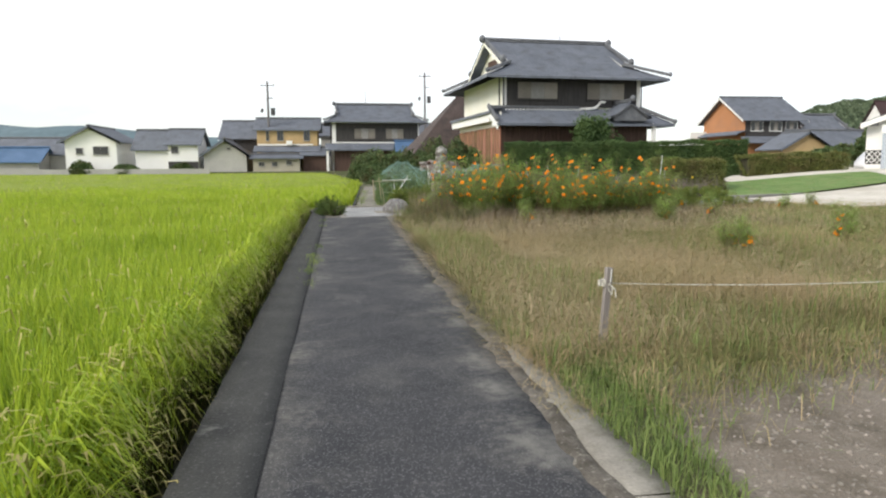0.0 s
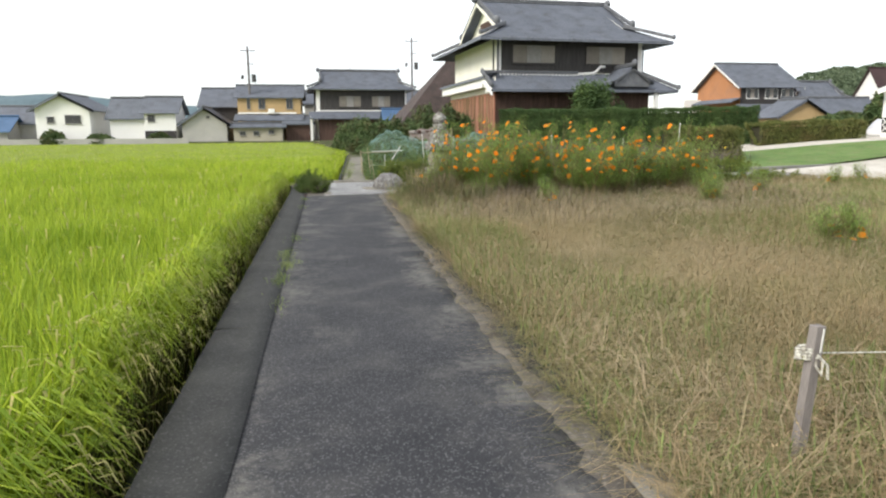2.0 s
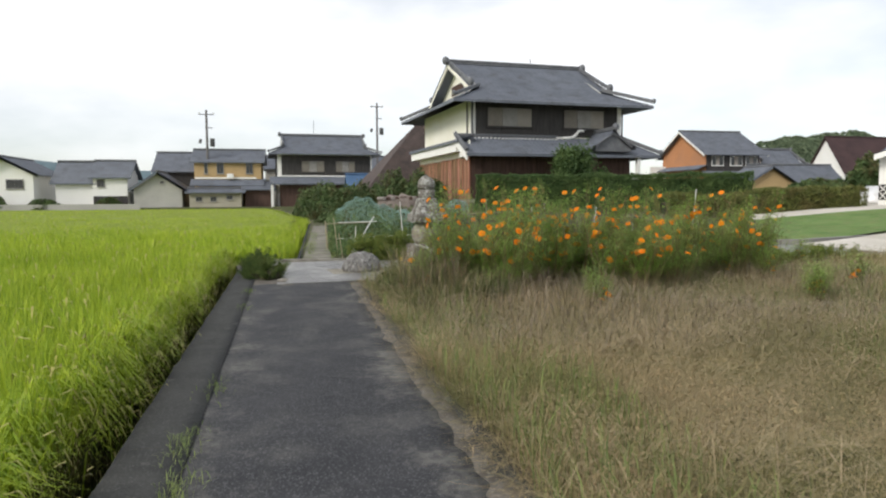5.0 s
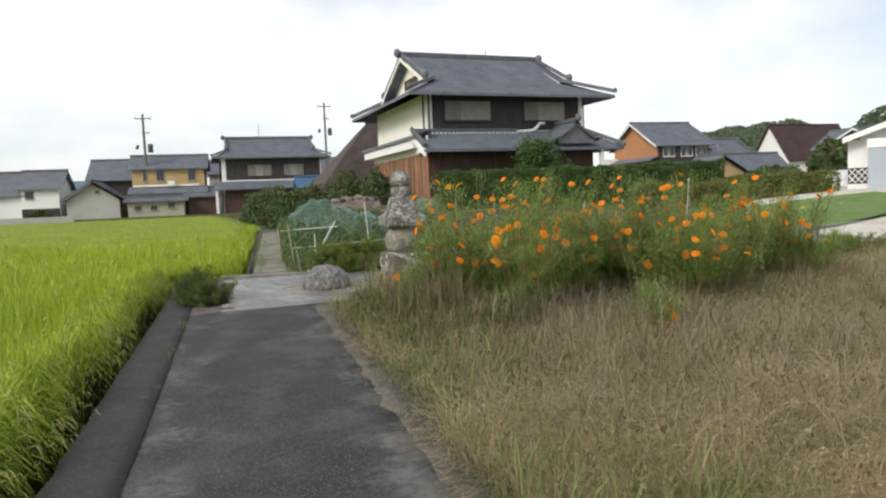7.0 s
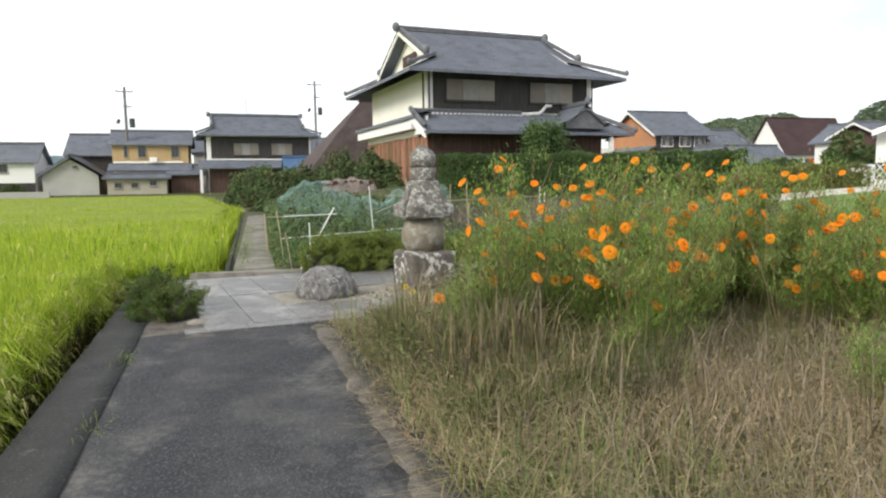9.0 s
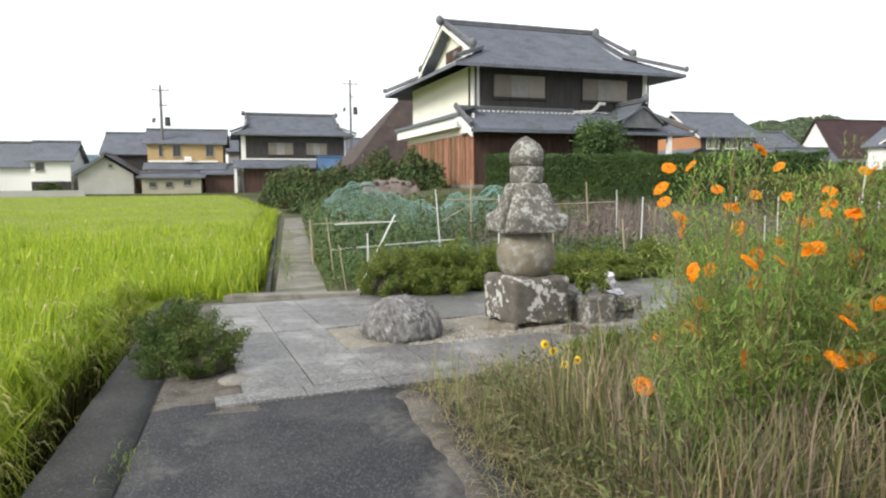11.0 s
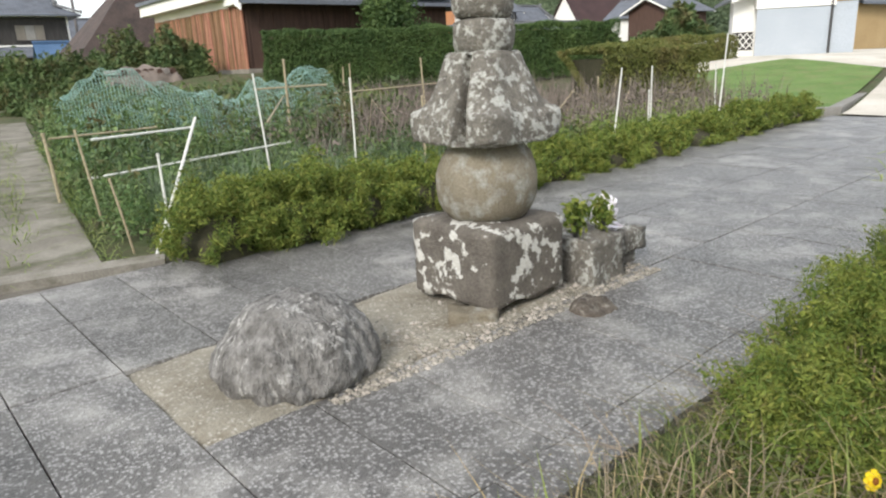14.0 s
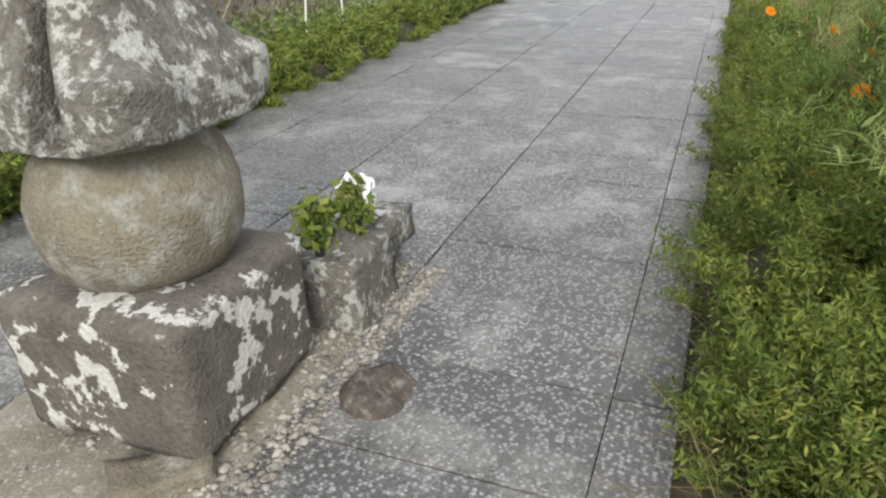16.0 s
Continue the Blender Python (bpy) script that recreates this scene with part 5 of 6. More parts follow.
def leaning_edge():
    # plants at the paddy's rim arch over the ditch in clumps, withered below
    r = np.random.default_rng(29)
    clumps = 620
    cy = r.uniform(-0.5, 22, clumps)
    reach = r.uniform(0.12, 0.46, clumps) * (0.75 + 0.35 * np.sin(cy * 2.3) * np.sin(cy * 0.7 + 1))
    top = r.uniform(0.05, 0.34, clumps)
    per = 26
    n = clumps * per
    ys = np.repeat(cy, per) + r.normal(size=n) * 0.05
    x = np.array([kerb_edge(v) for v in ys]) - 0.46 - r.uniform(-0.05, 0.14, n)
    root = np.stack([x, ys, np.repeat(top, per) - r.uniform(0.05, 0.45, n)], 1)
    az = np.repeat(r.normal(0.0, 0.4, clumps), per) + r.normal(0.0, 0.3, n)
    h = r.uniform(0.16, 0.34, n)
    me = blade_mesh("leaning_rice", r, root, h, r.uniform(0.008, 0.014, n), np.repeat(reach, per) * r.uniform(0.7, 1.25, n), 0.45, az)
    v = np.empty(len(me.vertices) * 3, np.float32)
    me.vertices.foreach_get("co", v)
    v = v.reshape(-1, 5, 3)
    v[:, 4, 2] -= r.uniform(0.06, 0.3, n)
    me.vertices.foreach_set("co", v.ravel())
    tagged(part("leaning_rice", me, RICE), "rice leaves bending over the ditch", "rice", kind="stuff")
    # heavy ears at the end of the arching stems
    k = 2200
    pick = r.integers(0, n, k)
    base = v[pick, 4] + r.normal(size=(k, 3)) * 0.03
    bv, bq, bt = blades(r, base, np.full(k, 0.02), np.full(k, 0.013), r.uniform(0.05, 0.12, k), 0.5, az[pick])
    bv = bv.reshape(-1, 5, 3)
    bv[:, 4, 2] -= r.uniform(0.05, 0.12, k)
    tagged(part("rim_ears", np_mesh("rim_ears", bv.reshape(-1, 3), bq, bt), RICE_EAR), "drooping tan ears of rice at the rim", "rice", kind="stuff")
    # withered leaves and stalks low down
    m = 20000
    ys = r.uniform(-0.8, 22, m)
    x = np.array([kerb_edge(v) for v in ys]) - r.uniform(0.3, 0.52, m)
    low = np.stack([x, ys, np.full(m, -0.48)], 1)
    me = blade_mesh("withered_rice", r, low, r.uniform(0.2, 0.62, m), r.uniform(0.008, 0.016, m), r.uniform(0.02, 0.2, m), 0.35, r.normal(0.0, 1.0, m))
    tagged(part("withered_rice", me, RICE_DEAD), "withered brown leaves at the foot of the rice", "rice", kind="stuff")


leaning_edge()


# ---- dry field and weeds ----
def in_field(x, y):
    """The dry grass field beside the walk."""
    front = 3.75 + 0.36 * (x - 2.6) if x > 2.5 else 3.9
    back = 17.7 + 0.124 * (x - 1.7)
    return (x > 1.86 + 0.06 * np.sin(y * 2.1)) & (y > front + 0.25 * np.sin(x * 3.1)) & (y < back)


def scatter(rng, n, x0, x1, y0, y1):
    p = np.stack([rng.uniform(x0, x1, n), rng.uniform(y0, y1, n), np.full(n, -0.04)], 1)
    return p


rng = np.random.default_rng(40)


def grass_field(name, p, hmin, hmax, wid, lean, material, label, seed):
    r = np.random.default_rng(seed)
    n = len(p)
    patch = 0.75 + 0.35 * np.sin(p[:, 0] * 1.1 + 0.6 * np.sin(p[:, 1])) * np.sin(p[:, 1] * 0.8)
    me = blade_mesh(name, r, p, r.uniform(hmin, hmax, n) * patch, r.uniform(0.6, 1.4, n) * wid, r.uniform(0.2, 1.0, n) * lean)
    tagged(part(name, me, material), label, "grass", kind="stuff")


def field_points(r, n, x0, x1, y0, y1):
    p = scatter(r, n, x0, x1, y0, y1)
    keep = np.array([bool(in_field(a, b)) and not (a < 3.3 and b > 15.3 and r.uniform() < 0.72) for a, b in p[:, :2]])
    return p[keep]


grass_field("dry_grass_near", field_points(rng, 120000, 1.85, 9, 3.5, 12), 0.12, 0.4, 0.0028, 0.6, DRY, "dry straw-coloured field grass", 41)
grass_field("dry_grass_middle", field_points(rng, 90000, 1.85, 16, 10, 19.2), 0.12, 0.4, 0.0036, 0.6, DRY, "dry straw-coloured field grass", 42)
grass_field("dry_grass_far", field_points(rng, 36000, 8, 24, 4, 19), 0.14, 0.4, 0.008, 0.4, DRY, "dry straw-coloured field grass", 43)
def tangle(name, p, material, label, seed, long=0.55):
    """Fallen stems crossing one another at low angles."""
    r = np.random.default_rng(seed)
    n = len(p)
    p = p.copy()
    p[:, 2] += r.uniform(0.02, 0.22, n)
    me = blade_mesh(name, r, p, r.uniform(0.03, 0.24, n), r.uniform(0.0022, 0.0042, n), r.uniform(0.4, 1.2, n) * long, 0.5)
    tagged(part(name, me, material), label, "grass", kind="stuff")


tangle("fallen_stems", field_points(rng, 15000, 1.85, 8, 4, 12), STRAW, "pale fallen grass stems in a tangle", 58)
tangle("fallen_stems", field_points(rng, 18000, 1.85, 12, 11, 17.5), STRAW, "pale fallen grass stems in a tangle", 59)
gp = field_points(rng, 90000, 1.85, 16, 3.5, 19)
green = np.array([noise.noise(Vector((a * 0.35, b * 0.35, 5.0))) + (0.35 if b < 5.5 else 0) + 0.45 * (a < 2.9) for a, b in gp[:, :2]])
gp = gp[green > -0.02]
for name, x0, x1, y0, y1, n, sz, seed in (("seed_haze_near", 1.9, 9, 3.6, 12, 60000, 0.008, 55), ("seed_haze_far", 1.9, 17, 9, 19, 50000, 0.012, 56)):
    hp = field_points(rng, n, x0, x1, y0, y1)
    hp[:, 2] = 0.1 + 0.3 * rng.uniform(0, 1, len(hp)) * (0.7 + 0.3 * np.sin(hp[:, 0] * 1.1) * np.sin(hp[:, 1] * 0.8))
    tagged(part(name, leaf_mesh(name, np.random.default_rng(seed), hp, np.full(len(hp), sz), 0.3), DRY), "fine tan seed heads over the dry grass", "grass", kind="stuff")
grass_field("green_field_grass", gp, 0.15, 0.45, 0.006, 0.2, GRASS, "green grass in the dry field", 44)
vp = np.stack([rng.uniform(1.95, 2.7, 5000), rng.uniform(1.6, 4.6, 5000), np.full(5000, -0.03)], 1)
vp = vp[(vp[:, 0] < 2.05 + 0.2 * np.maximum(vp[:, 1] - 1.6, 0) + 0.1)]
grass_field("verge_grass", vp, 0.06, 0.2, 0.005, 0.1, GRASS, "short green verge grass", 45)
fr = np.stack([rng.uniform(2.3, 6.5, 9000), np.zeros(9000), np.full(9000, -0.03)], 1)
fr[:, 1] = 3.6 + 0.36 * (fr[:, 0] - 2.6) + rng.normal(size=9000) * 0.35
grass_field("gravel_edge_straw", fr[1::2], 0.1, 0.32, 0.004, 0.3, DRY, "dry grass along the gravel", 49)
grass_field("gravel_edge_grass", fr[::3], 0.08, 0.26, 0.005, 0.2, GRASS, "green grass along the gravel", 46)
# fallen straw over the edging
sp = np.stack([rng.normal(1.92, 0.1, 3500), rng.uniform(3, 17.8, 3500), rng.uniform(-0.01, 0.03, 3500)], 1)
me = blade_mesh("fallen_straw", np.random.default_rng(47), sp, rng.uniform(0.01, 0.1, 3500), np.full(3500, 0.004), rng.uniform(0.05, 0.2, 3500))
tagged(part("fallen_straw", me, DRY), "matted straw over the path edge", "straw", kind="stuff")
wp = []
for cx, cy, k in ((0.16, 9.3, 120), (0.12, 8.6, 90), (0.1, 10.0, 120), (0.16, 11.2, 60), (0.2, 7.6, 40), (0.05, 16.8, 60), (0.1, 15.2, 40)):
    wp.append(np.stack([rng.normal(cx, 0.05, k), rng.normal(cy, 0.16, k), np.full(k, 0.0)], 1))
grass_field("joint_weeds", np.concatenate(wp), 0.03, 0.1, 0.004, 0.08, GRASS, "small weeds in the kerb joint", 48)

# gravel lot
lot = strip("gravel_lot", [(2.15, -5), (40, -5), (40, 14), (5.2, 4.75), (2.55, 3.85), (2.3, 3.0)], -0.012, 0.1, GRAVEL, "dusty tan gravel lot", "gravel")
pb = []
r = np.random.default_rng(50)
for k in range(4500):
    x = 2.3 + abs(r.normal()) * 2.2
    yv = r.uniform(1.2, 3.9 + 0.36 * (x - 2.6))
    pb.append((x, yv, -0.012, 0.003 + 0.015 * r.uniform(0, 1) ** 4))
oct_v = np.array([(1, 0, 0), (0, 1, 0), (-1, 0, 0), (0, -1, 0), (0, 0, 0.7), (0.6, 0.6, 0.4), (-0.6, 0.6, 0.4), (-0.6, -0.6, 0.4), (0.6, -0.6, 0.4)])
oct_f = [(0, 1, 5), (1, 2, 6), (2, 3, 7), (3, 0, 8), (0, 5, 8), (1, 6, 5), (2, 7, 6), (3, 8, 7), (5, 6, 4), (6, 7, 4), (7, 8, 4), (8, 5, 4)]


def pebbles(name, spots, label, seed, material=PEBBLE):
    r = np.random.default_rng(seed)
    v, f = [], []
    for k, (x, yy, z, s) in enumerate(spots):
        a = r.uniform(0, math.tau)
        rot = np.array([(math.cos(a), -math.sin(a), 0), (math.sin(a), math.cos(a), 0), (0, 0, 1)])
        v.append((oct_v * r.uniform(0.7, 1.3, (9, 1)) * (s, s * r.uniform(0.6, 1), s)) @ rot.T + (x, yy, z))
        f.append(np.array(oct_f) + 9 * k)
    tagged(part(name, np_mesh(name, np.concatenate(v), None, np.concatenate(f)), material), label, "gravel", kind="stuff")


pebbles("gravel_stones", pb, "loose tan gravel stones", 51)
gs = []
for k in range(4200):
    u, vv = r.uniform(0.5, 3.05), r.normal(1.05, 0.24)
    c = cross(u, min(max(vv, 0.84 + 0.06 * r.uniform()), 2.0))
    gs.append((c.x, c.y, 0.012, 0.005 + 0.017 * r.uniform(0, 1) ** 3))
pebbles("grit_stones", gs, "loose grit round the pagoda base", 52, GRIT)


# ---- shrubs ----
def bush(name, spots, count, leaf, material, label, category, seed, z=0.0, flat=0.6, group="", stems=0):
    """A low shrub: leaves over overlapping mounds (x, y, rx, ry, h)."""
    r = np.random.default_rng(seed)
    x0, y0 = spots[0][0], spots[0][1]
    ob = thing(name, pose(x0, y0, z), label, category, group)
    pts = []
    area = np.array([s[2] * s[3] for s in spots])
    for s, k in zip(spots, (count * area / area.sum()).astype(int)):
        d = r.normal(size=(k, 3))
        d[:, 2] = np.abs(d[:, 2])
        d /= np.linalg.norm(d, axis=1)[:, None]
        rad = r.uniform(0.55, 1.02, k) ** 0.5
        lump = np.array([1 + 0.28 * noise.fractal(Vector((a[0] * 2.5 + s[0], a[1] * 2.5 + s[1], a[2] * 2.5 + seed)), 1.0, 2.0, 3) for a in d])
        if material in (JUNIPER, JUNIPER_SHADE):
            # sprays: leaves gathered in tufts with gaps between them
            nt = max(k // (250 if leaf < 0.024 else 210), 1)
            pick = r.integers(0, nt, k)
            out = d[:nt][pick]
            tuft = r.uniform(0.66, 1.26, nt)[pick]
            lump = lump[:nt][pick] * tuft
            rad = 0.97 + 0.0 * rad
            sc = 0.027 if leaf < 0.024 else 0.038
            jit = r.normal(size=(k, 3)) * sc
            along = r.uniform(-0.1, 0.07, k)[:, None] * (out + (0, 0, 0.5))
            pts.append(out * lump[:, None] * (s[2], s[3], s[4]) + jit * (1, 1, 0.7) + along + (s[0] - x0, s[1] - y0, 0.03))
            pts[-1][:, 2] = np.maximum(pts[-1][:, 2], 0.01)
            continue
        pts.append(d * (rad * lump)[:, None] * (s[2], s[3], s[4]) + (s[0] - x0, s[1] - y0, 0.02))
    pts = np.concatenate(pts)
    part("foliage", leaf_mesh("foliage", r, pts, np.full(len(pts), leaf * (0.8 if material in (JUNIPER, JUNIPER_SHADE) else 1)), 0.26 if material in (JUNIPER, JUNIPER_SHADE) else 0.42), material, ob)
    core = bmesh.new()
    for s in spots:
        c = bmesh.new()
        bmesh.ops.create_icosphere(c, subdivisions=3, radius=1)
        for v in c.verts:
            v.co = Vector((v.co.x * s[2] * 0.72 + s[0] - x0, v.co.y * s[3] * 0.72 + s[1] - y0, max(v.co.z, -0.05) * s[4] * 0.72))
        tmp = bpy.data.meshes.new("tmp")
        c.to_mesh(tmp)
        c.free()
        core.from_mesh(tmp)
        bpy.data.meshes.remove(tmp)
    # solid core; INNER paints dark shade into the gaps between leaves
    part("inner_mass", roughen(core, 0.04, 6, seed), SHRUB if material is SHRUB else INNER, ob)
    if stems:
        b = bmesh.new()
        for k in range(stems):
            s = spots[int(r.integers(len(spots)))]
            a = r.uniform(0, math.tau)
            q = r.uniform(0.3, 0.9)
            px, py = s[0] - x0 + s[2] * q * math.cos(a), s[1] - y0 + s[3] * q * math.sin(a)
            tube([(px * 0.9, py * 0.9, 0), (px, py, s[4] * (1.1 - q * 0.4))], [0.006, 0.003], 5, b)
        part("twig_cluster", b, TWIG, ob)
    return ob


# this shrub's shade comes from its darker leaf colour
bush("juniper_shrub", [(0.16, 18.9, 0.33, 0.48, 0.36), (0.32, 18.58, 0.27, 0.28, 0.28), (0.05, 19.25, 0.24, 0.3, 0.29)], 36000, 0.0195, JUNIPER_SHADE, "green creeping juniper beside the kerb, darkened by painted shade", "shrub", 61, stems=12)
# low juniper hedge behind the walk
for k, (u, rx, h) in enumerate(((1.25, 0.42, 0.44), (1.85, 0.5, 0.47), (2.55, 0.48, 0.42), (3.3, 0.6, 0.36), (4.3, 0.65, 0.33), (5.3, 0.7, 0.32), (6.4, 0.75, 0.3), (7.6, 0.8, 0.3), (8.9, 0.85, 0.3), (10.2, 0.85, 0.34), (11.5, 0.85, 0.35), (12.8, 0.85, 0.35))):
    c = cross(u, 3.62 + 0.03 * u)
    bush("juniper_hedge_shrub", [(c.x, c.y, rx, 0.42, h), (c.x + 0.3, c.y + 0.1, rx * 0.7, 0.36, h * 1.05)], int(25000 - 1200 * k), 0.027 + 0.0014 * k, JUNIPER, "low clipped yellow-green juniper beside the walk", "shrub", 70 + k, group="juniper hedge")
# junipers on the field side
for k, (u, v, rx, ry, h) in enumerate(((1.6, -0.62, 0.3, 0.24, 0.2), (2.3, -0.64, 0.42, 0.36, 0.34), (3.2, -0.62, 0.5, 0.38, 0.42), (4.1, -0.6, 0.5, 0.36, 0.37), (5.1, -0.58, 0.55, 0.33, 0.31), (6.2, -0.58, 0.6, 0.32, 0.28), (7.5, -0.58, 0.7, 0.33, 0.28), (8.9, -0.58, 0.75, 0.33, 0.28), (10.5, -0.58, 0.85, 0.33, 0.28))):
    c = cross(u, v)
    bush("juniper_border_shrub", [(c.x, c.y, rx, ry, h), (c.x - 0.25, c.y - 0.15, rx * 0.7, ry * 0.8, h * 0.9)], 44000 if k < 6 else 14000, 0.018 if k < 6 else 0.028, JUNIPER, "bushy green juniper at the walk's edge with bare twigs", "shrub", 90 + k, group="field junipers", stems=26 if k < 4 else 0)


def clipped_hedge(name, corners, h0, h1, count, leaf, material, label, seed):
    """A clipped hedge: a leafy box between two points (front line), of a depth."""
    (xa, ya), (xb, yb), depth = corners
    r = np.random.default_rng(seed)
    d = Vector((xb - xa, yb - ya, 0))
    L = d.length
    rot = math.degrees(math.atan2(d.y, d.x))
    zb = min(land(xa, ya), land(xb, yb)) - 0.1
    ob = thing(name, pose(xa, ya, zb, 0, 0, rot), label, "hedge")
    H = h1 - zb
    u, f = r.uniform(0, L, count), r.uniform(0, 1, count)
    area = np.array((L * H, L * depth, depth * H, depth * H))
    side = r.choice(4, count, p=area / area.sum())
    yy = np.where(side == 0, 0.0, np.where(side == 1, f * depth, f * depth))
    zz = np.where(side == 1, H, f * H)
    u = np.where(side == 2, 0, np.where(side == 3, L, u))
    p = np.stack([u, yy, zz], 1)
    lump = np.array([noise.fractal(Vector((a[0] * 1.1, a[1] * 1.1, a[2] * 1.1 + seed)), 1.0, 2.0, 3) for a in p])
    p += np.stack([np.where(side > 1, 0.12, 0) * lump, np.where(side == 0, -0.16, 0.0) * lump, np.where(side == 1, 0.16, 0.0) * lump], 1)
    p += r.normal(size=p.shape) * 0.035
    part("foliage", leaf_mesh("foliage", r, p, np.full(count, leaf)), material, ob)
    # added core whose dark colour stands for shade inside the hedge
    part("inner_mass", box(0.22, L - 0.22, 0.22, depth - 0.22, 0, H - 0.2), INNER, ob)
    return ob


clipped_hedge("clipped_hedge", ((10.6, 42.2), (23.7, 36.4), 1.3), 0.3, 2.62, 90000, 0.05, HEDGE, "long clipped dark green hedge before the farmhouse", 111)
clipped_hedge("olive_hedge", ((14.2, 28.6), (17.2, 27.6), 2.3), 0.1, 1.46, 34000, 0.04, HEDGE_OLIVE, "clipped olive-green hedge block on the lawn", 112)
clipped_hedge("low_hedge", ((22.6, 34.6), (28.2, 33.9), 1.6), 0.5, 1.8, 26000, 0.05, HEDGE_OLIVE, "low dark hedge beside the drive", 113)


def tree(name, x, y, z, h, crown, count, leaf, material, label, seed, trunk=0.12):
    r = np.random.default_rng(seed)
    ob = thing(name, pose(x, y, z), label, "tree")
    b = bmesh.new()
    tube([(0, 0, -0.2), (0.05, 0.02, h * 0.35), (0.0, 0.05, h * 0.8)], [trunk, trunk * 0.7, trunk * 0.25], 8, b)
    tips = []
    for k in range(9):
        a = r.uniform(0, math.tau)
        z0 = h * r.uniform(0.3, 0.7)
        tip = (crown * 0.75 * math.cos(a), crown * 0.75 * math.sin(a), z0 + h * r.uniform(0.1, 0.25))
        tips.append(tip)
        tube([(0.03, 0.03, z0), (tip[0] * 0.5, tip[1] * 0.5, z0 + (tip[2] - z0) * 0.6), tip], [trunk * 0.45, trunk * 0.28, trunk * 0.1], 6, b)
    part("trunk", b, GREY_WOOD, ob)
    tips.append((0, 0, h * 0.85))
    pts = np.concatenate([r.normal(size=(count // 10, 3)) * (crown * 0.3, crown * 0.3, h * 0.11) + t for t in tips])
    part("crown", leaf_mesh("crown", r, pts, np.full(len(pts), leaf)), material, ob)
    return ob


tree("garden_tree", 16.9, 43.4, 1.1, 3.2, 0.9, 7000, 0.1, HEDGE, "small dark green garden tree before the farmhouse", 121)
tree("garden_tree", 18.6, 43.2, 1.1, 1.9, 0.6, 3000, 0.08, HEDGE, "low rounded garden tree before the porch", 122)
for k, (x, y, rx, ry, h) in enumerate(((3.6, 48, 1.6, 1.6, 2.2), (5.4, 51, 1.7, 1.8, 2.5), (7.2, 50, 1.5, 1.6, 2.6), (2.4, 56, 1.6, 2.0, 2.4), (8.6, 47.5, 1.2, 1.3, 2.3), (3.0, 64, 2.0, 2.0, 2.6), (4.4, 44, 1.2, 1.2, 1.2))):
    bush("garden_shrub", [(x, y, rx, ry, h), (x + 0.7, y - 0.3, rx * 0.7, ry * 0.7, h * 0.8)], 6000, 0.11, SHRUB, "overgrown dark shrub beyond the vegetable plot", "shrub", 130 + k, z=land(x, y) * 0.6, group="overgrown shrubs")
for k, (x, y, rx, ry, h) in enumerate(((39.6, 45.4, 1.3, 1.3, 2.9), (41.5, 45.6, 1.2, 1.2, 1.9), (58, 70, 4, 3, 2.0), (66, 68, 4, 3, 2.2), (48, 60, 3, 2, 1.6), (80, 76, 3, 3, 4.0), (87, 78, 3, 3, 3.2))):
    bush("roadside_shrub", [(x, y, rx, ry, h)], 3500, 0.3, SHRUB, "dark shrubs before the far houses", "shrub", 150 + k, z=land(x, y), group="far shrubs")
for k, (x, y, rx, ry, h) in enumerate(((-33, 92.5, 1.6, 1.2, 1.6), (-27.5, 92.5, 1.8, 1.0, 1.2), (-20.5, 92.7, 1.6, 0.8, 1.3))):
    bush("yard_shrub", [(x, y, rx, ry, h)], 2500, 0.22, SHRUB, "dark shrub at the paddy's far edge", "shrub", 160 + k, z=0.3, group="yard shrubs")
strip("far_wall", [(-44, 91.6), (-17, 91.6), (-17, 91.9), (-44, 91.9)], 0.95, 1.4, GREY_WALL, "low grey concrete wall beyond the paddy", "wall")

# ---- vegetable garden ----
def veg_rows(seed, n, x0, x1, y0, y1, h, leaf, label, material=VEG):
    r = np.random.default_rng(seed)
    p = np.stack([r.uniform(x0, x1, n), r.uniform(y0, y1, n), np.zeros(n)], 1)
    lump = np.array([0.55 + 0.75 * abs(noise.fractal(Vector((a[0] * 0.9, a[1] * 1.1, seed)), 1.0, 2.0, 3)) for a in p])
    p[:, 2] = r.uniform(0, 1, n) ** 0.6 * h * lump
    tagged(part("vegetable_plants", leaf_mesh("vegetable_plants", r, p, np.full(n, leaf)), material), label, "vegetables", kind="stuff")


def veg_clumps(seed, n, x0, x1, y0, y1, h, leaf, label, material):
    """Mounded plants standing apart, tall and short mixed."""
    r = np.random.default_rng(seed)
    pts = []
    for k in range(n):
        cx, cy = r.uniform(x0, x1), y0 + (y1 - y0) * (int(r.integers(0, 6)) + r.uniform(0.2, 0.8)) / 6
        hh, w = h * r.uniform(0.4, 1.15), r.uniform(0.16, 0.34)
        m = int(r.integers(90, 150))
        d = r.normal(size=(m, 3))
        d[:, 2] = np.abs(d[:, 2])
        d /= np.linalg.norm(d, axis=1)[:, None]
        pts.append(d * r.uniform(0.6, 1.1, m)[:, None] * (w, w, hh) + (cx, cy, 0.02))
    pts = np.concatenate(pts)
    s = leaf * r.uniform(0.6, 1.3, len(pts))
    tagged(part("vegetable_plants", leaf_mesh("vegetable_plants", r, pts, s, 0.3), material), label, "vegetables", kind="stuff")


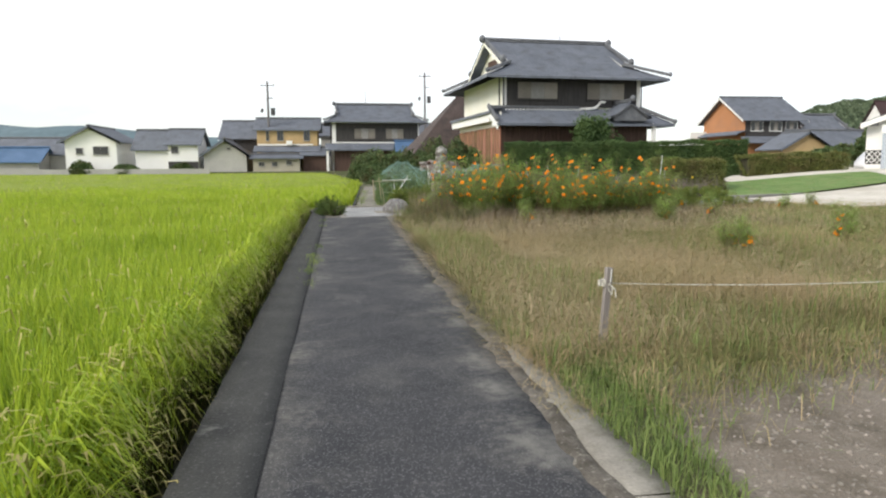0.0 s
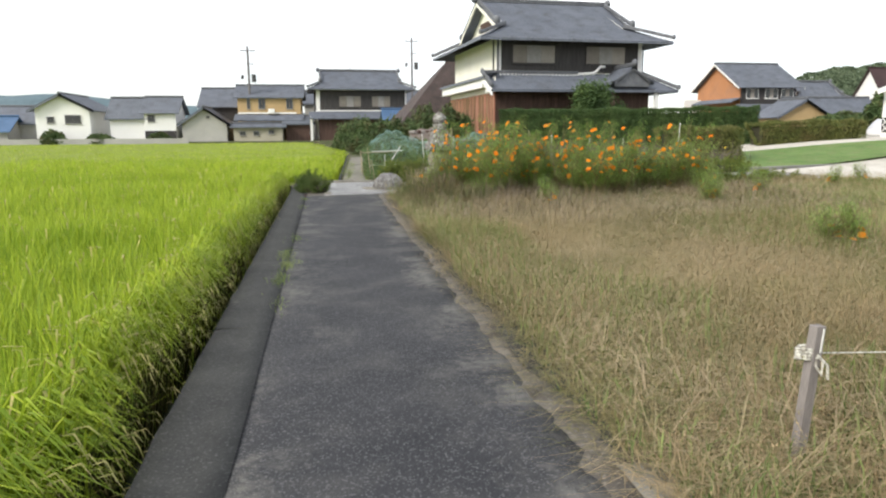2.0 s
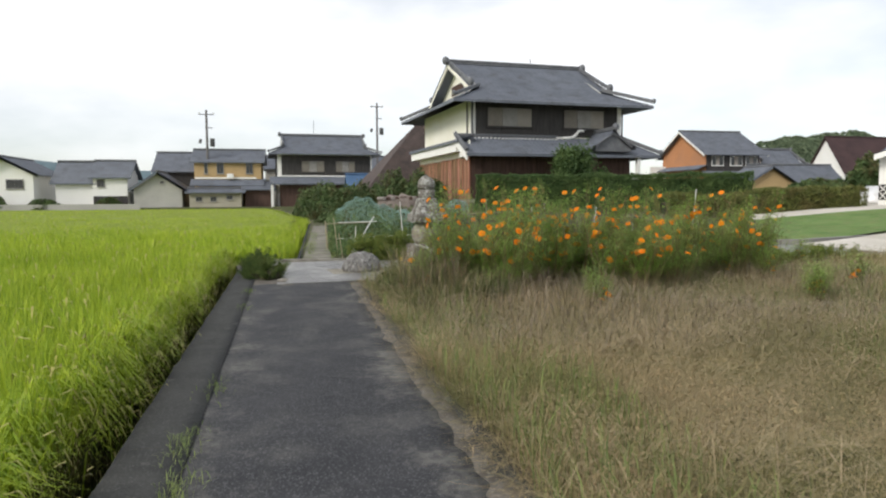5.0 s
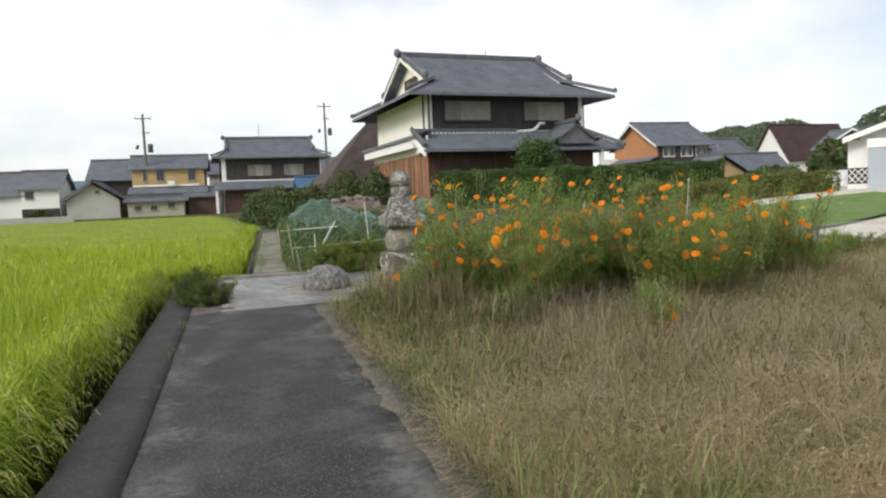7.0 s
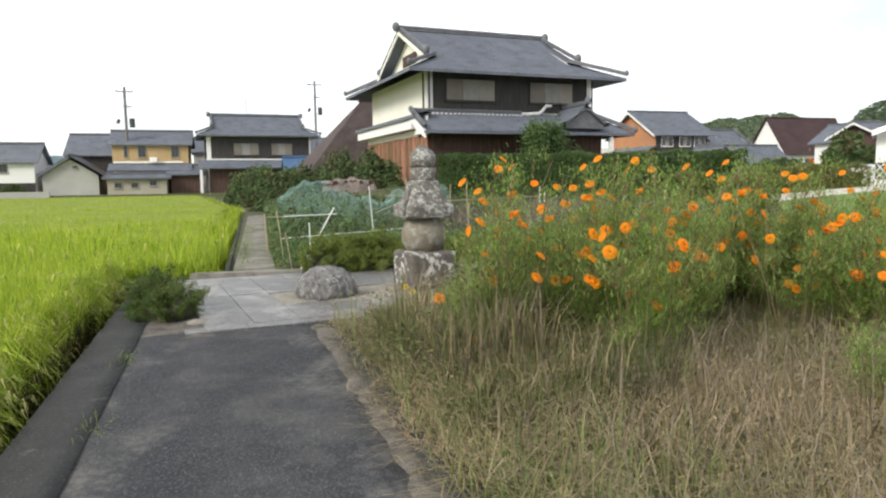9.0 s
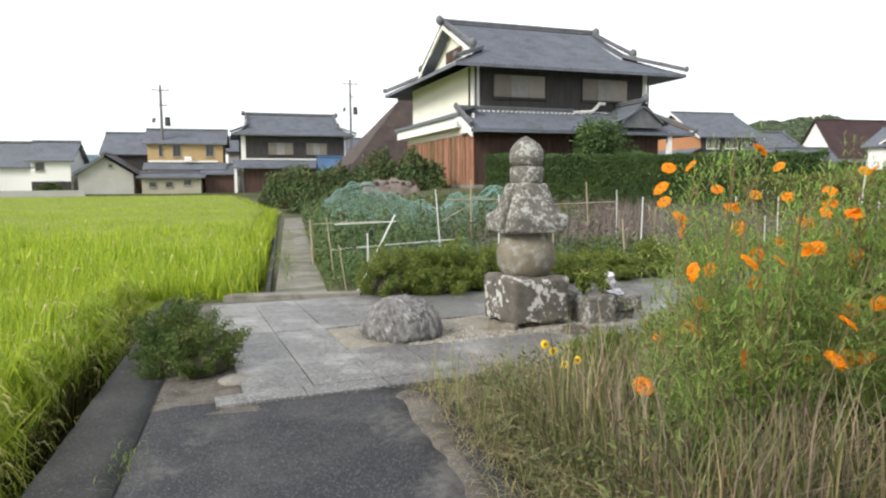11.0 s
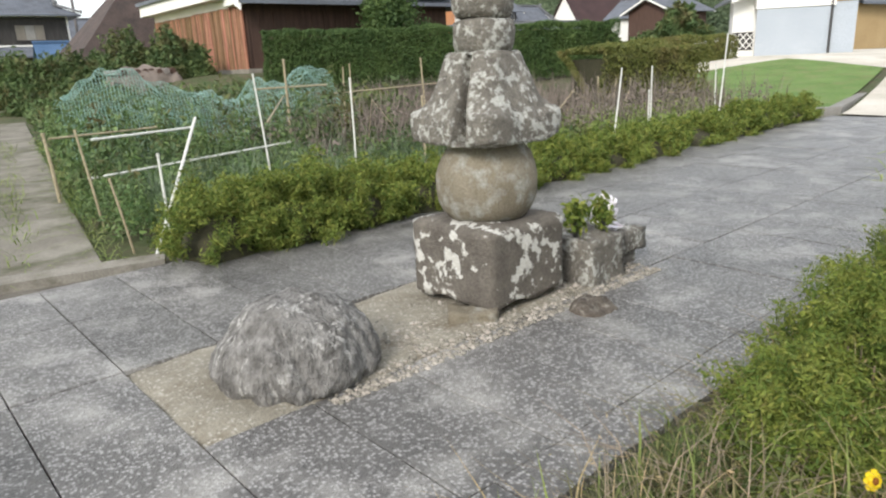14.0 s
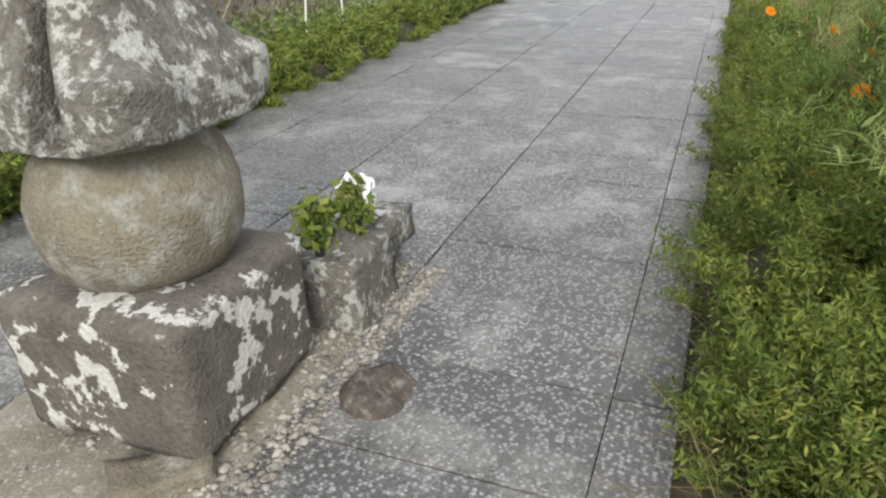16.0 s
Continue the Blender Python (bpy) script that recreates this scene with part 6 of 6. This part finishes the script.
veg_clumps(201, 110, 1.9, 5.2, 22.4, 25.6, 0.42, 0.036, "leafy green vegetable plants in the plot", VEG)
veg_clumps(208, 45, 1.8, 6.4, 22.3, 25.8, 0.58, 0.036, "dark green weedy plants between the vegetables", SHRUB)
rv = np.random.default_rng(210)
for x0, x1, yr in ((2.4, 5.6, 23.0), (2.2, 5.8, 24.0), (3.2, 6.6, 24.9), (2.3, 5.5, 25.7)):
    tufts = int((x1 - x0) / 0.19)
    c = np.repeat(np.stack([np.linspace(x0, x1, tufts) + rv.normal(size=tufts) * 0.04, yr + rv.normal(size=tufts) * 0.06, np.full(tufts, 0.0)], 1), 46, 0)
    m = len(c)
    c[:, :2] += rv.normal(size=(m, 2)) * 0.05
    me = blade_mesh("leek_row", rv, c, rv.uniform(0.2, 0.58, m), rv.uniform(0.006, 0.013, m), rv.uniform(0.03, 0.24, m), 0.4)
    tagged(part("leek_row", me, LEEK), "row of grey-green feathery vegetable tufts", "vegetables", kind="stuff")
veg_clumps(202, 130, 2.0, 6.0, 25.3, 30.5, 0.9, 0.045, "green bushy vegetables", VEG)
veg_clumps(209, 60, 2.0, 6.6, 25.3, 30.5, 1.15, 0.06, "dark leafy plants among the vegetables", SHRUB)
veg_clumps(203, 70, 5.0, 8.0, 22.9, 26.0, 0.5, 0.045, "grey-green leafy plants behind the junipers", SHRUB)
veg_rows(204, 14000, 2.3, 9.5, 29.5, 40.0, 1.1, 0.085, "tall mixed garden plants", SHRUB)
r = np.random.default_rng(205)
n = 9000
p = np.stack([r.uniform(4.5, 15.5, n), r.uniform(24.2, 38, n), np.zeros(n)], 1)
p = p[p[:, 0] < 18 - 0.25 * (p[:, 1] - 24)]
me = blade_mesh("dead_stalks", r, p, r.uniform(0.25, 1.25, len(p)) * (0.5 + 0.5 * np.abs(np.sin(p[:, 0] * 0.9 + p[:, 1]))), np.full(len(p), 0.012), r.uniform(0.05, 0.45, len(p)))
tagged(part("dead_stalks", me, DEAD), "grey-brown dead vegetable stalks", "stalks", kind="stuff")
veg_rows(206, 16000, 4.5, 15.0, 24.2, 37, 0.75, 0.04, "withered brown plants in the plot", DEAD)
veg_rows(207, 9000, 7.5, 15.5, 23.6, 27.0, 0.4, 0.05, "low green weeds in the plot", GRASS)

posts = (  # x, y, height, lean x, lean y, thick, white
    (3.58, 23.55, 1.34, -4, 0, 0.011, 1), (4.42, 23.2, 1.25, 0, 0, 0.011, 1), (2.22, 22.5, 0.74, 0, 0, 0.012, 1),
    (1.86, 23.6, 0.92, -6, 0, 0.012, 0), (1.66, 25.2, 0.8, -3, 0, 0.02, 0), (1.9, 22.4, 0.6, -8, 0, 0.01, 0),
    (8.8, 23.4, 1.18, 8, 0, 0.012, 1), (9.6, 23.4, 0.82, 0, 0, 0.011, 1), (7.0, 23.3, 1.18, 2, 0, 0.012, 1), (10.4, 24.0, 1.15, 0, 0, 0.012, 1),
    (12.3, 24.0, 1.65, 5, 0, 0.014, 1), (12.8, 24.4, 1.1, -3, 0, 0.012, 1), (4.9, 26.2, 1.5, 0, 0, 0.02, 0), (8.2, 27.5, 1.45, -3, 0, 0.018, 0),
    (9.2, 28, 1.25, 0, 0, 0.014, 1), (6.2, 27, 1.35, 2, 0, 0.014, 0), (7.4, 29, 1.4, 0, 0, 0.016, 0), (5.4, 23.3, 1.0, 0, 0, 0.014, 0), (6.9, 23.6, 0.8, -4, 0, 0.02, 0))
for x, y, h, lx, ly, t, white in posts:
    g = thing("garden_stake", pose(x, y, -0.05, ly, lx, 0), "slim white garden stake" if white else "weathered bamboo garden stake", "stake", "garden stakes")
    part("shaft", tube([(0, 0, -0.1), (0.004, 0, h * 0.5), (0, 0, h + 0.05)], [t, t, t * 0.85], 8), WHITE_POST if white else BAMBOO, g)
    part("cap", tube([(0, 0, h + 0.045), (0, 0, h + 0.07)], t * 1.15, 8), WHITE_POST if white else BAMBOO, g)
for a, b, t, white, label in (
        ((1.98, 21.98, 0.0), (2.75, 23.2, 0.98), 0.014, 1, "slanting white garden pole in the plot"),
        ((1.88, 23.6, 0.83), (2.9, 23.9, 0.84), 0.012, 1, "level white garden pole between stakes"), ((1.66, 25.2, 0.75), (2.9, 25.6, 0.75), 0.012, 0, "level weathered bamboo garden pole"),
        ((3.6, 23.6, 0.85), (4.85, 26.2, 1.0), 0.01, 0, "level weathered bamboo garden pole"), ((1.9, 24.5, 0.35), (4.6, 25.5, 0.4), 0.014, 1, "pale pole along the vegetable bed"),
        ((4.4, 26.2, 1.12), (5.6, 26.3, 1.12), 0.014, 0, "level weathered bamboo garden pole"), ((6.0, 27, 0.95), (9.0, 27.6, 1.0), 0.012, 0, "level weathered bamboo garden pole")):
    tagged(part("garden_pole", tube([a, b], t, 8), WHITE_POST if white else BAMBOO), label, "pole", "garden poles")
for k in range(16):
    x, y = r.uniform(5.2, 13.5), r.uniform(24, 28)
    a = r.uniform(0, math.tau)
    pts = [(0, 0, -0.05), (0.08 * math.cos(a), 0.08 * math.sin(a), 0.3), (0.25 * math.cos(a), 0.25 * math.sin(a), r.uniform(0.5, 0.95)), (0.5 * math.cos(a + 0.5), 0.5 * math.sin(a + 0.5), r.uniform(0.3, 0.9))]
    tagged(part("dead_vine", tube(pts, [0.014, 0.012, 0.01, 0.005], 6), BAMBOO, m=pose(x, y, 0)), "pale dry vine stem in the plot", "vine", "dead vines")

# green netting over the beds
net = thing("garden_net", pose(2.1, 27.5, 0), "green netting draped over a vegetable bed", "netting")
nb = bmesh.new()
gx, gy = 84, 40
grid = []
for j in range(gy + 1):
    row = []
    for i in range(gx + 1):
        a, b = i / gx, j / gy
        z = 1.3 * (math.sin(b * math.pi) ** 0.45) * (0.85 + 0.15 * math.sin(a * 9)) + 0.3 * noise.fractal(Vector((a * 7, b * 3, 1)), 1.0, 2.0, 3)
        row.append(nb.verts.new((a * 4.4, b * 1.6 + 0.1 * math.sin(a * 5), max(z, 0.02))))
    grid.append(row)
for j in range(gy):
    for i in range(gx):
        nb.faces.new((grid[j][i], grid[j][i + 1], grid[j + 1][i + 1], grid[j + 1][i]))
no = part("mesh", nb, NET, net)
wf = no.modifiers.new("strands", "WIREFRAME")
wf.thickness = 0.007


# wood pile under a brown cover beside the farmhouse
pile = thing("wood_pile", pose(7.0, 46.2, 0.3, 0, 0, 8), "stacked firewood logs under a rumpled brown cover", "wood pile")
rw = random.Random(17)
for row in range(5):
    for col in range(9 - row % 2):
        x, zl = -1.2 + 0.27 * col + 0.13 * (row % 2), 0.15 + 0.25 * row
        part("log", tube([(x, -0.7 + rw.uniform(-0.08, 0.08), zl), (x, 0.6, zl)], rw.uniform(0.1, 0.135), 9), DARK_WOOD if rw.random() < 0.5 else GREY_WOOD, pile)
cov = bmesh.new()
bmesh.ops.create_grid(cov, x_segments=36, y_segments=18, size=0.5)
for v in cov.verts:
    v.co.x, v.co.y = v.co.x * 2.75, v.co.y * 1.75
    edge = max(abs(v.co.x) / 1.37, abs(v.co.y) / 0.87)
    v.co.z = 1.36 - 0.3 * edge ** 2 - 0.9 * max(0.0, edge - 0.82) / 0.18 * smooth01(0.6 + 0.5 * noise.noise(v.co * 1.7)) + 0.16 * noise.fractal(v.co * 2.1, 1.0, 2.0, 3)
bmesh.ops.solidify(cov, geom=list(cov.faces), thickness=0.02)
part("cover", cov, DEAD, pile, "rumpled brown straw cover", smooth=True)


# ---- cosmos and other flowers ----
def blossom_mesh(name, petals, rad, material, seed):
    r = np.random.default_rng(seed)
    bm = bmesh.new()
    c = bm.verts.new((0, 0, 0))
    for ring in range(2):
        for k in range(petals):
            a = (k + 0.5 * ring) * math.tau / petals
            d, s = Vector((math.cos(a), math.sin(a), 0)), Vector((-math.sin(a), math.cos(a), 0))
            q = rad * (1 - 0.2 * ring)
            z = 0.006 * ring
            w = q * 0.42
            vs = [bm.verts.new(p) for p in (d * q * 0.12 + Vector((0, 0, z)), d * q * 0.6 + s * w + Vector((0, 0, z + 0.006)), d * q * r.uniform(0.9, 1.05) + s * w * 0.6 + Vector((0, 0, z)), d * q * 0.92 + Vector((0, 0, z - 0.003)), d * q * r.uniform(0.9, 1.05) - s * w * 0.6 + Vector((0, 0, z)), d * q * 0.6 - s * w + Vector((0, 0, z + 0.006)))]
            bm.faces.new(vs)
    bm.verts.remove(c)
    me = bpy.data.meshes.new(name)
    bm.to_mesh(me)
    bm.free()
    me.materials.append(material)
    return me


ORANGE_BLOOM = blossom_mesh("blossom", 8, 0.042, PETAL, 1)
YELLOW_BLOOM = blossom_mesh("yellow_blossom", 8, 0.031, YELLOW, 2)
heart_bm = bmesh.new()
bmesh.ops.create_icosphere(heart_bm, subdivisions=1, radius=0.009)
HEART_MESH = bpy.data.meshes.new("heart")
heart_bm.to_mesh(HEART_MESH)
heart_bm.free()
HEART_MESH.materials.append(HEART)


def cosmos(h, spread, seed, blooms, leafy=2200):
    """One cosmos plant: branching stems, feathery leaves and blossoms."""
    r = np.random.default_rng(seed)
    ob = thing("cosmos_plant", pose(0, 0, -50), "tall green cosmos plant with orange blossoms", "flower", "cosmos bed")
    b = bmesh.new()
    tips, cs, sizes = [], [], []
    stems = 10
    for k in range(stems):
        a, l = r.uniform(0, math.tau), r.uniform(0.25, 1.1) * spread
        hh = h * r.uniform(0.5, 1.0)
        bow = r.normal(size=2) * 0.06
        p = [(0.25 * l * math.cos(a), 0.25 * l * math.sin(a), 0), (0.5 * l * math.cos(a) + bow[0], 0.5 * l * math.sin(a) + bow[1], hh * 0.5), (l * math.cos(a), l * math.sin(a), hh)]
        tube(p, [0.006, 0.004, 0.002], 5, b)
        tips.append(p[2])
        # side shoots carry the leaves in loose plumes
        for q in range(6):
            t0 = r.uniform(0.36, 0.96)
            st = np.array([np.interp(t0, (0, 0.5, 1), [c[i] for c in p]) for i in range(3)])
            aa, ll = r.uniform(0, math.tau), r.uniform(0.08, 0.26) * (1.15 - 0.6 * t0)
            en = st + np.array([ll * math.cos(aa), ll * math.sin(aa), r.uniform(0.06, 0.2)])
            tube([tuple(st), tuple(en)], [0.0025, 0.0012], 4, b)
            if q < 2:
                tips.append(tuple(en))
            k2 = leafy // (stems * 6)
            t = r.uniform(0.1, 1.1, k2)[:, None]
            cs.append(st + (en - st) * t + r.normal(size=(k2, 3)) * (0.045, 0.045, 0.035))
            sizes.append(np.full(k2, r.uniform(0.7, 1.35)))
    part("stem", b, STEM, ob)
    cs, sizes = np.concatenate(cs), np.concatenate(sizes)
    n = len(cs)
    v, q, t = blades(r, cs, r.uniform(-0.01, 0.05, n) * sizes, r.uniform(0.004, 0.008, n), r.uniform(0.03, 0.09, n) * sizes)
    part("feathery_leaves", np_mesh("feathery_leaves", v, q, t), FEATHER, ob)
    for k in range(blooms):
        tp = tips[int(r.integers(len(tips)))]
        m = pose(tp[0], tp[1], tp[2] + 0.02, r.uniform(10, 85), r.uniform(-30, 30), r.uniform(-80, 80))
        f = part("blossom", ORANGE_BLOOM, None, ob, m=m)
        part("heart", HEART_MESH, None, f)
    return ob


kinds = [cosmos(1.35, 0.46, 301, 5), cosmos(1.15, 0.44, 302, 5), cosmos(1.0, 0.4, 303, 6), cosmos(0.9, 0.36, 304, 4), cosmos(0.6, 0.24, 305, 4, 1500), cosmos(1.75, 0.2, 306, 3, 1900)]
r = np.random.default_rng(310)
places = []
for k in range(78):
    x = 2.75 + 6.4 * r.uniform(0, 1) ** 0.9
    lo = 14.6 + 0.12 * (x - 2.7) + 0.5 * math.sin(x * 1.7)
    y = r.uniform(lo if x < 5.8 else lo + 0.4, 16.75 + 0.124 * (x - 1.7))
    places.append((x, y))
places += [(3.45, 16.6), (3.75, 16.95), (4.15, 16.75), (4.7, 16.9), (5.4, 17.0), (8.6, 17.5), (9.6, 18.0), (3.3, 16.1), (2.85, 15.6)]
for x, y in places:
    t = int(r.integers(0, 4))
    s = r.uniform(0.95, 1.3)
    o = copy_thing(kinds[t], pose(x, y, -0.03, 0, 0, r.uniform(-70, 60)))
    o.scale = (s, s, s)
for x, y in ((7.3, 13.3), (7.6, 13.6), (7.9, 16.2), (8.5, 15.8), (9.2, 14.6), (6.35, 8.7), (6.15, 8.85), (8.6, 9.5), (12, 16), (13.5, 17), (9.8, 17.4), (11, 18), (4.4, 13.6), (10.6, 12.0)):
    copy_thing(kinds[4], pose(x, y, -0.03, 0, 0, r.uniform(0, 360)))
for x, y in ((3.1, 15.9), (4.35, 15.6), (4.9, 16.3), (5.9, 16.4), (3.7, 15.2), (6.8, 16.6)):
    copy_thing(kinds[5], pose(x, y, -0.03, 0, 0, r.uniform(0, 360)))
for x, y in ((3.4, 16.6), (5.7, 17.75), (7.3, 17.9), (8.0, 18.1), (2.75, 16.0), (2.62, 15.5)):
    copy_thing(kinds[4], pose(x, y, -0.03, 0, 0, r.uniform(0, 360)))
for o in kinds:
    for c in (*o.children_recursive, o):
        bpy.data.objects.remove(c)


def coreopsis(x, y, h, seed):
    r = np.random.default_rng(seed)
    ob = thing("coreopsis_flower", pose(x, y, -0.03), "yellow daisy-like flower with a maroon eye on a thin stem", "flower", "yellow flowers")
    part("stem", tube([(0, 0, 0), (0.02, 0.01, h * 0.6), (0.0, 0.03, h)], [0.003, 0.0025, 0.002], 5), STEM, ob)
    f = part("blossom", YELLOW_BLOOM, None, ob, m=pose(0, 0.03, h, r.uniform(40, 75), r.uniform(-15, 15), r.uniform(-50, 0)))
    part("heart", lathe([(0.001, 0.002), (0.012, 0.004), (0.013, 0.009), (0.004, 0.013)], 10), HEART, f)


for k, (x, y, h) in enumerate(((2.47, 16.88, 0.48), (2.55, 16.93, 0.42), (2.58, 16.82, 0.36), (2.8, 17.1, 0.3), (10.2, 18.4, 0.9), (10.6, 18.2, 1.0))):
    coreopsis(x, y, h, 330 + k)
q = field_points(rng, 16000, 2.2, 9.5, 11.2, 16.4)
grass_field("dry_stalks", q[::2], 0.25, 0.75, 0.0036, 0.9, TWIG, "brown dry stalks before the flowers", 342)
# weedy tangle at the field's corner
def corner_spots(n, x1, y0):
    p = np.stack([rng.uniform(1.95, x1, n), rng.uniform(y0, 17.72, n), np.full(n, -0.03)], 1)
    return p[p[:, 0] > 1.98 + 0.25 * np.maximum(p[:, 1] - 16.6, 0)]


def standing(p):
    # tall plants keep back from the paving
    return p[(p[:, 1] < 16.75) & (p[:, 0] > 2.12)]


grass_field("corner_tangle", standing(corner_spots(1500, 3.4, 14.8)), 0.25, 0.7, 0.0042, 0.7, TWIG, "brown weedy tangle at the field corner", 340)
grass_field("corner_straw", standing(corner_spots(1700, 3.4, 14.2)), 0.25, 0.75, 0.0036, 0.8, DRY, "tall dry grass at the field corner", 344)
q = corner_spots(5200, 3.0, 14.9)
q = q[(q[:, 1] < 16.25) & (q[:, 0] > 2.2)]
grass_field("tall_corner_stems", q[::3], 0.6, 1.25, 0.005, 0.5, TWIG, "tall brown stems beside the flower bed", 348)
grass_field("tall_corner_weeds", q[1::3], 0.5, 1.1, 0.007, 0.4, WEED, "tall dull green weeds beside the flower bed", 349)
grass_field("tall_corner_straw", q[2::3], 0.5, 1.1, 0.0045, 0.6, DRY, "tall dry straw beside the flower bed", 350)
grass_field("corner_twigs", corner_spots(900, 3.4, 16.4), 0.1, 0.42, 0.0035, 0.7, TWIG, "thin brown stems beside the paving", 346)
grass_field("corner_weeds", standing(corner_spots(8000, 3.6, 14.2)), 0.15, 0.62, 0.0065, 0.4, WEED, "green weeds at the field corner", 341)
grass_field("low_weeds", corner_spots(2600, 3.4, 16.4), 0.06, 0.26, 0.006, 0.3, WEED, "low green weeds beside the paving", 347)
q = corner_spots(9000, 3.4, 15.0)
q[:, 2] = rng.uniform(0.02, 1, len(q)) * np.where(q[:, 1] < 16.8, 0.55, 0.26) * (0.6 + 0.4 * np.sin(q[:, 0] * 5) * np.sin(q[:, 1] * 4))
tagged(part("weed_leaves", leaf_mesh("weed_leaves", np.random.default_rng(345), q, np.full(len(q), 0.022), 0.3), WEED), "small dull green weed leaves", "weeds", kind="stuff")

q = np.stack([rng.uniform(0, 1, 1500), rng.uniform(22.0, 34, 1500), np.full(1500, 0.0)], 1)
q[:, 0] = np.where(q[:, 0] < 0.3, 1.08, 1.68) + 0.04 * (q[:, 1] - 22) + rng.normal(size=1500) * 0.07
grass_field("path_weeds", q, 0.06, 0.24, 0.007, 0.4, GRASS, "weeds along the garden path", 343)

# lawn and far woods
draped("lawn", [(13.0, 24.3), (15.6, 23.6), (25.2, 26.8), (27.0, 31.0), (20, 32), (13, 31)], 0.06, LAWN, "mown green lawn", "lawn")
strip("lawn_edging", [(13.2, 24.1), (15.6, 23.4), (25.3, 26.62), (25.2, 26.8), (15.5, 23.6), (13.2, 24.3)], 0.16, 0.3, LAWN_EDGE, "low stone edging of the lawn", "edging")


def woods(name, pts, depth, count, leaf, label, seed):
    """A wooded rise: pts give x, y and the height of its crest."""
    r = np.random.default_rng(seed)
    xs = [q[0] for q in pts]
    u = r.uniform(0, 1, count)
    X = xs[0] + (xs[-1] - xs[0]) * u
    Y = np.interp(X, xs, [q[1] for q in pts])
    Hh = np.interp(X, xs, [q[2] for q in pts])
    f = r.uniform(0, 1, count)
    n = np.array([noise.fractal(Vector((a * 0.09, b * 3, seed)), 1.0, 2.0, 4) for a, b in zip(X, f)])
    P = np.stack([X, Y + f * depth, Hh * (0.15 + 0.85 * f ** 0.7) + n * 1.6 * (Hh / 20)], 1)
    tagged(part(name, leaf_mesh(name, r, P, np.full(count, leaf)), FOREST), label, "woods", kind="stuff")
    v, fc = [], []
    for i in range(41):
        x = xs[0] + (xs[-1] - xs[0]) * i / 40
        yv, hv = np.interp(x, xs, [q[1] for q in pts]), np.interp(x, xs, [q[2] for q in pts])
        for s in (0, 0.35, 0.7, 1.0):
            v.append((x, yv + s * depth + 1, hv * (0.1 + 0.82 * s ** 0.7) - 0.5))
    for i in range(40):
        for s in range(3):
            fc.append((i * 4 + s, i * 4 + s + 1, i * 4 + s + 5, i * 4 + s + 4))
    tagged(part(name + "_slope", np_mesh(name, v, fc), FOREST), label, "hill", kind="structure")


woods("near_woods", [(116, 110, 6), (120, 110, 11), (124, 110, 14.5), (132, 110, 17), (152, 110, 18), (200, 110, 22)], 8, 30000, 0.5, "dark trees on a rise near the houses", 404)
woods("wooded_hill", [(125, 200, 5), (152, 200, 15), (172, 200, 21.5), (192, 200, 24.5), (214, 200, 27), (221, 200, 24), (230, 200, 13), (320, 200, 10)], 30, 50000, 0.8, "wooded green hillside beyond the village", 401)
ridge_bm = bmesh.new()
bmesh.ops.create_grid(ridge_bm, x_segments=70, y_segments=8, size=0.5)
for v in ridge_bm.verts:
    a, b = v.co.x + 0.5, v.co.y + 0.5
    v.co = Vector((-420 + 560 * a, 330 + 80 * b, (15 + 11 * math.sin(a * 4.2 + 0.4) + 3 * noise.fractal(Vector((a * 14, b * 2, 3)), 1.0, 2.0, 4)) * math.sin(b * math.pi)))
tagged(part("left_ridge", ridge_bm, HAZE_NEAR, smooth=True), "distant wooded ridge with blue-green haze painted into its colour", "hill", kind="structure")
woods("village_woods", [(30, 140, 8), (42, 140, 13), (52, 140, 10), (60, 140, 7)], 12, 12000, 0.55, "dark trees behind the farmhouse", 403)
far_bm = bmesh.new()
bmesh.ops.create_grid(far_bm, x_segments=60, y_segments=20, size=0.5)
for v in far_bm.verts:
    a, b = v.co.x + 0.5, v.co.y + 0.5
    v.co = Vector((1150 + 1500 * a, 640 + 300 * b, 270 * math.sin(a * math.pi) ** 1.1 * math.sin(b * math.pi) + 12 * noise.fractal(Vector((a * 9, b * 5, 2)), 1.0, 2.0, 4)))
# the mountain's haze, too, is only this blue-green colour
HAZE = mat("haze_tinted_mountain", (0.12, 0.2, 0.19), (0.15, 0.24, 0.22), 0.01, 0.95, 0, 0.2)
tagged(part("mountain", far_bm, HAZE, smooth=True), "mountain with blue-green haze painted into its colour", "mountain", kind="structure")

# ---- paving slabs, last ----
slab_mesh = {}
pave = thing("pavement", pose(0, 0, 0), "grey exposed-aggregate paved walk", "pavement", kind="structure")
rp = random.Random(9)
rows_v = ((0.0, 0.95), (0.955, 1.9), (1.905, 2.85), (2.855, 3.7))
for vi, (v0, v1) in enumerate(rows_v):
    u = -0.05 - 0.487 * 4
    k = 0
    while u < 13.9:
        w = 0.487
        left_side = u + w / 2 < -0.1
        skip = vi == 1 and u + w / 2 < 2.75
        inner = cross(u, v0).x < 0.02 + 0.14 * (vi == 0)
        if not skip and not inner:
            key = (vi, left_side and vi == 0)
            v1 = 1.9 if key[1] else rows_v[vi][1]
            if key not in slab_mesh:
                bm = box(0.003, w - 0.003, 0.002, v1 - v0 - 0.002, -0.06, 0.0, 0.006)
                me = bpy.data.meshes.new("slab")
                bm.to_mesh(me)
                bm.free()
                me.materials.append(SLAB)
                slab_mesh[key] = me
            part("slab", slab_mesh[key], None, pave, m=CR @ pose(u, v0, rp.uniform(-0.003, 0.003), rp.uniform(-0.12, 0.12), rp.uniform(-0.15, 0.15), 0))
        u += w
        k += 1
